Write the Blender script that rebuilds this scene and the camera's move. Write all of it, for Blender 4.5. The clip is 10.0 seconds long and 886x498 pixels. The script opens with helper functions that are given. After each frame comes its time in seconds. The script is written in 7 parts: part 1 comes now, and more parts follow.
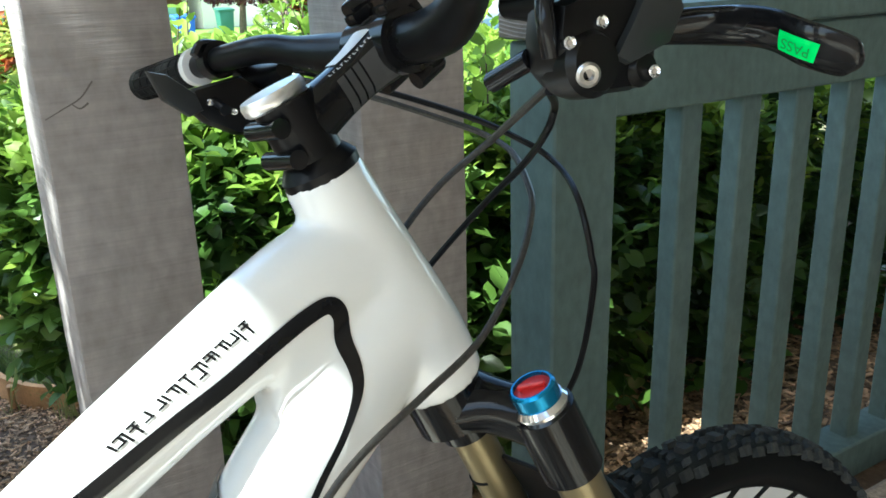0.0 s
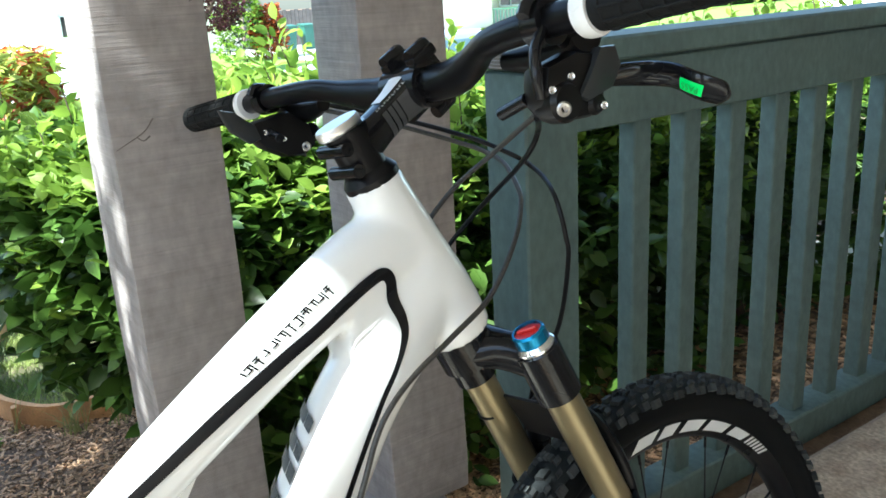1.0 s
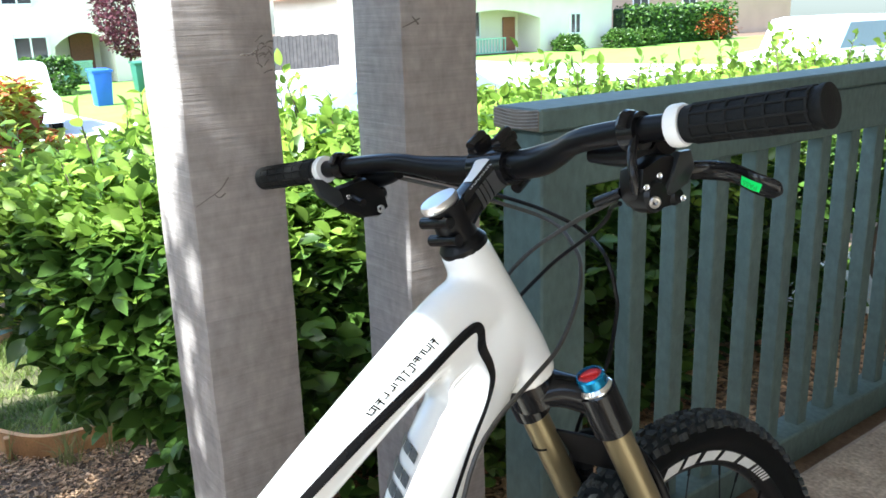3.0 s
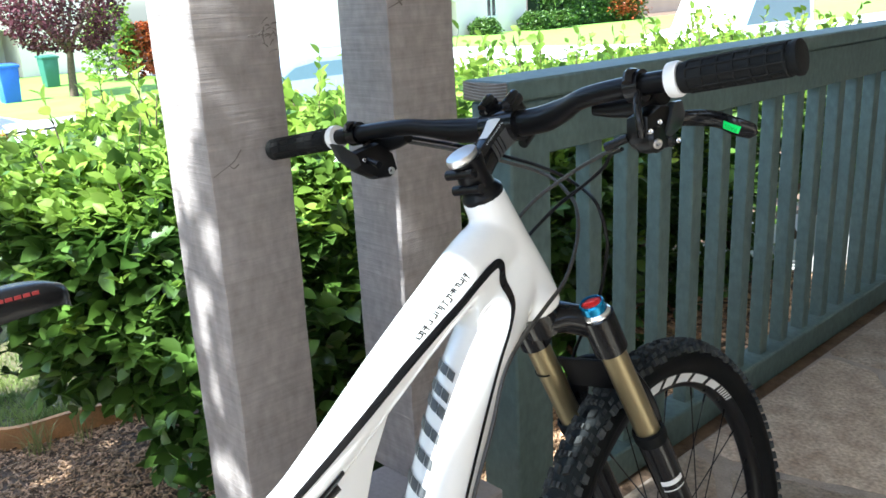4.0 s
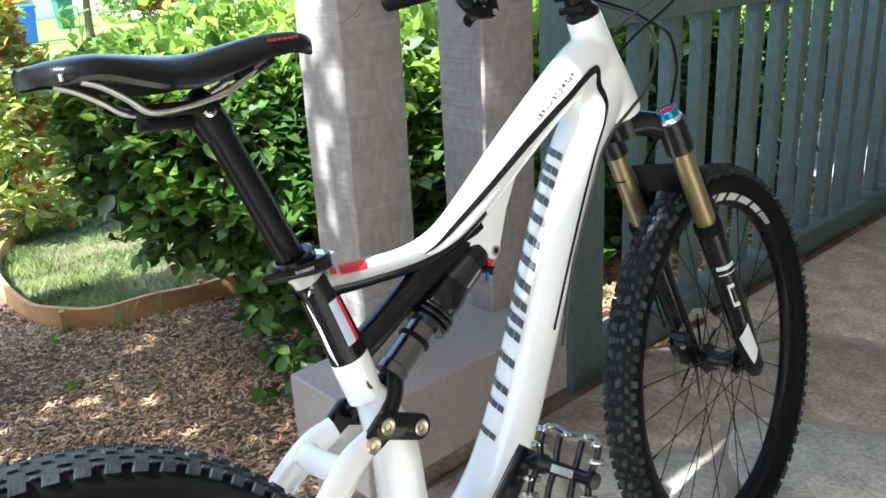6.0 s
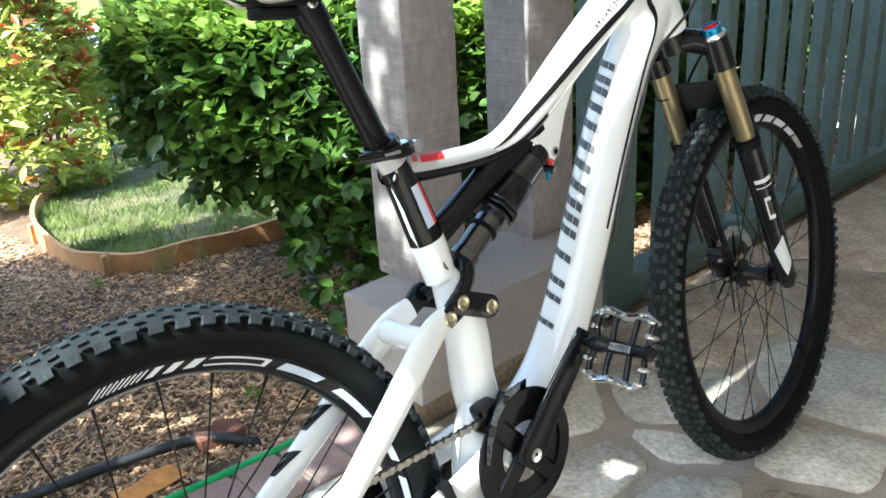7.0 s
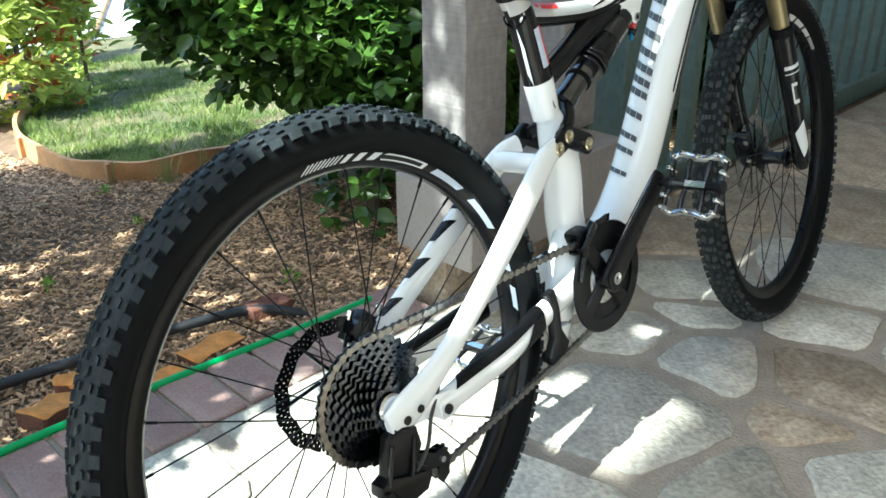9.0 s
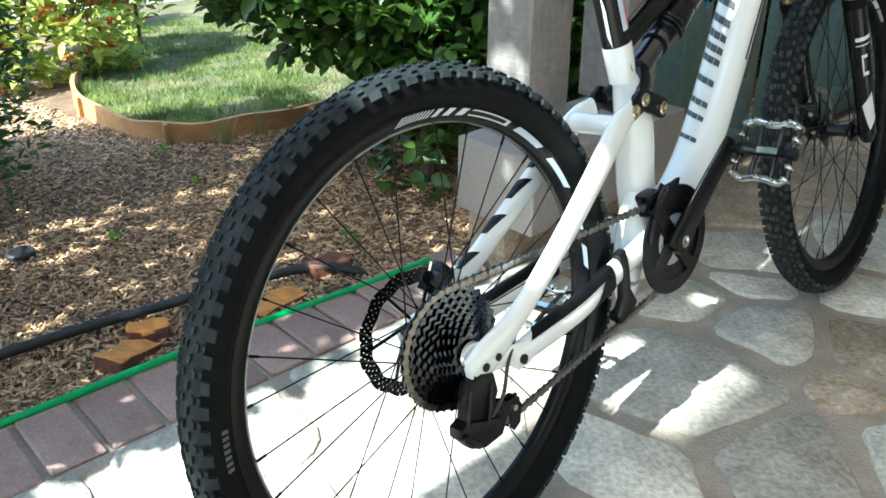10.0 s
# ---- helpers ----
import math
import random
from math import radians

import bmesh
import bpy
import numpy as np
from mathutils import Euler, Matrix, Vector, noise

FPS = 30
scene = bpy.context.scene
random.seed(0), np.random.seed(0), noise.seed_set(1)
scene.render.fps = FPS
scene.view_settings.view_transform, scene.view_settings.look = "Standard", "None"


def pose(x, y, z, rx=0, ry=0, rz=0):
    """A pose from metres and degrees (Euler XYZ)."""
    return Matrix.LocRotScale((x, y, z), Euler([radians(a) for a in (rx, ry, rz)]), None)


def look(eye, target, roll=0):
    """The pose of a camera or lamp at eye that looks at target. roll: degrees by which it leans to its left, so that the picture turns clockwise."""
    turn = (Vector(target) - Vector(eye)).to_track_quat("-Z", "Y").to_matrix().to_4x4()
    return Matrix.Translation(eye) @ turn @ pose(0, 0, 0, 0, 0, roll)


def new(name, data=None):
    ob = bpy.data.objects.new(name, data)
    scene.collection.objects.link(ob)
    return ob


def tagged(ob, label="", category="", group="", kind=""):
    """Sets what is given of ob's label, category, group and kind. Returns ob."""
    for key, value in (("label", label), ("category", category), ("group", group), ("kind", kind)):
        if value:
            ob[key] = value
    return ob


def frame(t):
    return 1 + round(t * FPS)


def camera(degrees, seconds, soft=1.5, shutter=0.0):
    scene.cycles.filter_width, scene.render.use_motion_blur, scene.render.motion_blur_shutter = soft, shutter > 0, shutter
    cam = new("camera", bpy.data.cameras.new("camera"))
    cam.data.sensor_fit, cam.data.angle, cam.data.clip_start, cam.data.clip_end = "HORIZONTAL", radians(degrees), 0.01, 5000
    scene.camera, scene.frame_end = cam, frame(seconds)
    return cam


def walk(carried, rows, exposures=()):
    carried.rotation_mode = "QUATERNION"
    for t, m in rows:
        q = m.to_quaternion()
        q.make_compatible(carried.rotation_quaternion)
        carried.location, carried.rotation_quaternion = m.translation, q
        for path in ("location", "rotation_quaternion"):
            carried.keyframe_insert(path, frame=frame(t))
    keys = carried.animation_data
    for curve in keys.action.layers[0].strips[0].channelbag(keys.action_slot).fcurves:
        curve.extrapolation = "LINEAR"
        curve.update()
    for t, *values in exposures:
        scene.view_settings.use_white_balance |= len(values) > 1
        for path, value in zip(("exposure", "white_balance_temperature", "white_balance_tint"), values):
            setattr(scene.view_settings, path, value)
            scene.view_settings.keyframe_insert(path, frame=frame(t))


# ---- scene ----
# The world: y runs along the porch railing and the bike, x to the right, z = 0 is the flagstone patio.
cam = camera(55.0, 10.0, soft=1.6)
PATH = [
    (0.0, 0.3647, 0.7216, 1.1459, 71.50, 1.67, 58.00),
    (0.5, 0.4523, 0.6055, 1.1723, 72.68, 3.48, 56.39),
    (1.0, 0.5171, 0.5716, 1.1847, 72.68, 3.12, 55.06),
    (1.5, 0.5218, 0.5374, 1.2163, 74.26, 2.85, 55.38),
    (2.0, 0.5252, 0.5226, 1.2548, 74.69, 2.13, 55.60),
    (2.5, 0.5278, 0.4745, 1.2575, 74.71, 1.66, 54.92),
    (4.0, 0.5714, 0.2289, 1.2545, 73.32, 2.77, 46.72),
    (4.5, 0.5881, 0.1434, 1.2423, 71.53, 3.19, 47.47),
    (5.0, 0.6167, 0.0715, 1.1973, 70.15, 2.84, 47.24),
    (6.5, 0.7245, -0.1702, 1.1194, 69.43, 2.91, 47.73),
    (7.0, 0.7343, -0.2352, 1.0835, 68.01, 3.21, 48.07),
    (7.5, 0.7381, -0.3018, 1.0453, 66.65, 3.06, 46.92),
    (8.0, 0.7406, -0.3803, 1.0119, 65.04, 1.67, 45.08),
    (8.5, 0.7279, -0.4758, 0.9873, 65.42, 1.20, 44.97),
    (9.0, 0.7211, -0.5674, 0.9875, 65.19, 0.33, 44.71),
    (9.5, 0.7111, -0.6257, 0.9866, 64.69, -0.59, 46.15),
    (10.0, 0.7109, -0.6446, 0.9803, 63.43, -0.21, 47.46),
]
walk(cam, [(t, pose(x, y, z, rx, ry, rz)) for t, x, y, z, rx, ry, rz in PATH], [(0.0, 1.98, 5850, -5), (1.0, 2.07, 5850, -2), (2.5, 2.07, 5850, 1), (4.0, 2.10, 5800, 2), (5.0, 2.17, 5800, 1), (7.0, 2.13, 5850, -2), (10.0, 1.94, 5750, -9)])

# ---- light: late-morning sun along the porch from behind, sky, porch roof overhead ----
SUN_FROM = Vector((0.03, -0.625, 0.78)).normalized()
elev = math.asin(SUN_FROM.z)
world = bpy.data.worlds.new("sky")
scene.world = world
world.use_nodes = True
wn = world.node_tree
sky = wn.nodes.new("ShaderNodeTexSky")
sky.sky_type, sky.sun_disc = "NISHITA", False
sky.sun_elevation = elev
sky.sun_rotation = math.atan2(SUN_FROM.x, SUN_FROM.y)
sky.air_density, sky.dust_density = 1.0, 2.0
wn.links.new(sky.outputs[0], wn.nodes["Background"].inputs[0])
wn.nodes["Background"].inputs[1].default_value = 0.15
sun = new("sun", bpy.data.lights.new("sun", "SUN"))
sun.data.energy, sun.data.angle, sun.data.color = 5.0, radians(0.6), (1.0, 0.965, 0.91)
sun.matrix_world = look(SUN_FROM * 20, (0, 0, 0))

rnd = random.Random(7)


# ---- materials ----
def mat(name, base, rough=0.5, metal=0.0, var=0.12, scale=12.0, fine=0.0, bump=0.0, bscale=120.0, stretch=(1, 1, 1),
        other=None, spec=0.5, coat=0.0, rand=0.0, island=False, sub=0.0, trans=0.0, rvar=0.08):
    """A procedural surface: two scales of colour change, uneven gloss and a fine relief."""
    m = bpy.data.materials.new(name)
    m.use_nodes = True
    nt = m.node_tree
    b = nt.nodes["Principled BSDF"]
    co = nt.nodes.new("ShaderNodeTexCoord")
    mp = nt.nodes.new("ShaderNodeMapping")
    mp.inputs["Scale"].default_value = stretch
    nt.links.new(co.outputs["Object"], mp.inputs[0])
    big = nt.nodes.new("ShaderNodeTexNoise")
    big.inputs["Scale"].default_value, big.inputs["Detail"].default_value = scale, 6.0
    nt.links.new(mp.outputs[0], big.inputs["Vector"])
    ramp = nt.nodes.new("ShaderNodeValToRGB")
    o = other or tuple(min(1.0, c * (1 + var)) for c in base)
    ramp.color_ramp.elements[0].position, ramp.color_ramp.elements[1].position = 0.32, 0.68
    ramp.color_ramp.elements[0].color = (*[c * (1 - var) for c in base], 1)
    ramp.color_ramp.elements[1].color = (*o, 1)
    nt.links.new(big.outputs[0], ramp.inputs[0])
    col = ramp.outputs[0]
    small = nt.nodes.new("ShaderNodeTexNoise")
    small.inputs["Scale"].default_value, small.inputs["Detail"].default_value = bscale, 4.0
    nt.links.new(mp.outputs[0], small.inputs["Vector"])
    if fine:
        mx = nt.nodes.new("ShaderNodeMix")
        mx.data_type, mx.blend_type = "RGBA", "OVERLAY"
        mx.inputs[0].default_value = fine
        nt.links.new(col, mx.inputs[6])
        nt.links.new(small.outputs[0], mx.inputs[7])
        col = mx.outputs[2]
    if rand:
        hs = nt.nodes.new("ShaderNodeHueSaturation")
        if island:
            src = nt.nodes.new("ShaderNodeNewGeometry").outputs["Random Per Island"]
        else:
            src = nt.nodes.new("ShaderNodeObjectInfo").outputs["Random"]
        mr = nt.nodes.new("ShaderNodeMapRange")
        mr.inputs[3].default_value, mr.inputs[4].default_value = 1 - rand, 1 + rand
        nt.links.new(src, mr.inputs[0])
        nt.links.new(mr.outputs[0], hs.inputs["Value"])
        nt.links.new(col, hs.inputs["Color"])
        col = hs.outputs[0]
    nt.links.new(col, b.inputs["Base Color"])
    rr = nt.nodes.new("ShaderNodeMapRange")
    rr.inputs[3].default_value, rr.inputs[4].default_value = max(0.02, rough - rvar), min(1.0, rough + rvar)
    nt.links.new(big.outputs[0], rr.inputs[0])
    nt.links.new(rr.outputs[0], b.inputs["Roughness"])
    b.inputs["Metallic"].default_value = metal
    b.inputs["Specular IOR Level"].default_value = spec
    b.inputs["Coat Weight"].default_value = coat
    b.inputs["Coat Roughness"].default_value = 0.06
    if trans:
        tr = nt.nodes.new("ShaderNodeBsdfTranslucent")
        nt.links.new(col, tr.inputs[0])
        ms = nt.nodes.new("ShaderNodeMixShader")
        ms.inputs[0].default_value = trans
        nt.links.new(b.outputs[0], ms.inputs[1])
        nt.links.new(tr.outputs[0], ms.inputs[2])
        nt.links.new(ms.outputs[0], nt.nodes["Material Output"].inputs[0])
    if bump:
        bn = nt.nodes.new("ShaderNodeBump")
        bn.inputs["Strength"].default_value, bn.inputs["Distance"].default_value = 1.0, bump
        nt.links.new(small.outputs[0], bn.inputs["Height"])
        nt.links.new(bn.outputs[0], b.inputs["Normal"])
    return m


def wood_paint(name, base, var, ring, bump, slope=0.0, tone=0.15):
    """Rough-sawn painted timber: fine saw lines across the grain over blotchy paint."""
    m = mat(name, base, 0.62, var=var, scale=5.0, fine=0.4, bump=0.0, bscale=60, stretch=(1, 1, 0.6))
    nt = m.node_tree
    b = nt.nodes["Principled BSDF"]
    co = nt.nodes.new("ShaderNodeTexCoord")
    mp = nt.nodes.new("ShaderNodeMapping")
    mp.inputs["Scale"].default_value = (3, 3, ring)
    nt.links.new(co.outputs["Object"], mp.inputs[0])
    nz = nt.nodes.new("ShaderNodeTexNoise")
    nz.inputs["Scale"].default_value, nz.inputs["Detail"].default_value, nz.inputs["Roughness"].default_value = 1.6, 5.0, 0.65
    nt.links.new(mp.outputs[0], nz.inputs["Vector"])
    bn = nt.nodes.new("ShaderNodeBump")
    bn.inputs["Strength"].default_value, bn.inputs["Distance"].default_value = 1.0, bump
    nt.links.new(nz.outputs[0], bn.inputs["Height"])
    nt.links.new(bn.outputs[0], b.inputs["Normal"])
    # relief shading of the saw lines, also put into the colour
    mp.inputs["Rotation"].default_value = (radians(slope), radians(slope * 0.5), 0)
    old = b.inputs["Base Color"].links[0].from_socket
    mx = nt.nodes.new("ShaderNodeMix")
    mx.data_type, mx.blend_type = "RGBA", "OVERLAY"
    mx.inputs[0].default_value = tone
    nt.links.new(old, mx.inputs[6])
    nt.links.new(nz.outputs[0], mx.inputs[7])
    nt.links.new(mx.outputs[2], b.inputs["Base Color"])
    return m


M_POST = wood_paint("taupe_paint", (0.30, 0.268, 0.258), 0.10, 95.0, 0.0022, 8.0, 0.28)
M_CRACK = mat("crack_shadow", (0.135, 0.115, 0.105), 0.9)
M_PLINTH = mat("plinth_paint", (0.30, 0.268, 0.258), 0.7, var=0.08, scale=4, fine=0.2, bump=0.0015, bscale=90)
M_GREEN = wood_paint("green_paint", (0.102, 0.150, 0.143), 0.12, 14.0, 0.0015)
M_ENDGRAIN = mat("end_grain", (0.2, 0.17, 0.14), 0.8, var=0.3, scale=30, bump=0.002)
M_FLAG = mat("flagstone", (0.51, 0.465, 0.40), 0.6, var=0.24, scale=11, other=(0.60, 0.555, 0.475), fine=0.6, bump=0.005, bscale=85, rand=0.26)
M_FLAG_B = mat("brown_flagstone", (0.385, 0.28, 0.195), 0.62, var=0.28, scale=12, other=(0.46, 0.375, 0.285), fine=0.8, bump=0.005, bscale=85, rand=0.2)
M_MORTAR = mat("mortar", (0.34, 0.285, 0.235), 0.85, var=0.15, scale=14, fine=0.3, bump=0.003, bscale=150)
M_BRICK = mat("brick", (0.42, 0.255, 0.22), 0.75, var=0.32, scale=9, other=(0.36, 0.255, 0.225), fine=0.4, bump=0.002, bscale=150, rand=0.18)
M_SOIL = mat("soil", (0.14, 0.09, 0.058), 0.95, var=0.35, scale=9, fine=0.5, bump=0.012, bscale=60)
M_CHIP = mat("bark_chip", (0.42, 0.265, 0.155), 0.85, var=0.3, scale=40, rand=0.75, island=True)
M_TURF = mat("turf_soil", (0.105, 0.115, 0.04), 0.95, var=0.5, scale=5, other=(0.17, 0.14, 0.07), fine=0.4, bump=0.01, bscale=80)
M_GRASS = mat("grass", (0.10, 0.20, 0.03), 0.6, var=0.5, scale=3.5, other=(0.23, 0.28, 0.07), rand=0.4, island=True, trans=0.35)
M_STRAW = mat("dry_grass", (0.40, 0.34, 0.14), 0.7, var=0.3, scale=30, other=(0.30, 0.33, 0.10), trans=0.3)
M_LEAF = mat("hedge_leaf", (0.062, 0.132, 0.026), 0.36, var=0.25, scale=3, other=(0.10, 0.185, 0.03), spec=0.5, rand=0.45, island=True, trans=0.3)
# young leaves, and hedge-top leaves with sunlight put into the colour
M_LEAF_Y = mat("young_sunlit_leaf", (0.19, 0.34, 0.055), 0.5, var=0.25, scale=3, other=(0.30, 0.42, 0.06), spec=0.3, rand=0.35, island=True, trans=0.45)
M_LEAF_P = mat("pale_leaf", (0.36, 0.48, 0.08), 0.5, var=0.3, scale=5, other=(0.55, 0.60, 0.16), spec=0.3, rand=0.35, island=True, trans=0.45)
M_LEAF_R = mat("red_leaf", (0.45, 0.07, 0.03), 0.45, var=0.3, scale=6, other=(0.5, 0.16, 0.04), rand=0.4, island=True, trans=0.4)
# darker copy of the leaf: shade inside hedges and shrubs put into colour
M_LEAF_D = mat("shade_toned_leaf", (0.022, 0.05, 0.016), 0.5, var=0.3, scale=5, rand=0.4, island=True, trans=0.2)
M_BARK = mat("bark", (0.10, 0.07, 0.05), 0.9, var=0.3, scale=20, bump=0.004)
M_EDGE = mat("edging_board", (0.50, 0.26, 0.11), 0.7, var=0.2, scale=12, fine=0.3, bump=0.001)
M_HOSE = mat("black_hose", (0.02, 0.02, 0.022), 0.55, scale=30)
M_LINE = mat("green_line", (0.02, 0.36, 0.09), 0.5, scale=30)
M_STONE_RED = mat("broken_brick", (0.14, 0.055, 0.035), 0.8, var=0.25, scale=30, bump=0.003)
M_CUT = mat("split_wood", (0.66, 0.27, 0.06), 0.75, var=0.25, scale=40, bump=0.002)
M_ROOF = mat("porch_ceiling_paint", (0.62, 0.60, 0.56), 0.8, scale=3)
M_STUCCO = mat("house_stucco", (0.62, 0.52, 0.44), 0.9, var=0.06, scale=2, bump=0.003)
# bike
M_WHITE = mat("white_gloss_paint", (0.82, 0.83, 0.83), 0.16, var=0.015, scale=8, coat=0.6, rvar=0.04)
M_SILVER_P = mat("silver_grey_paint", (0.42, 0.42, 0.42), 0.3, var=0.03, coat=0.5)
M_CARBON = mat("black_carbon", (0.008, 0.008, 0.009), 0.12, var=0.1, scale=30, spec=0.2, coat=0.15, rvar=0.05)
M_BLACK = mat("satin_black", (0.005, 0.005, 0.006), 0.30, var=0.2, scale=25, spec=0.17)
M_ANO = mat("black_anodised", (0.012, 0.012, 0.014), 0.24, metal=0.5, var=0.2, scale=40)
M_RUBBER = mat("tyre_rubber", (0.014, 0.0165, 0.0175), 0.75, var=0.25, scale=22, fine=0.2, bump=0.0006, bscale=300, spec=0.16)
M_TREAD = mat("dusty_tread_rubber", (0.036, 0.040, 0.041), 0.85, var=0.35, scale=28, other=(0.060, 0.063, 0.062), fine=0.3, bump=0.0008, bscale=260, spec=0.15, rand=0.25, island=True)
M_TREAD_D = mat("worn_tread_rubber", (0.018, 0.0225, 0.0255), 0.56, var=0.35, scale=28, other=(0.028, 0.034, 0.0375), fine=0.3, bump=0.0008, bscale=260, spec=0.2, rand=0.25, island=True)
M_BAND = mat("worn_tyre_rubber", (0.015, 0.019, 0.0215), 0.6, var=0.3, scale=25, other=(0.021, 0.0255, 0.0285), fine=0.3, bump=0.0006, bscale=300, spec=0.2)
M_SIDEWALL = mat("tyre_sidewall", (0.0045, 0.005, 0.0055), 0.6, var=0.25, scale=30, spec=0.09)
M_GRIP = mat("grip_rubber", (0.006, 0.0065, 0.007), 0.65, scale=60, spec=0.2, bump=0.0004, bscale=500)
M_POD = mat("pod_plastic", (0.004, 0.004, 0.0045), 0.34, var=0.3, scale=40, spec=0.25)
M_CHROME = mat("polished_alloy", (0.72, 0.73, 0.75), 0.14, metal=1.0, var=0.05, rvar=0.05)
M_STEEL = mat("brushed_steel", (0.66, 0.65, 0.64), 0.24, metal=1.0, var=0.15, scale=50)
M_CASS = mat("sprocket_steel", (0.036, 0.040, 0.048), 0.2, metal=1.0, var=0.5, scale=220, other=(0.125, 0.138, 0.165), rvar=0.12)
M_LEAF_G = mat("golden_leaf", (0.50, 0.46, 0.05), 0.5, var=0.3, scale=6, other=(0.42, 0.55, 0.09), rand=0.3, island=True, trans=0.45)
M_CHAIN = mat("oiled_chain", (0.20, 0.19, 0.18), 0.30, metal=1.0, var=0.3, scale=80)
M_GOLD = mat("bronze_coating", (0.25, 0.205, 0.115), 0.34, metal=0.7, var=0.06)
M_BOLT = mat("champagne_bolt", (0.55, 0.50, 0.36), 0.25, metal=1.0)
M_RED = mat("red_print", (0.62, 0.025, 0.025), 0.35, var=0.1)
M_BLUE = mat("blue_anodised", (0.02, 0.22, 0.42), 0.25, metal=0.7)
M_SADDLE = mat("saddle_cover", (0.006, 0.006, 0.007), 0.24, spec=0.3, var=0.15, scale=30, bump=0.0003, bscale=500)
M_RAIL = mat("titanium_rail", (0.45, 0.44, 0.43), 0.3, metal=1.0)
M_CABLE = mat("braided_cable", (0.045, 0.043, 0.04), 0.4, metal=0.3, var=0.3, scale=400)
M_STICKER = mat("green_sticker", (0.03, 0.75, 0.13), 0.5, var=0.03)
M_PALE = mat("pale_print", (0.62, 0.63, 0.64), 0.35, var=0.04)
M_ICE = mat("ice_blue_print", (0.50, 0.56, 0.68), 0.35, var=0.05)
M_HALF = mat("dark_print", (0.075, 0.08, 0.085), 0.4, var=0.3, scale=500)


# ---- mesh helpers ----
def link(name, me, material, parent=None, label="", smooth=False):
    ob = new(name, me)
    if material:
        me.materials.append(material)
    if smooth:
        me.shade_smooth()
    if parent:
        ob.parent = parent
    if label:
        tagged(ob, label)
    return ob


def part(name, bm, material, parent, label="", smooth=False, sharp=38):
    bmesh.ops.recalc_face_normals(bm, faces=bm.faces)
    if smooth:
        for f in bm.faces:
            f.smooth = True
        for e in bm.edges:
            if len(e.link_faces) == 2 and e.calc_face_angle(0) > radians(sharp):
                e.smooth = False
    me = bpy.data.meshes.new(name)
    bm.to_mesh(me)
    bm.free()
    return link(name, me, material, parent, label)


def thing(name, m=None, label="", category="", group="", kind=""):
    ob = new(name)
    ob.empty_display_size = 0.1
    if m:
        ob.matrix_world = m
    return tagged(ob, label, category, group, kind)


def box(bm, size, m=None, bevel=0.0, seg=1):
    r = bmesh.ops.create_cube(bm, size=1.0)
    vs = r["verts"]
    bmesh.ops.scale(bm, vec=size, verts=vs)
    if bevel:
        es = list({e for v in vs for e in v.link_edges})
        res = bmesh.ops.bevel(bm, geom=es, offset=bevel, segments=seg, affect="EDGES", profile=0.6)
        vs = list({v for f in res["faces"] for v in f.verts} | {v for v in vs if v.is_valid})
    if m:
        bmesh.ops.transform(bm, matrix=m, verts=vs)
    return vs


def span(bm, lo, hi, bevel=0.0):
    """A box between two corners."""
    lo, hi = Vector(lo), Vector(hi)
    return box(bm, hi - lo, Matrix.Translation((lo + hi) / 2), bevel)


def frame_of(axis, origin=(0, 0, 0), side=(1, 0, 0)):
    """A pose whose z points along axis."""
    z = Vector(axis).normalized()
    x = Vector(side)
    x = (x - z * x.dot(z))
    if x.length < 1e-4:
        x = z.orthogonal()
    x.normalize()
    y = z.cross(x)
    m = Matrix((x, y, z)).transposed().to_4x4()
    m.translation = origin
    return m


def lathe(bm, profile, m=None, n=24, close=False):
    """Turns a profile of (radius, height) round z."""
    rings = []
    for r, h in profile:
        if r < 1e-5:
            rings.append([bm.verts.new((0, 0, h))])
        else:
            rings.append([bm.verts.new((r * math.cos(2 * math.pi * i / n), r * math.sin(2 * math.pi * i / n), h)) for i in range(n)])
    pairs = list(zip(rings, rings[1:] + ([rings[0]] if close else [])))
    if not close:
        pairs = pairs[:len(rings) - 1]
    for a, b in pairs:
        for i in range(n):
            j = (i + 1) % n
            if len(a) == 1 and len(b) == 1:
                continue
            if len(a) == 1:
                bm.faces.new((a[0], b[j], b[i]))
            elif len(b) == 1:
                bm.faces.new((a[i], a[j], b[0]))
            else:
                bm.faces.new((a[i], a[j], b[j], b[i]))
    vs = [v for r in rings for v in r]
    if m:
        bmesh.ops.transform(bm, matrix=m, verts=vs)
    return vs


def rod(bm, a, b, r, n=12, r2=None):
    """A round bar from a to b, closed at both ends."""
    a, b = Vector(a), Vector(b)
    return lathe(bm, [(0, 0), (r, 0), (r2 or r, (b - a).length), (0, (b - a).length)], frame_of(b - a, a), n)


def curve_points(pts, k=6):
    """A smooth line through pts (any dimension), k steps to a span."""
    p = [np.array(q, float) for q in pts]
    p = [2 * p[0] - p[1]] + p + [2 * p[-1] - p[-2]]
    out = []
    for i in range(1, len(p) - 2):
        a, b, c, d = p[i - 1:i + 3]
        for j in range(k):
            t = j / k
            out.append(0.5 * (2 * b + (c - a) * t + (2 * a - 5 * b + 4 * c - d) * t * t + (3 * b - a - 3 * c + d) * t ** 3))
    out.append(p[-2])
    return out


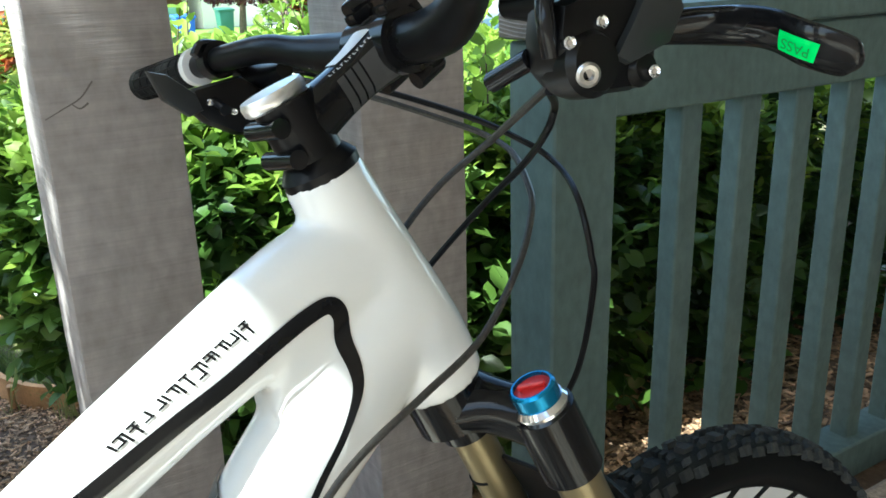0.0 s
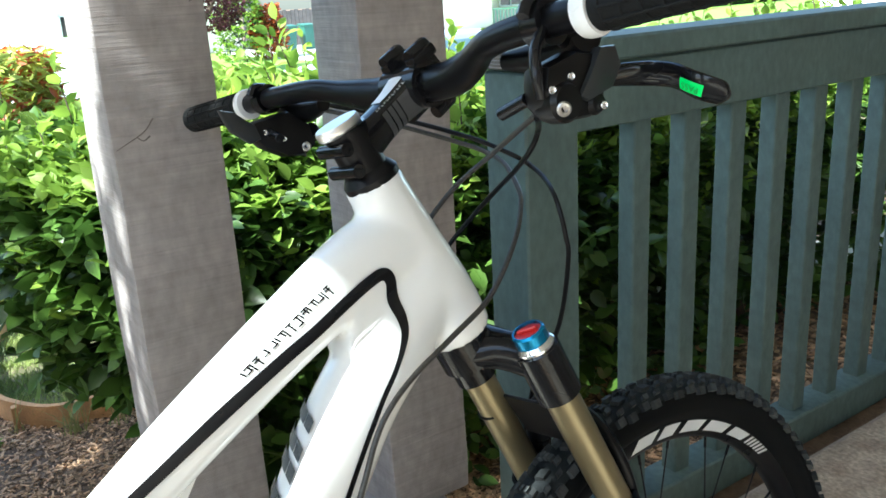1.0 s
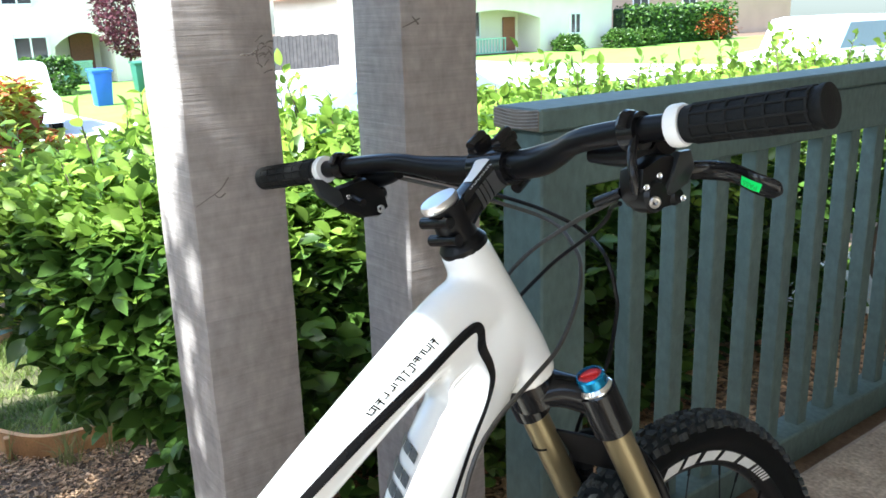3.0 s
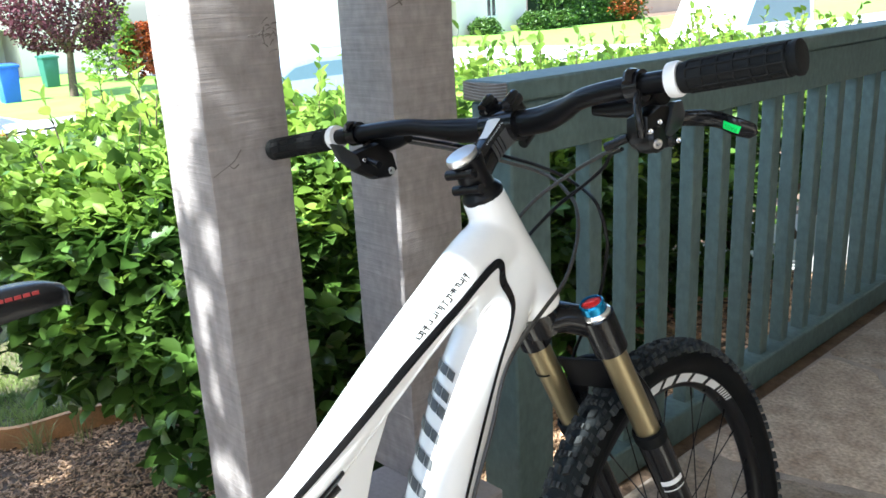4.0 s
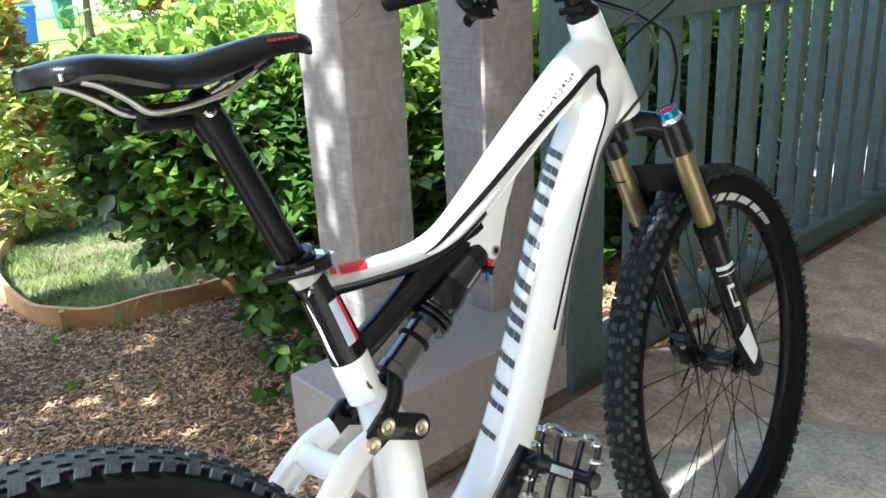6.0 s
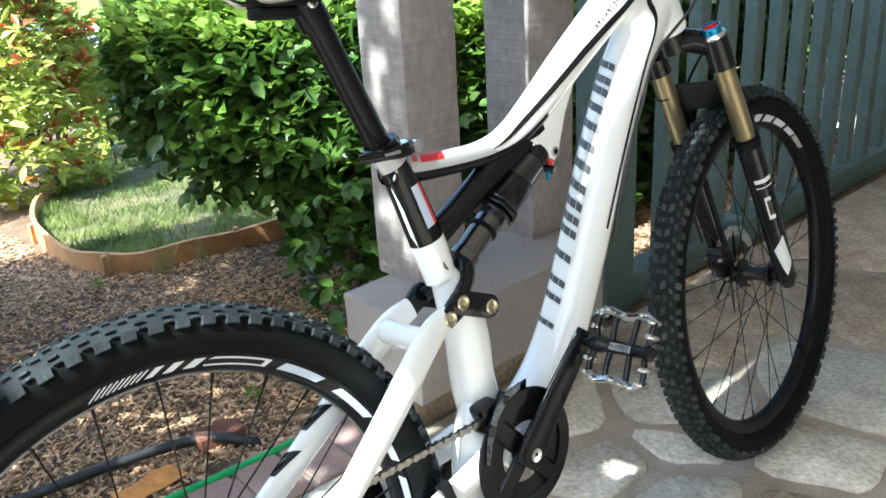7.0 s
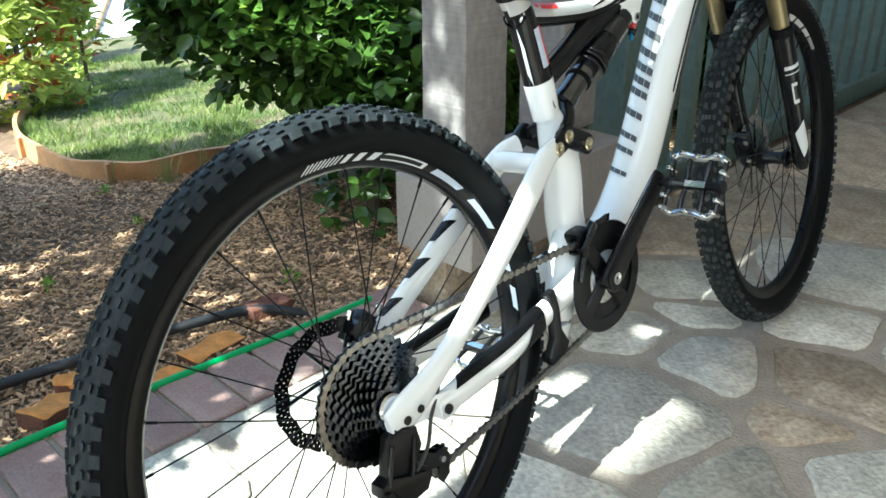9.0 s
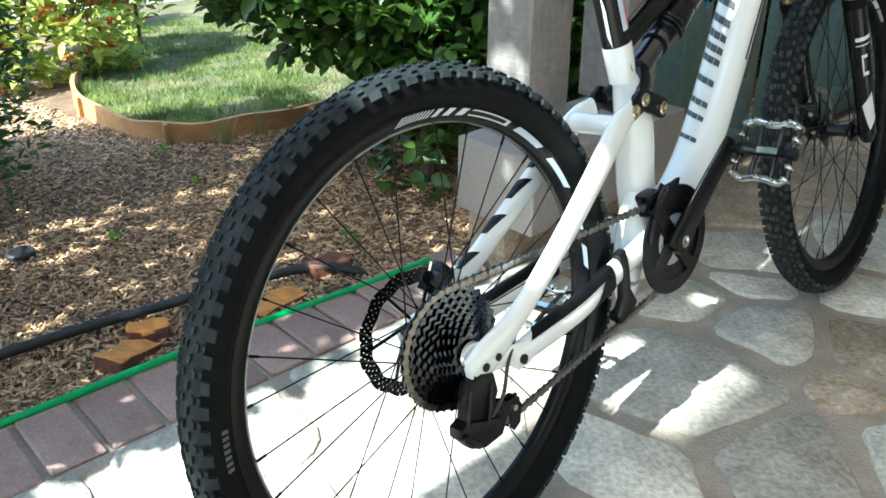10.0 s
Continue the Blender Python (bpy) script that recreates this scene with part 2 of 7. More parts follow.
class Sweep:
    """A tube with an oval section along a smooth line. Stations: x, y, z, half width across the side axis, half height."""

    def __init__(self, stations, side=(1, 0, 0), k=5, power=2.0):
        c = curve_points(stations, k)
        self.p = [Vector(q[:3]) for q in c]
        self.w = [max(0.0005, q[3]) for q in c]
        self.h = [max(0.0005, q[4]) for q in c]
        self.power = power
        n = len(self.p)
        self.ax = []
        for i in range(n):
            t = (self.p[min(i + 1, n - 1)] - self.p[max(i - 1, 0)]).normalized()
            s = Vector(side)
            s = (s - t * s.dot(t)).normalized()
            u = t.cross(s)
            if u.z < -0.12 or (abs(u.z) <= 0.12 and u.y < 0):
                u = -u
            self.ax.append((s, u))

    def at(self, s, a, off=0.0):
        """The place at s (0..1 along) and a degrees round (0: side, 90: up)."""
        f = max(0.0, min(1.0, s)) * (len(self.p) - 1)
        i = min(int(f), len(self.p) - 2)
        u = f - i
        ca, sa = math.cos(radians(a)), math.sin(radians(a))
        q = 2.0 / self.power
        ca = math.copysign(abs(ca) ** q, ca)
        sa = math.copysign(abs(sa) ** q, sa)
        r = []
        for j in (i, i + 1):
            sd, up = self.ax[j]
            r.append(self.p[j] + sd * (self.w[j] + off) * ca + up * (self.h[j] + off) * sa)
        return r[0].lerp(r[1], u)

    def build(self, bm, n=20):
        rings = []
        m = len(self.p) - 1
        for i in range(m + 1):
            rings.append([bm.verts.new(self.at(i / m, 360 * j / n)) for j in range(n)])
        for a, b in zip(rings, rings[1:]):
            for j in range(n):
                bm.faces.new((a[j], a[(j + 1) % n], b[(j + 1) % n], b[j]))
        bm.faces.new(rings[0])
        bm.faces.new(rings[-1])
        return bm

    def patch(self, bm, corners, nu=10, nv=4, off=0.0008):
        """A skin over part of the tube: four corners (s, a) in order, bilinear between."""
        g = []
        for i in range(nu + 1):
            u = i / nu
            row = []
            for j in range(nv + 1):
                v = j / nv
                s = (1 - u) * ((1 - v) * corners[0][0] + v * corners[3][0]) + u * ((1 - v) * corners[1][0] + v * corners[2][0])
                a = (1 - u) * ((1 - v) * corners[0][1] + v * corners[3][1]) + u * ((1 - v) * corners[1][1] + v * corners[2][1])
                row.append(bm.verts.new(self.at(s, a, off)))
            g.append(row)
        for i in range(nu):
            for j in range(nv):
                bm.faces.new((g[i][j], g[i + 1][j], g[i + 1][j + 1], g[i][j + 1]))


def tube(bm, pts, r, n=8, k=6):
    """A cable or bent bar through pts."""
    c = [Vector(q) for q in curve_points(pts, k)]
    rr = r if isinstance(r, (list, tuple)) else None
    t = (c[1] - c[0]).normalized()
    x = t.orthogonal().normalized()
    rings = []
    for i, p in enumerate(c):
        t = (c[min(i + 1, len(c) - 1)] - c[max(i - 1, 0)]).normalized()
        x = (x - t * x.dot(t)).normalized()
        y = t.cross(x)
        q = rr[0] + (rr[1] - rr[0]) * i / (len(c) - 1) if rr else r
        rings.append([bm.verts.new(p + (x * math.cos(2 * math.pi * j / n) + y * math.sin(2 * math.pi * j / n)) * q) for j in range(n)])
    for a, b in zip(rings, rings[1:]):
        for j in range(n):
            bm.faces.new((a[j], a[(j + 1) % n], b[(j + 1) % n], b[j]))
    bm.faces.new(rings[0])
    bm.faces.new(rings[-1])
    return bm


def plate(bm, outline, thick, m=None, bevel=0.0):
    """A flat shape in the yz plane, given thickness along x (centred)."""
    vs = [bm.verts.new((-thick / 2, y, z)) for y, z in outline]
    f = bm.faces.new(vs)
    r = bmesh.ops.extrude_face_region(bm, geom=[f])
    nv = [g for g in r["geom"] if isinstance(g, bmesh.types.BMVert)]
    bmesh.ops.translate(bm, vec=(thick, 0, 0), verts=nv)
    if bevel:
        es = [e for e in {e for v in vs + nv for e in v.link_edges} if abs(e.verts[0].co.x - e.verts[1].co.x) < 1e-6]
        b = bmesh.ops.bevel(bm, geom=es, offset=bevel, segments=2, affect="EDGES", profile=0.6)
        nv = list({v for f2 in b["faces"] for v in f2.verts})
    if m:
        bmesh.ops.transform(bm, matrix=m, verts=[v for v in set(vs + nv) if v.is_valid])


def capsule_outline(a, b, ra, rb, n=8):
    """The outline round two discs, as (y, z) points."""
    a, b = Vector(a), Vector(b)
    d = math.atan2(b.y - a.y, b.x - a.x)
    out = []
    for c, r, s in ((b, rb, -90), (a, ra, 90)):
        for i in range(n + 1):
            g = d + radians(s + 180 * i / n)
            out.append((c.x + r * math.cos(g), c.y + r * math.sin(g)))
    return out


# ---- setting ----
def garden_z(x, y=0.0):
    """Height of the garden: it falls away from the porch to the street and rises again beyond."""
    if x > -0.75:
        return -0.05
    d = -x
    if d < 4:
        return -0.05 - 0.105 * (d - 0.75)
    if d < 9:
        return -0.391 - 0.09 * (d - 4)
    if d < 30:
        return -0.841 - 0.02 * (d - 9)
    return -1.261


def build_ground():
    xs = [-120, -60, -40, -30, -24, -20, -16, -14, -12, -10.5, -9, -8, -7, -6, -5, -4.5, -4] + [-4 + 0.1 * i for i in range(1, 33)] + [-0.70, -0.56]
    ys = [-120, -60, -30, -15, -8, -5, -3, -2] + [-2 + 0.12 * i for i in range(1, 50)] + [4.5, 5.2, 6, 8, 11, 15, 22, 34, 60, 120]
    verts, faces = [], []
    for x in xs:
        for y in ys:
            b = 0.014 * noise.noise((x * 3, y * 3, 0)) + 0.03 * noise.noise((x * 0.8, y * 0.8, 4)) if -5 < x < -0.8 else 0
            verts.append((x, y, garden_z(x) + b))
    n = len(ys)
    for i in range(len(xs) - 1):
        for j in range(n - 1):
            faces.append((i * n + j, (i + 1) * n + j, (i + 1) * n + j + 1, i * n + j + 1))
    # the far side of the porch, below the patio
    k = len(verts)
    verts += [(-0.56, -120, -0.05), (120, -120, -0.05), (120, 120, -0.05), (-0.56, 120, -0.05)]
    faces.append((k, k + 1, k + 2, k + 3))
    me = bpy.data.meshes.new("ground")
    me.from_pydata(verts, [], faces)
    ob = link("ground", me, M_SOIL, smooth=True)
    return tagged(ob, "dark garden soil with bark mulch beside the porch", "ground", kind="structure")


# outline of the lawn: the bent edging board runs along its near side
EDGE_LINE = [(-16.0, 7.4), (-11.0, 4.7), (-8.4, 3.3), (-6.6, 2.2), (-4.9, 1.35), (-4.1, 0.98), (-3.5, 0.83), (-2.95, 0.78), (-2.62, 0.84),
             (-2.47, 1.02), (-2.41, 1.28), (-2.33, 1.6), (-2.2, 2.1)]


def flat_sheet(name, outline, z_of, material, label, cat):
    bm = bmesh.new()
    f = bm.faces.new([bm.verts.new((x, y, z_of(x))) for x, y in outline])
    bmesh.ops.triangulate(bm, faces=[f])
    ob = part(name, bm, material, None)
    return tagged(ob, label, cat, kind="structure")


def build_lawn():
    c = [tuple(q) for q in curve_points(EDGE_LINE, 5)]
    verts, faces = [], []
    m = 16
    for x, y in c:
        for j in range(m + 1):
            yy = y + (9.0 - y * 0.2) * (j / m) ** 1.6 if j else y
            verts.append((x, yy, garden_z(x) + 0.012))
    for i in range(len(c) - 1):
        for j in range(m):
            a = i * (m + 1) + j
            faces.append((a, a + m + 1, a + m + 2, a + 1))
    me = bpy.data.meshes.new("lawn")
    me.from_pydata(verts, [], faces)
    tagged(link("lawn", me, M_TURF, smooth=True), "sunlit patchy lawn beyond the curved edging", "lawn", kind="structure")
    # blades, thick near the porch
    g = random.Random(3)
    v, f = [], []
    tries = 0
    while len(f) < 42000 and tries < 160000:
        tries += 1
        x = -2.35 - 4.2 * g.random() ** 1.7
        i = min(range(len(c)), key=lambda q: abs(c[q][0] - x) + (5 if c[q][1] > 2.2 and x > -5 else 0))
        y0 = c[i][1]
        y = y0 + 0.02 + 2.6 * g.random() ** 1.3
        if noise.noise((x * 3.5, y * 3.5, 9)) < -0.08 and g.random() < 0.75:
            continue
        h = g.uniform(0.015, 0.045) + (0.05 * g.random() if noise.noise((x * 4, y * 4, 2)) > 0.25 else 0)
        a = g.uniform(0, 6.28)
        w = 0.0028
        dx, dy = math.cos(a), math.sin(a)
        lx, ly = g.uniform(-0.04, 0.04), g.uniform(-0.04, 0.04)
        z = garden_z(x) + 0.01
        k = len(v)
        v += [(x - dx * w, y - dy * w, z), (x + dx * w, y + dy * w, z), (x + lx, y + ly, z + h)]
        f.append((k, k + 1, k + 2))
    me = bpy.data.meshes.new("grass")
    me.from_pydata(v, [], f)
    tagged(link("grass", me, M_GRASS), "short green and straw-coloured lawn grass", "grass", kind="stuff")


def build_edging():
    bm = bmesh.new()
    c = [Vector((q[0], q[1], 0)) for q in curve_points(EDGE_LINE, 6)]
    prev = None
    for i, p in enumerate(c):
        t = (c[min(i + 1, len(c) - 1)] - c[max(i - 1, 0)]).normalized()
        n = Vector((-t.y, t.x, 0)) * 0.011
        z = garden_z(p.x)
        top = z + 0.088 + 0.006 * math.sin(i * 0.7)
        ring = [bm.verts.new(p + n * s + Vector((0, 0, h))) for s, h in ((-1, z - 0.03), (-1, top), (1, top), (1, z - 0.03))]
        if prev:
            for j in range(4):
                bm.faces.new((prev[j], prev[(j + 1) % 4], ring[(j + 1) % 4], ring[j]))
        else:
            bm.faces.new(ring)
        prev = ring
    bm.faces.new(prev)
    e = part("lawn_edging", bm, M_EDGE, None, smooth=True, sharp=30)
    tagged(e, "bent orange-brown bender board round the lawn", "lawn edging")
    for x, y in ((-2.60, 0.835), (-2.42, 1.34), (-3.6, 0.84)):
        bm = bmesh.new()
        box(bm, (0.03, 0.02, 0.12), pose(x + 0.005, y - 0.022, garden_z(x) + 0.035, 0, 0, rnd.uniform(-20, 20)), 0.003)
        tagged(part("stake", bm, M_EDGE, e), "short wooden stake")


def build_mulch():
    """Shredded bark over the beds."""
    g = random.Random(11)
    v, f = [], []

    def chip(x, y, z, l, w, t, a, tilt):
        m = pose(x, y, z, 0, tilt, a)
        k = len(v)
        j = [g.uniform(0.6, 1.0) for _ in range(4)]
        for px, py, pz in ((-1, -1 * j[0], -1), (1, -1 * j[1], -1), (1, 1 * j[2], -1), (-1, 1 * j[3], -1), (-0.9, -0.9 * j[0], 1), (0.9, -0.9 * j[1], 1), (0.9, 0.9 * j[2], 1), (-0.9, 0.9 * j[3], 1)):
            v.append(tuple(m @ Vector((px * l / 2, py * w / 2, pz * t / 2))))
        f.extend([(k + 4, k + 5, k + 6, k + 7), (k, k + 1, k + 5, k + 4), (k + 1, k + 2, k + 6, k + 5), (k + 2, k + 3, k + 7, k + 6), (k + 3, k, k + 4, k + 7)])

    n = 0
    while n < 58000:
        x = -0.76 - 2.4 * g.random() ** 1.15
        y = g.uniform(-0.9, 2.6)
        lim = 0.78 if x < -2.7 else 0.8 + (2.7 + x) * 1.6 if x < -2.4 else 9
        if x < -2.4 and y > min(lim, 1.4):
            continue
        if y > 1.4 and x < -1.6:
            continue
        if noise.noise((x * 1.6, y * 1.6, 2)) < -0.22 and g.random() < 0.6:
            continue
        l = g.uniform(0.007, 0.030)
        b = 0.014 * noise.noise((x * 3, y * 3, 0)) + 0.03 * noise.noise((x * 0.8, y * 0.8, 4))
        chip(x, y, garden_z(x) + b + g.uniform(0.001, 0.014), l, g.uniform(0.003, 0.009), g.uniform(0.0015, 0.004), g.uniform(0, 360), g.gauss(0, 14))
        n += 1
    for _ in range(9000):
        x = -2.5 - 3.0 * g.random() ** 1.4
        y = g.uniform(-0.4, 0.78)
        b = 0.014 * noise.noise((x * 3, y * 3, 0)) + 0.03 * noise.noise((x * 0.8, y * 0.8, 4))
        chip(x, y, garden_z(x) + b + g.uniform(0.001, 0.014), g.uniform(0.012, 0.045), g.uniform(0.005, 0.014), 0.004, g.uniform(0, 360), g.gauss(0, 14))
    for _ in range(7000):
        x = g.uniform(-1.5, -0.70)
        y = g.uniform(1.5, 5.0)
        b = 0.014 * noise.noise((x * 3, y * 3, 0)) + 0.03 * noise.noise((x * 0.8, y * 0.8, 4)) if x < -0.8 else 0
        chip(x, y, garden_z(x) + b + g.uniform(0.001, 0.014), g.uniform(0.015, 0.06), g.uniform(0.006, 0.02), 0.004, g.uniform(0, 360), g.gauss(0, 16))
    me = bpy.data.meshes.new("bark_mulch")
    me.from_pydata(v, [], f)
    tagged(link("bark_mulch", me, M_CHIP), "shredded brown bark mulch strewn over the beds", "mulch", kind="stuff")


def build_posts():
    for y0, h, lab in ((0.8283, 0.1440, "rough-sawn taupe-painted porch post, one face in full sun"), (1.1917, 0.1560, "rough-sawn taupe-painted porch post beside the green railing")):
        bm = bmesh.new()
        box(bm, (0.1424, h, 2.24), None, 0.006, 2)
        # knocks along the arrises
        bmesh.ops.subdivide_edges(bm, edges=[e for e in bm.edges if e.calc_length() > 1], cuts=60)
        for v in bm.verts:
            k = 0.0022 * noise.noise((v.co.x * 30 + y0, v.co.y * 30, v.co.z * 9))
            v.co.x += k
            v.co.y += 0.0022 * noise.noise((v.co.y * 30, v.co.x * 30, v.co.z * 9 + 5 + y0))
        ob = part("porch_post", bm, M_POST, None, smooth=True, sharp=25)
        ob.matrix_world = pose(-0.6633, y0 + h / 2, 0.31 + 1.12)
        tagged(ob, lab, "post", "porch posts")
        if y0 < 1:
            for z, s in ((-0.97, 0.008),):
                bm = bmesh.new()
                lathe(bm, [(0, 0.002), (s * 0.5, 0.0035), (s, 0.001), (s * 1.3, -0.001)], frame_of((1, 0, 0), (0.0712, 0.02, z)), 14)
                part("knot", bm, M_POST, ob, "raised knot in the sawn face", True)
        # drying cracks in the sawn face
        lines = [[(0.833, 1.006), (0.849, 1.014), (0.870, 1.025), (0.884, 1.041)], [(0.860, 1.020), (0.868, 1.014), (0.877, 1.019)]] if y0 < 1 else [[(1.195, 1.236), (1.210, 1.241), (1.229, 1.249)], [(1.215, 1.252), (1.226, 1.240)]]
        if y0 < 1:
            # torn grain round a knot by the arris
            kr = random.Random(19)
            for _ in range(17):
                cy, cz, a, ll = kr.gauss(0.953, 0.009), kr.gauss(1.212, 0.012), kr.gauss(0.2, 0.7), kr.uniform(0.003, 0.009)
                cy = min(cy, 0.966)
                lines.append([(cy - ll * math.cos(a), cz - ll * math.sin(a)), (cy, cz + 0.001), (min(0.9705, cy + ll * math.cos(a)), cz + ll * math.sin(a))])
            lines += [[(0.918 + 0.006 * i, 1.207 + 0.003 * (i % 2)), (0.922 + 0.006 * i, 1.209), (0.926 + 0.006 * i, 1.2075)] for i in range(4)]
        for ln in lines:
            bm = bmesh.new()
            c = curve_points([(0.0710, y - y0 - h / 2, z - 1.43) for y, z in ln], 4)
            n = len(c) - 1
            tube(bm, c, [0.0004 + 0.0016 * math.sin(math.pi * (i + 0.5) / (n + 1)) * (0.75 + 0.25 * math.sin(i * 2.3)) for i in range(n + 1)], 6, 1)
            part("crack", bm, M_CRACK, ob, "dark drying crack", True)
    # low beam under the two posts
    bm = bmesh.new()
    span(bm, (-0.70, 0.70, 0.125), (-0.452, 1.295, 0.312), 0.004)
    bmesh.ops.subdivide_edges(bm, edges=[e for e in bm.edges if e.calc_length() > 0.15], cuts=14, use_grid_fill=True)
    for v in bm.verts:
        v.co.x += 0.002 * noise.noise(v.co * 14)
        v.co.z += 0.0015 * noise.noise(v.co * 11 + Vector((3, 0, 0)))
    p = part("plinth", bm, M_PLINTH, None, smooth=True, sharp=30)
    tagged(p, "low taupe-painted plinth carrying both porch posts", "plinth")
    bm = bmesh.new()
    span(bm, (-0.69, 0.73, -0.06), (-0.565, 1.27, 0.124), 0.004)
    tagged(part("footing", bm, M_FLAG_B, p), "brown stone footing set back under the plinth")


def build_railing():
    rail = thing("porch_railing", None, "dark green painted wooden porch railing with square balusters", "railing")
    bm = bmesh.new()
    span(bm, (-0.735, 1.525, -0.07), (-0.62, 1.652, 1.030), 0.004)
    part("post", bm, M_GREEN, rail)
    bm = bmesh.new()
    span(bm, (-0.735, 5.35, -0.07), (-0.62, 5.48, 1.030), 0.004)
    part("post", bm, M_GREEN, rail)
    bm = bmesh.new()
    span(bm, (-0.745, 1.515, 1.033), (-0.612, 6.4, 1.077), 0.005)
    cap = part("cap_rail", bm, M_GREEN, rail, "flat green cap board with bare end grain")
    bm = bmesh.new()
    span(bm, (-0.742, 1.511, 1.036), (-0.616, 1.5145, 1.074), 0.001)
    eg = part("end_grain", bm, M_ENDGRAIN, cap, "bare weathered end grain with growth rings")
    for i in range(6):
        bm = bmesh.new()
        pts = [(-0.742 + 0.126 * q / 8, 1.5108, 1.039 + i * 0.0062 + 0.006 * abs(q / 4 - 1) ** 1.5) for q in range(9)]
        tube(bm, pts, 0.0011, 5, 2)
        part("growth_ring", bm, M_POST, cap)
    bm = bmesh.new()
    span(bm, (-0.70, 1.652, 0.908), (-0.632, 6.4, 1.029), 0.004)
    part("top_rail", bm, M_GREEN, rail)
    bm = bmesh.new()
    span(bm, (-0.715, 1.652, -0.045), (-0.622, 6.4, 0.05), 0.004)
    part("bottom_rail", bm, M_GREEN, rail)
    bm = bmesh.new()
    box(bm, (0.044, 0.05, 0.866), None, 0.003)
    first = None
    for i in range(30):
        y = 1.857 + 0.1535 * i
        if 5.27 < y < 5.54:
            continue
        if first is None:
            first = part("baluster", bm, M_GREEN, rail)
            ob = first
        else:
            ob = new("baluster", first.data)
            ob.parent = rail
        ob.matrix_world = pose(-0.672 + rnd.uniform(-0.002, 0.002), y + rnd.uniform(-0.004, 0.004), 0.474, 0, 0, rnd.uniform(-1.2, 1.2))
    for y in (3.62,):
        bm = bmesh.new()
        span(bm, (-0.71, y, -0.09), (-0.63, y + 0.09, -0.045), 0.003)
        part("foot_block", bm, M_GREEN, rail)


# ---- paving ----
def clip(poly, px, py, nx, ny):
    out = []
    for i in range(len(poly)):
        a, b = poly[i], poly[(i + 1) % len(poly)]
        da = (a[0] - px) * nx + (a[1] - py) * ny
        db = (b[0] - px) * nx + (b[1] - py) * ny
        if da <= 0:
            out.append(a)
        if (da < 0 < db) or (db < 0 < da):
            t = da / (da - db)
            out.append((a[0] + (b[0] - a[0]) * t, a[1] + (b[1] - a[1]) * t))
    return out


# middle and reach of each stone by the bike; True: of the browner kind
STONES = [(0.015, 0.648, 0.185, False), (0.034, 0.934, 0.118, False), (0.235, 1.03, 0.12, True), (0.25, 0.868, 0.05, True), (-0.10, 1.10, 0.05, False),
          (0.125, 1.26, 0.09, False), (0.05, 1.535, 0.13, False), (-0.207, 1.257, 0.12, False), (-0.36, 1.43, 0.09, True), (-0.145, 0.93, 0.08, False),
          (0.25, 0.59, 0.12, False), (0.42, 0.74, 0.09, False), (0.075, 0.375, 0.10, False), (-0.40, 1.02, 0.12, False), (-0.40, 0.62, 0.15, False),
          (-0.40, 0.24, 0.14, False), (-0.14, 0.14, 0.14, False), (-0.42, -0.14, 0.14, False), (-0.17, -0.20, 0.14, False), (0.14, 0.10, 0.12, False),
          (0.42, 1.30, 0.13, False), (-0.12, 2.00, 0.17, True), (-0.42, 1.80, 0.14, True), (-0.25, 2.45, 0.17, True), (0.20, 2.10, 0.15, True), (-0.45, -0.5, 0.13, False)]


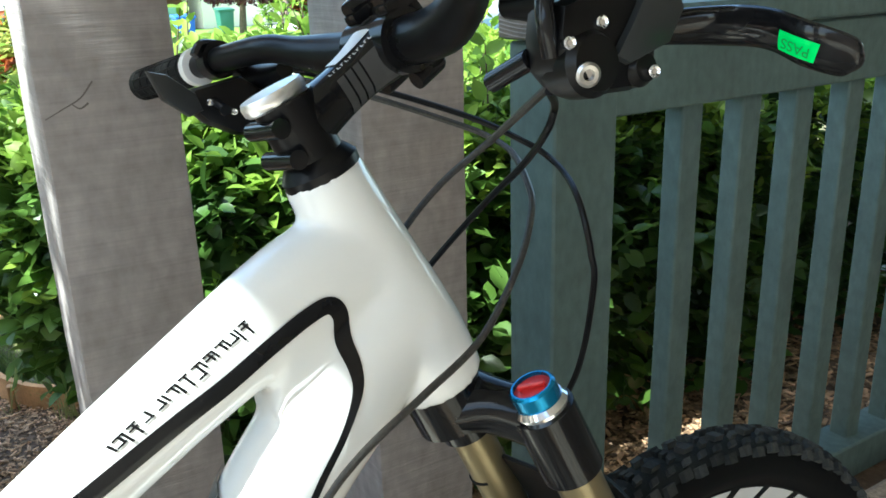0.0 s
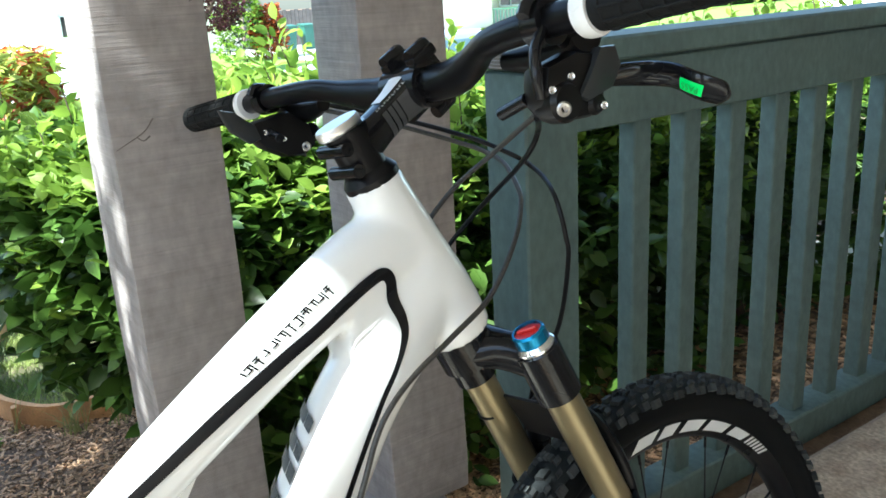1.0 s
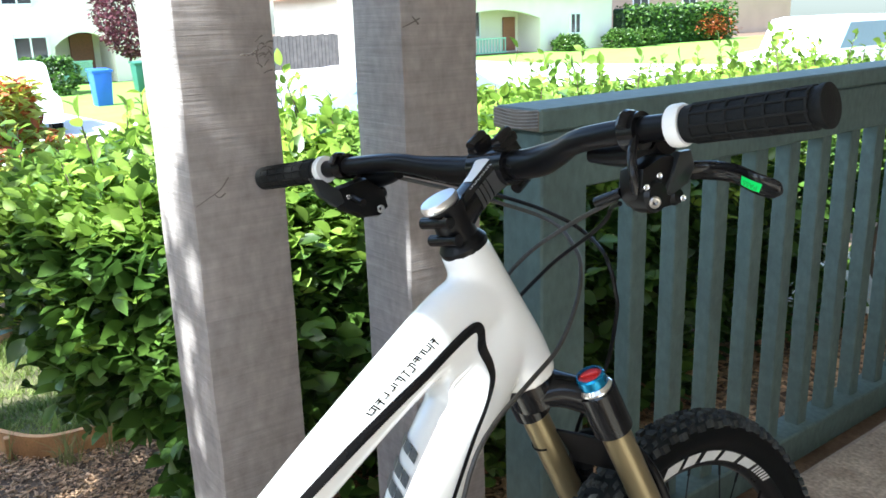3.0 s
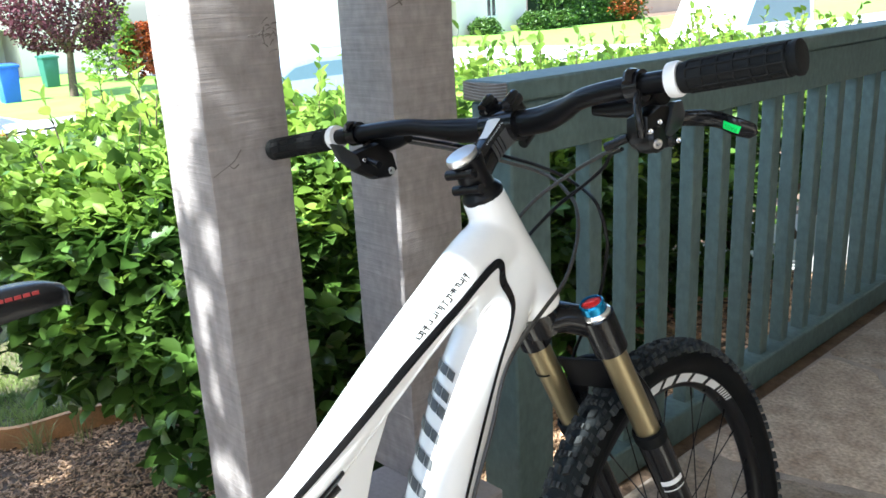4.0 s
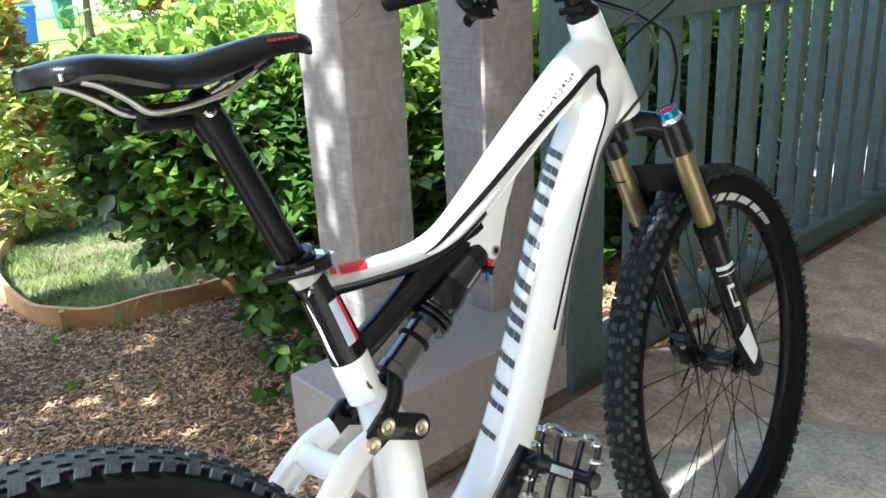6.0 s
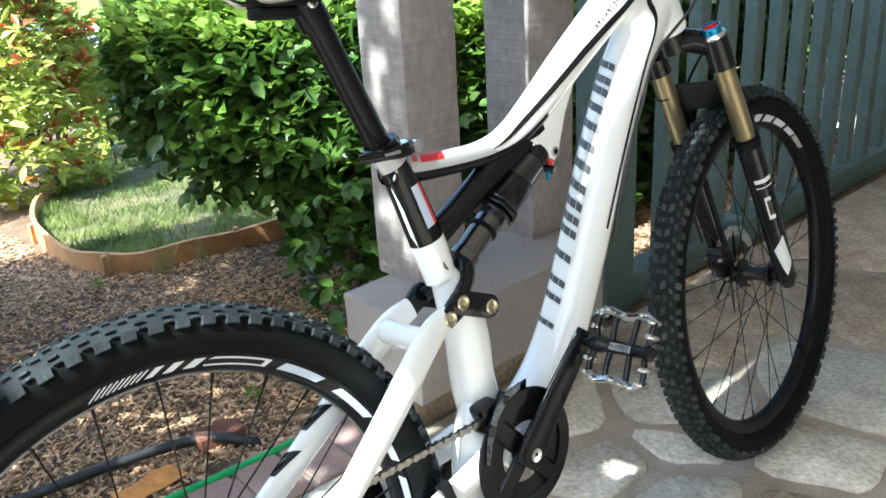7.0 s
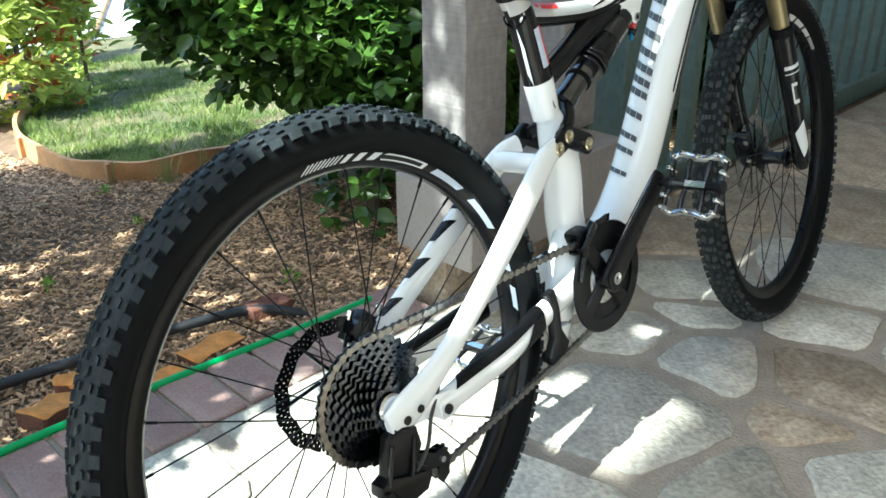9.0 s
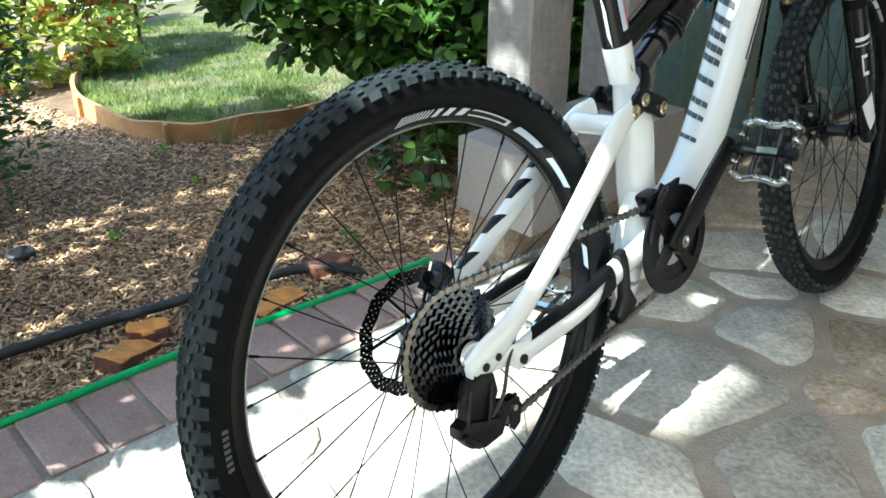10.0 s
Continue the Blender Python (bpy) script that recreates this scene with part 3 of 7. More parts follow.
def build_patio():
    """Random flagstones in wide mortar joints, and the brick border by the bed."""
    patio = thing("patio", None, "flagstone patio with wide mortar joints and a brick border", "patio", kind="structure")
    bm = bmesh.new()
    span(bm, (-0.545, -4.0, -0.08), (4.2, 7.0, -0.006))
    part("mortar_bed", bm, M_MORTAR, patio, "grey mortar between the stones")
    g = random.Random(5)
    seeds = list(STONES)
    tries = 0
    while len(seeds) < 150 and tries < 6000:
        tries += 1
        p = (g.uniform(-0.4, 4.0), g.uniform(-3.6, 6.6))
        if -0.55 < p[0] < 0.48 and -0.6 < p[1] < 2.6:
            continue
        if min((p[0] - q[0]) ** 2 + (p[1] - q[1]) ** 2 for q in seeds) > 0.11:
            seeds.append((*p, 0.15, g.random() < (0.75 if p[1] > 1.6 else 0.3)))
    for i, s in enumerate(seeds):
        poly = [(-0.535, -4), (4.2, -4), (4.2, 7), (-0.535, 7)]
        for j, q in enumerate(seeds):
            d = math.hypot(q[0] - s[0], q[1] - s[1])
            if j == i or d > 1.7:
                continue
            nx, ny = (q[0] - s[0]) / d, (q[1] - s[1]) / d
            k = (d * d + s[2] ** 2 - q[2] ** 2) / (2 * d) - 0.021
            poly = clip(poly, s[0] + nx * k, s[1] + ny * k, nx, ny)
        # uneven, rounded outline
        out = []
        for a in range(len(poly)):
            p, q = Vector(poly[a]), Vector(poly[(a + 1) % len(poly)])
            L = (q - p).length
            if L < 0.02:
                continue
            n = max(2, int(L / 0.035))
            for b in range(n):
                t = (b + 0.5) / n
                w = p.lerp(q, t)
                e = 0.015 * noise.noise((w.x * 7, w.y * 7, 1.3)) + 0.007 * noise.noise((w.x * 24, w.y * 24, 3.1))
                c = (w - Vector(s[:2])).normalized()
                out.append(w + c * e)
        if len(out) < 3:
            continue
        bm = bmesh.new()
        h = g.uniform(0.0, 0.004)
        o = Vector(s[:2])
        ring0 = [bm.verts.new((p.x - o.x, p.y - o.y, -0.02)) for p in out]
        ring1 = [bm.verts.new((p.x - o.x, p.y - o.y, h - 0.004)) for p in out]
        ring2 = [bm.verts.new(((p.x - o.x) * 0.96, (p.y - o.y) * 0.96, h + 0.0015 * noise.noise((p.x * 9, p.y * 9, 0)))) for p in out]
        for a in range(len(out)):
            b = (a + 1) % len(out)
            bm.faces.new((ring0[a], ring0[b], ring1[b], ring1[a]))
            bm.faces.new((ring1[a], ring1[b], ring2[b], ring2[a]))
        bm.faces.new(ring2)
        ob = part("flagstone", bm, M_FLAG_B if s[3] else M_FLAG, patio, smooth=True, sharp=50)
        ob.location = (s[0], s[1], 0)
    bm = bmesh.new()
    box(bm, (0.188, 0.098, 0.05), None, 0.004)
    first = None
    for i in range(46):
        y = -3.4 + 0.109 * i + 0.02
        if y > 0.66:
            break
        if first is None:
            first = part("brick", bm, M_BRICK, patio)
            ob = first
        else:
            ob = new("brick", first.data)
            ob.parent = patio
        ob.matrix_world = pose(-0.645 + g.uniform(-0.003, 0.003), y, -0.028 + g.uniform(-0.002, 0.002), g.uniform(-0.6, 0.6), g.uniform(-0.6, 0.6), g.uniform(-0.8, 0.8))
    bm = bmesh.new()
    span(bm, (-0.742, -3.5, -0.09), (-0.546, 0.70, -0.012))
    part("brick_bed", bm, M_MORTAR, patio, "pale mortar between the border bricks")


def build_house():
    """Porch roof and house wall behind the camera, unseen: shaped to shade the patio."""
    bm = bmesh.new()
    span(bm, (-0.80, -0.06, 2.56), (4.4, 9.0, 2.62))
    # unseen extra pieces, slits and steps added to place the sun patches
    span(bm, (0.9, -0.55, 2.56), (2.9, -0.06, 2.62))
    span(bm, (0.012, -1.30, 2.56), (0.9, -0.06, 2.62))
    span(bm, (-1.32, 0.3, 2.56), (-0.80, 1.75, 2.62))
    span(bm, (-1.32, 3.05, 2.56), (-0.80, 9.0, 2.62))
    span(bm, (-0.06, -0.42, 2.56), (0.012, -0.06, 2.62))
    span(bm, (-0.06, -1.36, 2.56), (0.012, -1.17, 2.62))
    span(bm, (-0.42, -1.42, 2.56), (-0.06, -0.06, 2.62))
    span(bm, (0.0, -2.60, 2.56), (0.9, -1.63, 2.62))
    span(bm, (0.29, -1.63, 2.56), (0.9, -1.30, 2.62))
    tagged(part("ceiling", bm, M_ROOF, None), "unseen painted porch ceiling, its edge stepped to place sun and shade", "ceiling", kind="structure")
    bm = bmesh.new()
    span(bm, (-0.73, 0.6, 2.44), (-0.58, 9.0, 2.56), 0.004)
    tagged(part("roof_beam", bm, M_POST, None), "taupe beam over the porch posts", "beam", kind="structure")
    bm = bmesh.new()
    span(bm, (2.9, -6.0, -0.1), (3.1, 9.0, 2.56))
    tagged(part("wall_house", bm, M_STUCCO, None), "stucco house wall along the porch", "wall", kind="structure")
    # added out of view: its shadow bounds the sunlit strip by the bike
    bm = bmesh.new()
    span(bm, (0.365, -8.0, -0.1), (1.05, -3.5, 7.3))
    tagged(part("sun_block_wall", bm, M_STUCCO, None), "tall narrow unseen stucco wall added to keep the sun off the patio", "wall", kind="structure")
    bm = bmesh.new()
    span(bm, (-0.6, 8.0, -0.1), (2.9, 8.2, 2.56))
    tagged(part("wall_end", bm, M_STUCCO, None), "stucco wall closing the porch", "wall", kind="structure")


# ---- plants ----
LEAF_SHAPE = [(0, 0, 0), (-0.20, 0.16, 0.05), (-0.31, 0.40, 0.08), (-0.25, 0.68, 0.05), (0, 1.0, -0.10), (0.25, 0.68, 0.05), (0.31, 0.40, 0.08), (0.20, 0.16, 0.05), (0, 0.45, -0.01)]
LEAF_FACES = [(i, 8, (i + 1) % 8) for i in range(8)]


def leaf_mesh(name, places, parent, material, label, size, seed, droop=0.25, slim=1.0, kind="stuff"):
    """Many leaves in one mesh. Each place: point, outward direction."""
    g = np.random.RandomState(seed)
    n = len(places)
    P = np.array([p for p, _ in places], float)
    D = np.array([d for _, d in places], float)
    D = D + g.normal(0, 0.55, (n, 3))
    D[:, 2] -= droop
    D /= np.linalg.norm(D, axis=1)[:, None]
    N = g.normal(0, 0.6, (n, 3)) + np.array([0, 0, 1.0])
    S = np.cross(D, N)
    S /= np.linalg.norm(S, axis=1)[:, None] + 1e-9
    N = np.cross(S, D)
    L = size * g.uniform(0.6, 1.25, n)
    shape = np.array(LEAF_SHAPE)
    V = (P[:, None, :] + (S[:, None, :] * shape[None, :, 0:1] * slim + D[:, None, :] * shape[None, :, 1:2] + N[:, None, :] * shape[None, :, 2:3]) * L[:, None, None]).reshape(-1, 3)
    F = (np.array(LEAF_FACES)[None] + 9 * np.arange(n)[:, None, None]).reshape(-1, 3)
    me = bpy.data.meshes.new(name)
    me.from_pydata(V.tolist(), [], F.tolist())
    return tagged(link(name, me, material, parent, smooth=True), label, kind=kind)


def in_sprigs(centres, g, per, reach):
    """Leaves in little sprigs round each centre."""
    out = []
    for c, d in centres:
        c, d = Vector(c), Vector(d)
        tip = c + (d + Vector((g.gauss(0, 0.4), g.gauss(0, 0.4), g.gauss(0.25, 0.3)))).normalized() * reach
        for i in range(per):
            t = i / per
            p = c.lerp(tip, t) + Vector((g.gauss(0, 0.006), g.gauss(0, 0.006), g.gauss(0, 0.006)))
            a = i * 2.4 + g.random()
            side = Vector((math.cos(a), math.sin(a), 0.15))
            out.append((p, (tip - c).normalized() * 0.5 + side))
    return out


def hedge_surface(g, y0, y1):
    """A point of the clipped hedge's outer skin and its outward direction."""
    y = g.uniform(y0, y1)
    a = g.uniform(-0.35, math.pi + 0.25)
    w, xc = 0.66, -1.86
    end = max(0.0, 1 - ((y - 0.80) / 0.55)) if y < 1.35 else max(0.0, 1 - (5.7 - y) / 0.4)
    shrink = math.sqrt(max(0.02, 1 - min(1, end) ** 2))
    bulge = 1 + 0.13 * noise.noise((y * 1.7, a * 1.3, 5)) + 0.08 * noise.noise((y * 5, a * 4, 8))
    x = xc + w * shrink * bulge * math.copysign(abs(math.cos(a)) ** 0.6, math.cos(a))
    zc = 0.50
    h = 0.37 * (0.72 + 0.28 * shrink)
    s = math.sin(a)
    z = zc + (h * bulge * abs(s) ** 0.7 if s > 0 else 0.62 * s)
    return Vector((x, y, z)), Vector((math.cos(a), -1.6 * end if y < 2 else 1.6 * end, max(-0.2, s) + 0.1)).normalized()


def build_hedge():
    g = random.Random(21)
    hedge = thing("hedge", pose(-1.86, 2.6, garden_z(-1.86)), "dense glossy green hedge, bright in the sun and dark below", "hedge")
    inv = hedge.matrix_world.inverted()
    # bare stems inside
    for i in range(14):
        y = 1.15 + 0.34 * i
        bm = bmesh.new()
        x0 = -1.34 - 0.3 * (i % 2) if i else -1.31
        base = Vector((x0, y, garden_z(x0) - 0.02))
        tube(bm, [base, base + Vector((g.uniform(-0.05, 0.05), g.uniform(-0.05, 0.05), 0.2)), base + Vector((g.uniform(-0.2, 0.0), g.uniform(-0.15, 0.15), 0.5)), base + Vector((g.uniform(-0.4, 0.1), g.uniform(-0.25, 0.25), 0.8))], [0.030 if i == 0 else 0.022, 0.006], 8, 5)
        part("trunk", xf(bm, inv), M_BARK, hedge, "grey-brown hedge stem", True)
    skin = [hedge_surface(g, 0.80, 5.7) for _ in range(6200)]
    near = [hedge_surface(g, 0.80, 2.8) for _ in range(5000)]
    near += [hedge_surface(g, 0.80, 1.6) for _ in range(2600)]
    old, young, top = [], [], []
    for p, d in skin + near:
        q = p - d * abs(g.gauss(0, 0.07))
        # top and far side get the brighter leaf: sunlight put into colour
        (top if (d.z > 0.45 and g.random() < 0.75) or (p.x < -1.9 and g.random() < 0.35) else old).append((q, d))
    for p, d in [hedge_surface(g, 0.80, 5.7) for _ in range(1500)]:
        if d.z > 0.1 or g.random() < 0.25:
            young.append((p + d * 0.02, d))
    # leaves set inside the skin, coloured dark for the shade in there
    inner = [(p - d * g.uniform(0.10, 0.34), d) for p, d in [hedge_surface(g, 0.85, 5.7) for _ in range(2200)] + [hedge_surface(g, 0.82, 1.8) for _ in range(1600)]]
    # low skirt of leaves that hides the stems at the near end
    skirt = []
    while len(skirt) < 1500:
        x, y = g.uniform(-2.1, -1.12), g.uniform(0.86, 2.3)
        z = garden_z(x) + 0.03 + 0.62 * g.random() ** 0.8
        if y < 0.95 + 0.55 * max(0.0, -1.35 - x) or (x < -1.7 and y < 1.5):
            continue
        skirt.append((Vector((x, y, z)), Vector((0.8, -0.6, 0.1))))

    # leaves down to the ground along the railing
    low = []
    while len(low) < 2600:
        x, y = g.uniform(-1.75, -1.12), g.uniform(1.7, 5.5)
        z = garden_z(x) + 0.02 + 0.60 * g.random() ** 0.9
        if (x > -1.75 and 3.85 < y < 5.2) or x > -1.28 and noise.noise((y * 2.5, z * 3, 4)) < 0.0:
            continue
        low.append((Vector((x, y, z)), Vector((0.9, -0.2, 0.1))))

    def put(nm, pl, mt, lab, size, seed, **k):
        ob = leaf_mesh(nm, [(inv @ Vector(p), d) for p, d in pl], hedge, mt, lab, size, seed, **k)
        return ob
    put("foliage", in_sprigs(old, g, 4, 0.07), M_LEAF, "dark glossy oval leaves", 0.064, 1)
    put("foliage", in_sprigs(inner, g, 4, 0.10), M_LEAF_D, "inner leaves, shade put into their dark colour", 0.056, 2)
    put("foliage", in_sprigs(skirt, g, 4, 0.07), M_LEAF, "low shaded leaves near the ground", 0.066, 9)
    put("foliage", in_sprigs(low, g, 4, 0.08), M_LEAF, "shaded leaves low down behind the railing", 0.062, 12)
    put("foliage", in_sprigs(top, g, 5, 0.08), M_LEAF_Y, "yellow-green top leaves, sunlight put into their colour", 0.046, 3, droop=-0.1)
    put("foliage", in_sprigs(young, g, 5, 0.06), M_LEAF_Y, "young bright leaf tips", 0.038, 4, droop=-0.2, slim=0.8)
    # long shoots above the clipped top
    for i in range(330):
        p, d = hedge_surface(g, 0.85, 5.5)
        if d.z < 0.55:
            continue
        L = g.uniform(0.06, 0.24)
        tip = p + Vector((g.gauss(0, 0.03), g.gauss(0, 0.03), L))
        bm = bmesh.new()
        tube(bm, [inv @ (p - Vector((0, 0, 0.05))), inv @ p.lerp(tip, 0.5), inv @ tip], [0.003, 0.0012], 5, 2)
        part("shoot", bm, M_BARK, hedge)
        pl = [(p.lerp(tip, 0.2 + 0.8 * j / 7), Vector((math.cos(j * 2.4), math.sin(j * 2.4), 0.6))) for j in range(8)]
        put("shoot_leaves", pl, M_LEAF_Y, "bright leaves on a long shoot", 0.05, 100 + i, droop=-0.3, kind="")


def build_shrub(name, centre, radius, height, n, leaf, mt, label, cat, seed, slim=1.0, extra=None, stems=5):
    """A free-standing shrub: stems, limbs and sprigs of leaves with gaps."""
    g = random.Random(seed)
    x, y = centre
    sh = thing(name, pose(x, y, garden_z(x)), label, cat)
    pts, ex, deep = [], [], []
    for i in range(n):
        a = g.uniform(0, 2 * math.pi)
        t = g.random() ** 0.8
        z = 0.06 + height * t
        bulge = 1 + 0.28 * noise.noise((math.cos(a) * 2 + seed, math.sin(a) * 2, z * 2.2)) + 0.15 * noise.noise((a * 3, z * 5, seed))
        r = radius * bulge * (math.sin(min(1.0, 0.25 + t * 0.9) * math.pi * 0.88) ** 0.6 + 0.12)
        if noise.noise((math.cos(a) * 3, math.sin(a) * 3 + seed, z * 3.5)) < -0.30:
            continue
        k = 1 - abs(g.gauss(0, 0.16))
        p = Vector((r * k * math.cos(a), r * k * math.sin(a), z))
        d = Vector((math.cos(a), math.sin(a), 0.5 * t))
        if extra and g.random() < extra[1] * (0.4 + 1.2 * t):
            ex.append((p + d * 0.03, d))
        else:
            pts.append((p, d))
            # some leaves repeat further in, coloured dark to stand for inner shade
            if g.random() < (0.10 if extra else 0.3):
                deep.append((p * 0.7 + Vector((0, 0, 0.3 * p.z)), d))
    leaf_mesh("foliage", in_sprigs(pts, g, 4, leaf * 1.2), sh, mt, "clustered leaves", leaf, seed, slim=slim)
    leaf_mesh("foliage", in_sprigs(deep, g, 3, leaf * 1.2), sh, M_LEAF_D, "inner leaves, shade put into their dark colour", leaf, seed + 5, slim=slim)
    if ex:
        # golden leaves lift the crown: its sunlit look is put into colour
        leaf_mesh("foliage", in_sprigs(ex[::2], g, 6, leaf * 1.3), sh, M_LEAF_G, "golden leaves, sun brightness put into their colour", leaf * 0.8, seed + 2, slim=slim)
        leaf_mesh("foliage", in_sprigs(ex, g, 5, leaf), sh, extra[0], extra[2], leaf * 0.8, seed + 1, slim=slim, droop=-0.1)
    for i in range(stems):
        a = 2 * math.pi * i / stems + g.random()
        bm = bmesh.new()
        r = radius * 0.55
        tube(bm, [(0.03 * math.cos(a), 0.03 * math.sin(a), -0.03), (0.3 * r * math.cos(a), 0.3 * r * math.sin(a), height * 0.35), (0.8 * r * math.cos(a + 0.3), 0.8 * r * math.sin(a + 0.3), height * 0.66), (r * math.cos(a + 0.4), r * math.sin(a + 0.4), height * 0.9)], [0.012 + 0.012 * radius, 0.004], 7, 5)
        part("limb" if i else "trunk", bm, M_BARK, sh, "", True)
    return sh


def build_shade_tree():
    """An unseen garden tree added beside the bed: its crown is cut to shade the bed and border and dapple the posts and
    paving.
    """
    x, y = -2.0, -1.25
    tree = thing("unseen_shade_tree", pose(x, y, garden_z(x)), "unseen leafy garden tree added beside the mulch bed for its shade", "tree")
    g = random.Random(55)
    bm = bmesh.new()
    tube(bm, [(0, 0, -0.1), (0.02, 0.05, 0.7), (0.06, 0.1, 1.6), (0.1, 0.15, 2.6)], [0.08, 0.03], 10, 6)
    part("trunk", bm, M_BARK, tree, "", True)
    for k in range(9):
        a, z = 2.4 * k, 0.9 + 0.2 * k
        tip = Vector((0.85 * math.cos(a), 0.35 * math.sin(a) + 0.1, z + 0.45))
        bm = bmesh.new()
        tube(bm, [(0.04, 0.08, z), (0.3 * tip.x, 0.3 * tip.y, z + 0.2), tip], [0.025, 0.006], 7, 5)
        part("limb", bm, M_BARK, tree, "", True)
    pts = []
    for i in range(6800):
        px, py, pz = g.uniform(-1.3, 1.85), g.gauss(0.05, 0.20), g.uniform(0.5, 3.95)
        edge = 1.50 if pz < 2.9 else 1.62
        edge += 0.04 * noise.noise((pz * 3, 4, 1))
        # filled and open parts of the crown set which spots get sun
        fill = 1.34 < px < 1.58 and 2.7 < pz < 3.18
        if not fill and (px > edge or px < -1.25 + 0.3 * abs(pz - 1.8)):
            continue
        if -0.3 < px < 1.2 and 1.3 < pz < 2.45 and noise.noise((px * 8, pz * 8, 7)) < 0.05:
            continue
        if not fill and (pz > 3.0 and not 1.0 < px < 1.18 and px < 1.52 and not (px < 0.75 and pz < 3.32 - 0.15 * abs(px))) or (not fill and pz > 2.55 and 1.15 < px < 1.52 and noise.noise((px * 9, pz * 9, 1)) < 0.1):
            continue
        if not fill and not (-0.7 < px < 0.8 and 2.35 < pz < 3.3) and noise.noise((px * 2.6, pz * 2.6, 3)) < (-0.10 if px < 0.4 else -0.40):
            continue
        pts.append(((px, py, pz), (g.gauss(0, 1), g.gauss(0, 1), 0.3)))
    leaf_mesh("crown", in_sprigs(pts, g, 4, 0.10), tree, M_LEAF, "green leaves", 0.085, 71)


def build_plants():
    build_hedge()
    build_shrub("dark_shrub", (-2.66, -0.40), 0.60, 1.65, 5600, 0.048, M_LEAF, "dark evergreen shrub by the mulch bed", "shrub", 31, 0.6, stems=6)
    build_shade_tree()
    build_shrub("red_tipped_shrub", (-5.15, 1.02), 0.76, 1.32, 2900, 0.095, M_LEAF_P, "shrub with pale green and red-tipped leaves beyond the lawn", "shrub", 41, 0.62, (M_LEAF_R, 0.22, "red young leaf tips"))
    build_shrub("red_tipped_shrub", (-6.9, 2.05), 0.36, 0.85, 420, 0.10, M_LEAF_P, "yellow-green shrub with red tips beyond the lawn", "shrub", 43, 0.7, (M_LEAF_R, 0.14, "red young leaf tips"))
    for x, y, n in ((-2.37, 0.96, 46), (-2.33, 1.10, 16), (-2.56, 0.79, 12)):
        g = random.Random(int(100 * y))
        v, f = [], []
        for i in range(n):
            a, lean, h = g.uniform(0, 6.28), g.uniform(0.02, 0.11), g.uniform(0.05, 0.16)
            c, q = Vector((g.gauss(0, 0.018), g.gauss(0, 0.018), 0)), Vector((math.cos(a), math.sin(a), 0))
            w = Vector((-q.y, q.x, 0)) * 0.0016
            k = len(v)
            v += [c - w, c + w, c + q * lean * 0.4 + w + Vector((0, 0, h * 0.7)), c + q * lean * 0.4 - w + Vector((0, 0, h * 0.7)), c + q * lean + Vector((0, 0, h))]
            f += [(k, k + 1, k + 2, k + 3), (k + 3, k + 2, k + 4)]
        me = bpy.data.meshes.new("grass_tuft")
        me.from_pydata([tuple(q) for q in v], [], f)
        tuft = link("grass_tuft", me, M_STRAW)
        tuft.matrix_world = pose(x, y, garden_z(x))
        tagged(tuft, "dry straw-coloured grass tuft beside the lawn edging", "grass tuft", "dry tufts by the edging")
    g = random.Random(8)
    for x, y in ((-1.05, 0.62), (-1.62, 0.18), (-1.95, 0.62), (-1.45, -0.25), (-2.45, 0.72), (-1.28, 0.95)):
        pl = []
        for i in range(14):
            a = g.uniform(0, 6.28)
            pl.append(((0.008 * math.cos(a), 0.008 * math.sin(a), 0.004 * i * 0.4), (math.cos(a), math.sin(a), 0.7)))
        w = thing("weed", pose(x, y, garden_z(x) + 0.01), "small green weed in the mulch", "weed", "weeds in the mulch")
        leaf_mesh("weed_leaf", pl, w, M_LEAF_Y, "", 0.026, g.randint(0, 999), droop=0.1, slim=0.7, kind="")


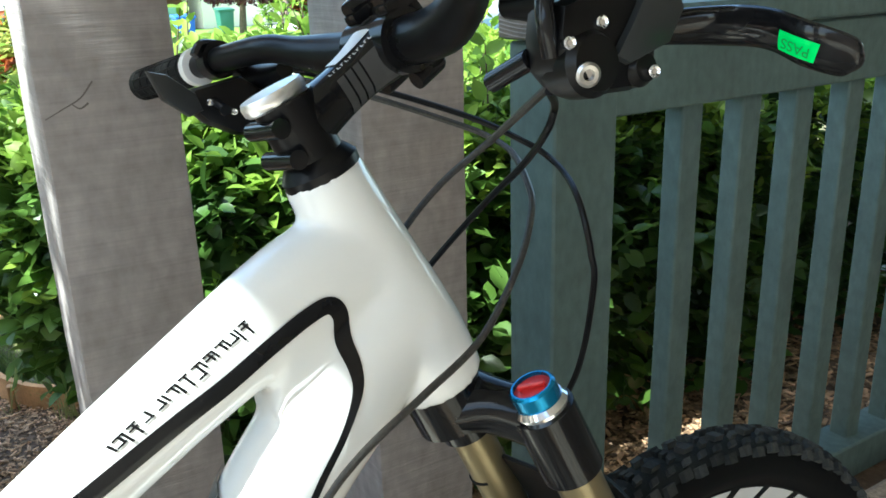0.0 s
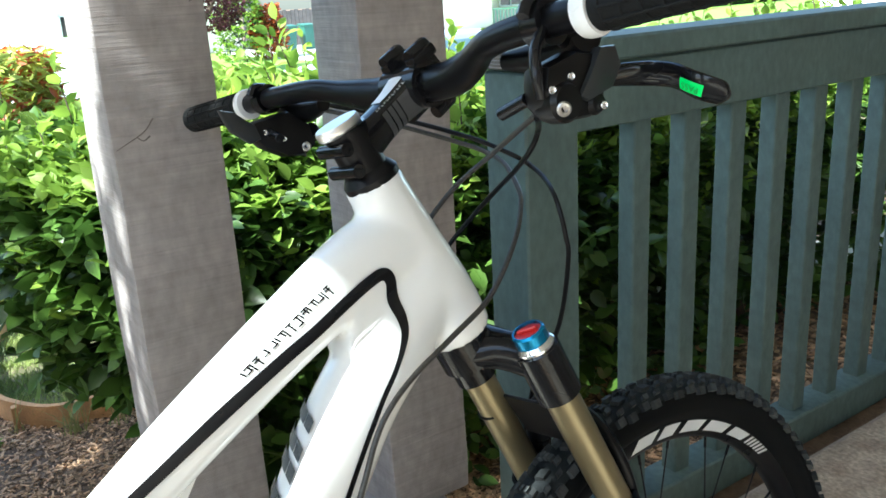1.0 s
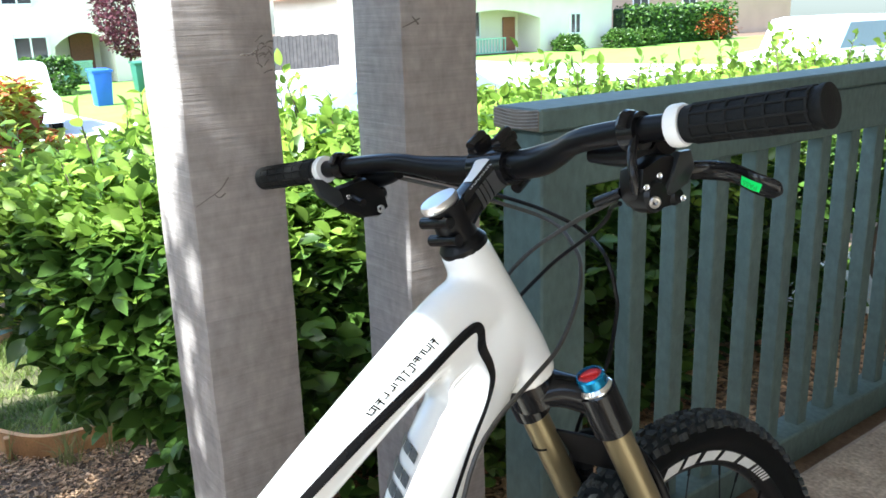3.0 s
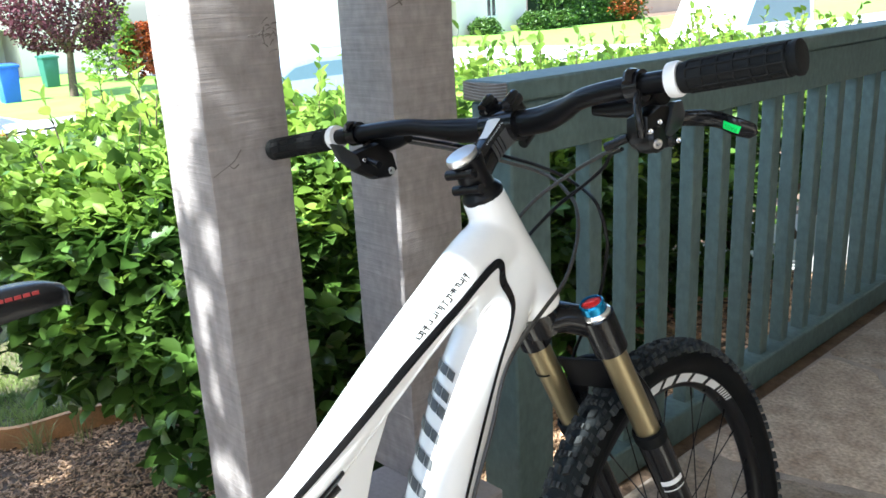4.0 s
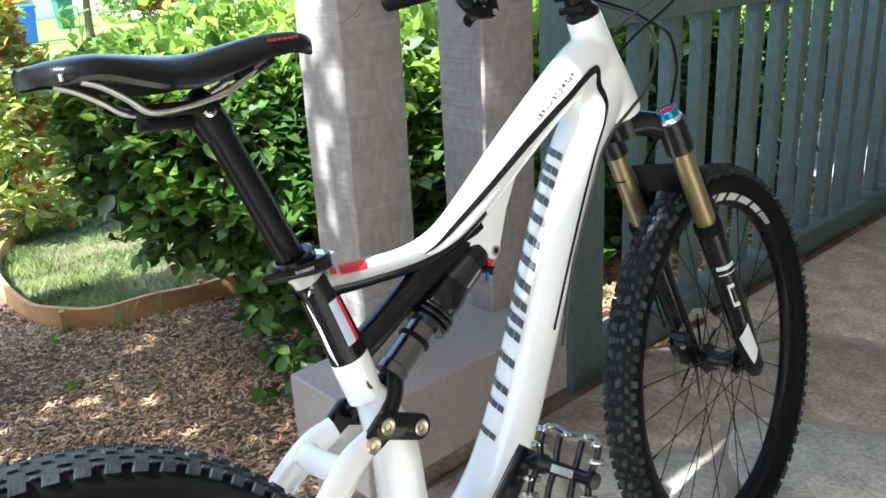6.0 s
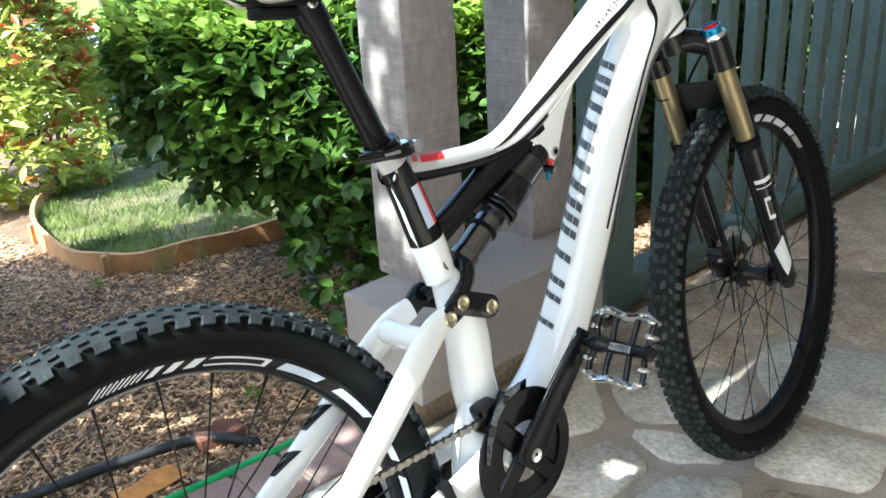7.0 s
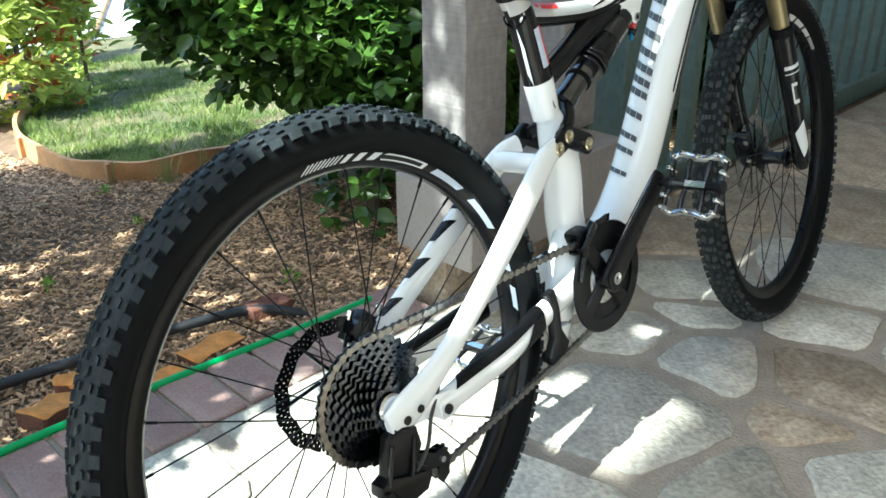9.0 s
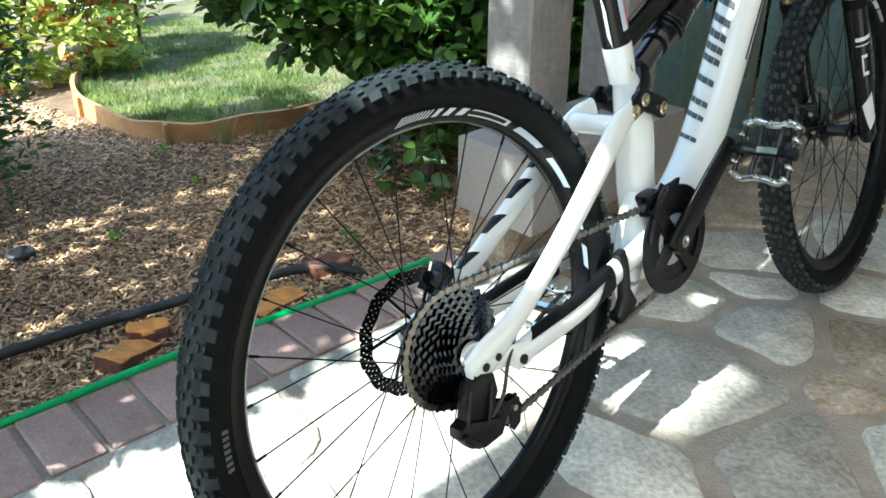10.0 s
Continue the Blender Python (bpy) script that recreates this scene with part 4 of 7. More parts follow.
# ---- things in the bed by the brick border ----
def build_bed_things():
    z = garden_z(-1.0) + 0.012
    bm = bmesh.new()
    tube(bm, [(-1.10, -0.9, z + 0.012), (-1.07, -0.31, z + 0.014), (-1.05, -0.10, z + 0.016), (-1.02, 0.05, z + 0.02), (-0.985, 0.26, z + 0.024), (-0.93, 0.42, z + 0.026), (-0.86, 0.50, z + 0.012), (-0.83, 0.53, z - 0.02)], 0.0125, 12, 8)
    tagged(part("drip_hose", bm, M_HOSE, None, "", True), "black irrigation hose lying on the mulch", "hose")
    bm = bmesh.new()
    tube(bm, [(-0.752, -1.6, -0.004), (-0.75, -0.9, -0.002), (-0.748, -0.4, -0.002), (-0.742, -0.1, 0.0), (-0.738, 0.1, -0.001), (-0.726, 0.3, -0.002), (-0.716, 0.46, -0.002), (-0.715, 0.62, -0.004)], 0.0085, 10, 8)
    tagged(part("garden_hose", bm, M_LINE, None, "", True), "thin bright green hose along the brick border", "hose")
    g = random.Random(2)

    def rubble(name, c, size, rz, rx, mt, lab, cat, cap=None):
        bm = bmesh.new()
        box(bm, size, None, 0.004, 1)
        bmesh.ops.subdivide_edges(bm, edges=bm.edges[:], cuts=2, use_grid_fill=True)
        for v in bm.verts:
            k = Vector((noise.noise(v.co * 30), noise.noise(v.co * 30 + Vector((7, 0, 0))), noise.noise(v.co * 30 + Vector((0, 9, 0)))))
            if cap and v.co.z > 0:
                v.co.z *= 0.25 + 0.75 * max(0.0, min(1.0, 0.5 - v.co.y / size[1]))
            v.co += k * 0.009
        ob = part(name, bm, mt, None, smooth=True, sharp=25)
        ob.matrix_world = pose(*c, rx, 0, rz)
        tagged(ob, lab, cat, "split wood blocks by the border")
        if cap:
            ob.data.materials.append(cap)
            for p in ob.data.polygons:
                if p.normal.z > 0.35 or p.normal.y > 0.8:
                    p.material_index = 1
    rubble("wood_block", (-0.865, 0.26, z + 0.010), (0.075, 0.145, 0.045), 8, 4, M_STONE_RED, "reddish split wood block with a bright orange face", "wood block", M_CUT)
    rubble("wood_block", (-0.93, 0.46, z + 0.012), (0.06, 0.11, 0.05), -12, 0, M_STONE_RED, "dark red-brown wood block on the mulch", "wood block")
    rubble("wood_block", (-0.885, -0.10, z + 0.014), (0.075, 0.13, 0.05), 24, -6, M_STONE_RED, "reddish split wood block with a bright orange face", "wood block", M_CUT)
    rubble("wood_block", (-0.95, -0.02, z + 0.016), (0.05, 0.09, 0.045), -20, 10, M_STONE_RED, "reddish split wood block with a bright orange face", "wood block", M_CUT)
    rubble("wood_block", (-0.83, 0.12, z + 0.010), (0.05, 0.09, 0.04), 14, 8, M_STONE_RED, "reddish split wood block with a bright orange face", "wood block", M_CUT)
    # round drain grate
    d = thing("drain_grate", pose(-1.72, -0.06, garden_z(-1.72) + 0.012), "small round black drain grate in the mulch", "drain")
    bm = bmesh.new()
    lathe(bm, [(0.030, -0.01), (0.040, -0.01), (0.040, 0.012), (0.036, 0.016), (0.030, 0.016)], None, 28, True)
    part("rim", bm, M_HOSE, d, "", True)
    for i in range(7):
        bm = bmesh.new()
        x = -0.027 + 0.009 * i
        h = math.sqrt(max(0, 0.033 ** 2 - x * x))
        box(bm, (0.004, 2 * h, 0.006), pose(x, 0, 0.012), 0.001)
        part("bar", bm, M_HOSE, d)
    # path light
    lx, ly = -5.0, 1.79
    lamp = thing("path_light", pose(lx, ly, garden_z(lx)), "small bronze garden path light beyond the lawn", "garden lamp")
    h = 0.68
    bm = bmesh.new()
    rod(bm, (0, 0, 0), (0, 0, h - 0.16), 0.012, 10)
    part("stake", bm, M_BARK, lamp)
    bm = bmesh.new()
    lathe(bm, [(0.03, h - 0.16), (0.035, h - 0.155), (0.045, h - 0.05), (0.04, h - 0.05)], None, 16)
    part("lantern", bm, mat("frosted_lens", (0.5, 0.45, 0.4), 0.4), lamp, "frosted lamp lens", True)
    bm = bmesh.new()
    lathe(bm, [(0.085, h - 0.05), (0.08, h - 0.035), (0.02, h), (0, h)], None, 16)
    part("cap", bm, mat("lamp_bronze", (0.30, 0.12, 0.07), 0.5), lamp, "red-brown lamp cap", True)


# ---- across the street ----
M_ROAD = mat("pale_concrete_road", (0.52, 0.51, 0.49), 0.85, var=0.06, scale=0.8)
M_FAR_LAWN = mat("far_lawn", (0.16, 0.30, 0.04), 0.9, var=0.2, scale=1.2)
M_FAR_WALL = mat("far_stucco", (0.72, 0.66, 0.56), 0.9, var=0.05, scale=0.6)
M_FAR_WALL2 = mat("far_tan_stucco", (0.48, 0.34, 0.25), 0.9, var=0.05, scale=0.6)
M_GLASS = mat("window_glass", (0.03, 0.035, 0.04), 0.05, spec=0.8, var=0.05)
M_TRIM = mat("white_trim", (0.75, 0.75, 0.73), 0.6, var=0.03)
M_ROOFTILE = mat("roof_tile", (0.30, 0.16, 0.11), 0.85, var=0.2, scale=6)
M_FENCE = mat("grey_fence", (0.14, 0.12, 0.11), 0.9, var=0.2, scale=3)
M_CAR_W = mat("white_car_paint", (0.85, 0.85, 0.85), 0.25, coat=0.5, var=0.01)
M_CAR_G = mat("blue_grey_car_paint", (0.34, 0.37, 0.44), 0.25, coat=0.5, var=0.02)
M_CAR_GLASS = mat("car_glass", (0.16, 0.28, 0.32), 0.08, spec=0.8, var=0.02)
M_BIN_B = mat("blue_plastic", (0.02, 0.10, 0.50), 0.5, var=0.05)
M_BIN_G = mat("green_plastic", (0.03, 0.12, 0.09), 0.5, var=0.05)
M_PLUM = mat("plum_leaf", (0.085, 0.02, 0.03), 0.6, var=0.3, scale=2, rand=0.4, island=True, trans=0.2)


def sheet(name, x0, x1, z0, z1, mt, lab, cat, lift):
    bm = bmesh.new()
    n = 8
    prev = None
    for i in range(n + 1):
        x = x0 + (x1 - x0) * i / n
        z = garden_z(x) + lift
        row = (bm.verts.new((x, z0, z)), bm.verts.new((x, z1, z)))
        if prev:
            bm.faces.new((prev[0], row[0], row[1], prev[1]))
        prev = row
    tagged(part(name, bm, mt, None), lab, cat, kind="structure")


def window(parent, x, y, z, w, h, mt=None):
    bm = bmesh.new()
    for dy, dz, sy, sz in ((0, h / 2, w, 0.1), (0, -h / 2, w, 0.1), (w / 2, 0, 0.1, h), (-w / 2, 0, 0.1, h), (0, 0, 0.06, h)):
        box(bm, (0.10, sy, sz), pose(x + 0.03, y + dy, z + dz))
    wf = part("window", bm, M_TRIM, parent, "white-framed window")
    bm = bmesh.new()
    box(bm, (0.03, w - 0.08, h - 0.08), pose(x - 0.01, y, z))
    part("pane", bm, M_GLASS, wf)


def build_house_far(name, x, y0, y1, base, h, mt, lab, recess=None, windows=()):
    """A house front towards the street, with a porch recess and roof."""
    hs = thing(name, pose(x, (y0 + y1) / 2, base), lab, "house")
    c = (y0 + y1) / 2
    bm = bmesh.new()
    if recess:
        a, b, top = recess
        span(bm, (-7, y0 - c, 0), (0, a - c, h))
        for lo, hi in (((-7, b - c, 0), (0, y1 - c, h)), ((-7, a - c + 0.004, 0), (-2.0, b - c - 0.004, h))):
            wb = bmesh.new()
            span(wb, lo, hi)
            part("wall", wb, mt, hs, "sunlit pale stucco wall")
        # flat arch over the recess
        n = 12
        ab = bmesh.new()
        under = [(a - c + (b - a) * i / n, top - 0.55 * (2 * i / n - 1) ** 2) for i in range(n + 1)]
        plate(ab, under + [(b - c, h - 0.01), (a - c, h - 0.01)], 0.35, Matrix.Translation((-0.178, 0, 0)))
        part("arch", ab, mt, hs, "low stucco arch over the porch recess")
    else:
        span(bm, (-7, y0 - c, 0), (0, y1 - c, h))
    part("wall", bm, mt, hs, "sunlit pale stucco wall")
    bm = bmesh.new()
    ridge = h + 1.6
    vs = [bm.verts.new(p) for p in ((0.6, y0 - c - 0.5, h), (0.6, y1 - c + 0.5, h), (-7.6, y1 - c + 0.5, h), (-7.6, y0 - c - 0.5, h), (-3.5, y0 - c + 1.5, ridge), (-3.5, y1 - c - 1.5, ridge))]
    for f in ((0, 1, 5, 4), (1, 2, 5), (2, 3, 4, 5), (3, 0, 4), (0, 3, 2, 1)):
        bm.faces.new([vs[i] for i in f])
    part("roof", bm, M_ROOFTILE, hs, "brown tiled roof")
    for yy, zz, w, hh, dx in windows:
        window(hs, dx, yy - c, zz, w, hh)
    if recess:
        bm = bmesh.new()
        a, b, top = recess
        span(bm, (-1.98, b - c - 1.3, 0.1), (-1.9, b - c - 0.3, 2.1), 0.02)
        part("door", bm, mat("brown_door", (0.25, 0.10, 0.06), 0.6), hs, "red-brown front door")
        m_r = mat("pale_green_rail", (0.25, 0.42, 0.33), 0.7)
        for zz in (0.1, 0.9):
            bm = bmesh.new()
            span(bm, (-0.22, a - c + 0.2, zz), (-0.14, a - c + 0.62 * (b - a), zz + 0.08))
            part("porch_rail", bm, m_r, hs, "pale green porch rail")
        k = 18
        for i in range(k):
            bm = bmesh.new()
            yy = a - c + 0.25 + (0.62 * (b - a) - 0.3) * i / (k - 1)
            span(bm, (-0.20, yy - 0.03, 0.15), (-0.16, yy + 0.03, 0.92))
            part("baluster", bm, m_r, hs)
    return hs


def build_car(name, x, y, rz, paint, lab, tall=1.45, length=4.4, boxy=False):
    car = thing(name, pose(x, y, garden_z(x) + 0.03, 0, 0, rz), lab, "car")
    L, H = length / 2, tall
    bm = bmesh.new()
    side = [(-L, 0.35), (-L, 0.75), (-L * 0.95, 0.86), (-L * 0.52, 0.95), (-L * 0.30, H - 0.06), (-L * 0.1, H), (L * 0.45, H), (L * 0.62, H - 0.06), (L * 0.86, 0.98), (L * 0.98, 0.9), (L, 0.7), (L, 0.35)]
    if boxy:
        side = [(-L, 0.35), (-L, 0.9), (-L * 0.93, 1.0), (-L * 0.5, 1.08), (-L * 0.32, H - 0.05), (-L * 0.15, H), (L * 0.9, H), (L * 0.97, H - 0.1), (L, 0.9), (L, 0.35)]
    plate(bm, side, 1.75, None, 0.06)
    body = part("body", bm, paint, car, "", True, 30)
    for s in (-1, 1):
        bm = bmesh.new()
        win = [(-L * 0.38, 1.0), (-L * 0.24, H - 0.14), (-L * 0.08, H - 0.09), (L * 0.42, H - 0.09), (L * 0.66, 1.02)] if not boxy else [(-L * 0.40, 1.1), (-L * 0.25, H - 0.12), (L * 0.85, H - 0.12), (L * 0.9, 1.1)]
        plate(bm, win, 0.02, Matrix.Translation((s * 0.872, 0, 0)))
        part("side_window", bm, M_CAR_GLASS, car, "tinted side glass")
        for yy in (-L * 0.62, L * 0.62):
            bm = bmesh.new()
            lathe(bm, [(0.12, -0.11), (0.30, -0.11), (0.33, -0.08), (0.33, 0.08), (0.30, 0.11), (0.12, 0.11)], frame_of((1, 0, 0), (s * 0.80, yy, 0.33)), 24, True)
            wh = part("wheel", bm, M_SIDEWALL, car, "black tyre", True)
            bm = bmesh.new()
            lathe(bm, [(0, 0.1), (0.19, 0.105), (0.20, 0.09)], frame_of((s, 0, 0), (s * 0.80, yy, 0.33)), 20)
            part("rim", bm, M_STEEL, wh)
    return car


def build_bin(x, y, mt, lab):
    b = thing("wheelie_bin", pose(x, y, garden_z(x) + 0.02), lab, "bin", "street bins")
    bm = bmesh.new()
    vs = box(bm, (0.6, 0.55, 1.0), Matrix.Translation((0, 0, 0.5)), 0.03, 2)
    for v in bm.verts:
        k = 0.8 + 0.2 * v.co.z
        v.co.x *= k
        v.co.y *= k
    part("body", bm, mt, b, "", True)
    bm = bmesh.new()
    box(bm, (0.66, 0.62, 0.08), pose(0, 0, 1.04, 0, 4, 0), 0.02, 2)
    part("lid", bm, mt, b, "", True)


def build_far_bush(x, y, r, h, mt, lab, seed):
    build_shrub("far_bush", (x, y), r, h, 700, 0.16, mt, lab, "bush", seed, stems=3)


def build_plum_tree():
    x, y = -26.0, 9.8
    tree = thing("plum_tree", pose(x, y, garden_z(x)), "purple-leaved street tree with a forked trunk", "tree")
    g = random.Random(77)
    bm = bmesh.new()
    tube(bm, [(0, 0, -0.1), (0.05, 0.02, 0.7), (0.0, 0.1, 1.4)], [0.14, 0.09], 10, 5)
    part("trunk", bm, M_BARK, tree, "", True)
    for i in range(7):
        a = i * 0.9
        bm = bmesh.new()
        tube(bm, [(0, 0.08, 1.3), (0.4 * math.cos(a), 0.4 * math.sin(a), 1.9), (1.0 * math.cos(a), 1.0 * math.sin(a), 2.8), (1.2 * math.cos(a), 1.2 * math.sin(a), 3.6)], [0.07, 0.015], 7, 4)
        part("limb", bm, M_BARK, tree, "", True)
    pts = []
    for i in range(3000):
        a, t = g.uniform(0, 6.28), g.random()
        r = (1.7 * math.sin(math.pi * (0.12 + 0.8 * t)) ** 0.7) * (1 + 0.25 * noise.noise((a * 2, t * 4, 3))) * (1 - abs(g.gauss(0, 0.2)))
        pts.append(((r * math.cos(a), r * math.sin(a), 1.35 + 2.9 * t), (math.cos(a), math.sin(a), 0.3)))
    leaf_mesh("crown", in_sprigs(pts, g, 3, 0.15), tree, M_PLUM, "dark purple leaves", 0.13, 9)


def build_street():
    sheet("road", -17.5, -8.2, -90, 90, M_ROAD, "sun-bleached concrete street", "road", 0.02)
    sheet("driveway", -38.5, -17.6, 14.5, 29.5, M_ROAD, "pale concrete driveway", "driveway", 0.025)
    sheet("driveway", -38.5, -17.6, -4, 6.5, M_ROAD, "pale concrete driveway", "driveway", 0.025)
    sheet("far_lawn", -38.5, -17.6, -60, 90, M_FAR_LAWN, "bright green front lawns across the street", "lawn", 0.012)
    sheet("pavement", -19.4, -17.6, -90, 90, M_ROAD, "pale concrete pavement", "pavement", 0.06)
    # the pale strip is added: bright sunlit ground behind the railing, partly by colour
    sheet("pale_ground_strip", -1.75, -0.92, 3.95, 5.1, M_ROAD, "pale strip added for sunlit ground showing between the balusters", "path", 0.035)
    b = garden_z(-38)
    build_house_far("far_house", -38.0, 23.5, 44.0, b, 3.4, M_FAR_WALL, "pale stucco house with an arched porch across the street", (30.7, 37.6, 2.55), [(33.6, 1.75, 1.7, 1.5, -1.97), (40.6, 1.6, 0.9, 1.2, 0.02)])
    build_house_far("far_house", -38.0, -4.0, 16.0, b, 5.6, M_FAR_WALL, "two-storey pale house with a dark garage across the street", (9.8, 12.2, 2.15), [(4.0, 4.0, 1.6, 1.4, 0.02), (8.6, 4.0, 1.2, 1.4, 0.02), (8.9, 1.3, 1.3, 1.5, 0.02)])
    build_house_far("far_house", -44.0, 48.0, 75.0, b, 4.6, M_FAR_WALL2, "tan house behind clipped hedges across the street", None, [(54.0, 2.6, 1.8, 1.5, 0.02), (60.0, 2.6, 1.8, 1.5, 0.02)])
    f = thing("board_fence", pose(-37.6, 19.6, b), "weathered grey board fence between the far houses", "fence")
    for i in range(36):
        bm = bmesh.new()
        span(bm, (-0.02, -3.6 + 0.2 * i, 0), (0.02, -3.42 + 0.2 * i, 1.65 + 0.03 * math.sin(i * 2.1)))
        part("board", bm, M_FENCE, f)
    h = thing("far_hedge", pose(-38.0, 50.0, b), "tall clipped dark hedge with red flowers across the street", "hedge")
    g = random.Random(61)
    pl = [((g.uniform(-0.2, 0.9), g.uniform(-5.5, 6.5), g.uniform(0.1, 2.6)), (1, 0, 0.3)) for _ in range(3500)]
    leaf_mesh("foliage", pl, h, M_LEAF, "dense dark leaves", 0.3, 5)
    pl = [((g.uniform(0.6, 1.1), g.gauss(4.0, 1.0), abs(g.gauss(1.0, 0.4))), (1, 0, 0.3)) for _ in range(400)]
    leaf_mesh("flowers", pl, h, M_LEAF_R, "red flowers", 0.22, 6)
    # solid core, its dark colour stands for the hedge's shaded depth
    bm = bmesh.new()
    span(bm, (-0.6, -5.3, 0), (0.4, 6.3, 2.4), 0.1)
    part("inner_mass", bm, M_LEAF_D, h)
    build_far_bush(-36.6, 43.2, 0.9, 1.0, M_LEAF, "clipped green bush by the far house", 63)
    build_far_bush(-36.6, 45.6, 0.9, 1.0, M_LEAF, "clipped green bush by the far house", 64)
    build_far_bush(-33.5, 8.2, 1.1, 1.2, M_LEAF, "round dark bush by the far house", 65)
    build_far_bush(-31.5, 13.4, 0.85, 2.6, M_LEAF_Y, "yellow-green bush by the far garden wall", 66)
    build_far_bush(-31.5, 14.5, 0.55, 1.9, M_LEAF_R, "reddish bush by the far garden wall", 67)
    build_far_bush(-36.9, 38.9, 0.8, 0.8, M_LEAF, "low bush beside the far porch", 68)
    build_plum_tree()
    build_bin(-26.5, 8.16, M_BIN_B, "blue plastic wheelie bin at the kerb")
    build_bin(-31.6, 11.1, M_BIN_G, "dark green wheelie bin by the far house")
    build_bin(-34.4, 16.7, M_BIN_G, "dark green wheelie bin by the board fence")
    build_bin(-34.4, 17.6, M_BIN_G, "dark green wheelie bin by the board fence")
    build_car("parked_car", -11.0, 7.8, 0, M_CAR_G, "blue-grey saloon car parked at the kerb", 1.32)
    build_car("parked_car", -20.4, 4.3, 84, M_CAR_W, "white saloon car parked on the far driveway", 1.5, 4.5)
    build_car("parked_car", -9.8, 19.2, 0, M_CAR_W, "white estate car parked at the kerb", 1.75, 4.8, True)


# ---- the bike: x right, y forward, z up from the rear axle; it leans to its left on the post ----
BIKE = pose(0, 0, 0.362, 0, 0, 1.2) @ pose(0, 0, 0, 0, -8.8, 0)
# steering frame: origin on the steering axis at the lower headset cup
STEER = Matrix.Translation((0, 0.998, 0.515)) @ Matrix.Rotation(radians(22.46), 4, "X") @ Matrix.Rotation(radians(4.2), 4, "Z")
BB_Y = 0.487


def xf(bm, m):
    bmesh.ops.transform(bm, matrix=m, verts=bm.verts)
    return bm


def build_wheel(bike, name, m, rear, label):
    """Rim with its tyre, hub, spokes and brake rotor. The axle lies along x."""
    axis = m @ Matrix.Rotation(radians(90), 4, "Y")
    bm = bmesh.new()
    lathe(bm, [(0.291, -0.006), (0.291, 0.006), (0.298, 0.012), (0.313, 0.0135), (0.317, 0.0125), (0.317, -0.0125), (0.313, -0.0135), (0.298, -0.012)], axis, 96, True)
    wheel = part(name, bm, M_BLACK, bike, label, True, 50)
    bm = bmesh.new()
    prof = []
    for a in range(0, 21):
        g = radians(-130 + 260 * a / 20)
        prof.append((0.3365 + 0.0265 * math.cos(g), 0.0275 * math.sin(g)))
    prof = [(0.314, -0.013)] + prof[1:-1] + [(0.314, 0.013)]
    lathe(bm, prof, axis, 96)
    tyre = part("tyre", bm, M_SIDEWALL, wheel, "black mountain bike tyre with a smooth sidewall", True, 60)
    bm = bmesh.new()
    band = []
    for a in range(0, 13):
        g = radians((-50 + 100 * a / 12) if rear else (-62 + 124 * a / 12))
        band.append((0.3365 + 0.0271 * math.cos(g), 0.0281 * math.sin(g)))
    lathe(bm, band, axis, 96)
    part("tread_band", bm, M_BAND if rear else M_RUBBER, wheel, "dusty grey rubber between the tread blocks", True, 60)
    # tread blocks: paired centre blocks, transition blocks and side blocks
    v, f = [], []
    pitch = 160 if rear else 104
    g = random.Random(4)

    def block(ang, w, half_a, half_w, lift, slant=0.0):
        r0 = 0.0262
        k = len(v)
        for top in (0, 1):
            for sa, sw in ((-1, -1), (1, -1), (1, 1), (-1, 1)):
                sh = 0.86 if top else 1.0
                ww = w + sw * half_w * sh
                aa = ang + sa * half_a * sh + slant * sw * half_a
                r = r0 + (lift if top else -0.002)
                R = 0.3365 + r * math.cos(ww)
                v.append(tuple(axis @ Vector((R * math.cos(aa), R * math.sin(aa), r * 1.03 * math.sin(ww)))))
        f.extend([(k + 4, k + 5, k + 6, k + 7), (k, k + 1, k + 5, k + 4), (k + 1, k + 2, k + 6, k + 5), (k + 2, k + 3, k + 7, k + 6), (k + 3, k, k + 4, k + 7)])

    for i in range(pitch):
        a = 2 * math.pi * i / pitch
        d = 2 * math.pi / pitch
        jig = g.uniform(-0.06, 0.06) * d
        if rear:
            # worn tyre: small centre blocks, long side blocks that reach down the flank
            if i % 2:
                for w in (-0.34, 0.34):
                    block(a + jig, w, d * 0.34, 0.07, 0.0044, 0.3 if w < 0 else -0.3)
            else:
                for w in (-0.13, 0.13):
                    block(a + jig, w, d * 0.32, 0.055, 0.0042)
                for w in (-0.60, 0.60):
                    block(a - jig, w, d * 0.34, 0.055, 0.0042, 0.2)
            for s in (-1, 1):
                if i % 2:
                    block(a + jig, s * 1.02, d * 0.58, 0.18, 0.0054, 0.1 * s)
                else:
                    block(a, s * 0.84, d * 0.24, 0.05, 0.0046, 0.1 * s)
            continue
        if i % 2:
            block(a, -0.25, d * 0.30, 0.15, 0.0064, 0.3)
            block(a, 0.25, d * 0.30, 0.15, 0.0064, -0.3)
        else:
            block(a, -0.36, d * 0.22, 0.10, 0.0062, -0.2)
            block(a, 0.36, d * 0.22, 0.10, 0.0062, 0.2)
            block(a, -0.10, d * 0.19, 0.075, 0.0058)
            block(a, 0.10, d * 0.19, 0.075, 0.0058)
        for s in (-1, 1):
            block(a + d * 0.5, s * 0.68, d * 0.22, 0.10, 0.0056, 0.3 * s)
            block(a + (d * 0.1 if i % 2 else -d * 0.05), s * (1.10 if i % 2 else 1.0), d * 0.29, 0.16, 0.0068, 0.12 * s)
    me = bpy.data.meshes.new("tread")
    me.from_pydata(v, [], f)
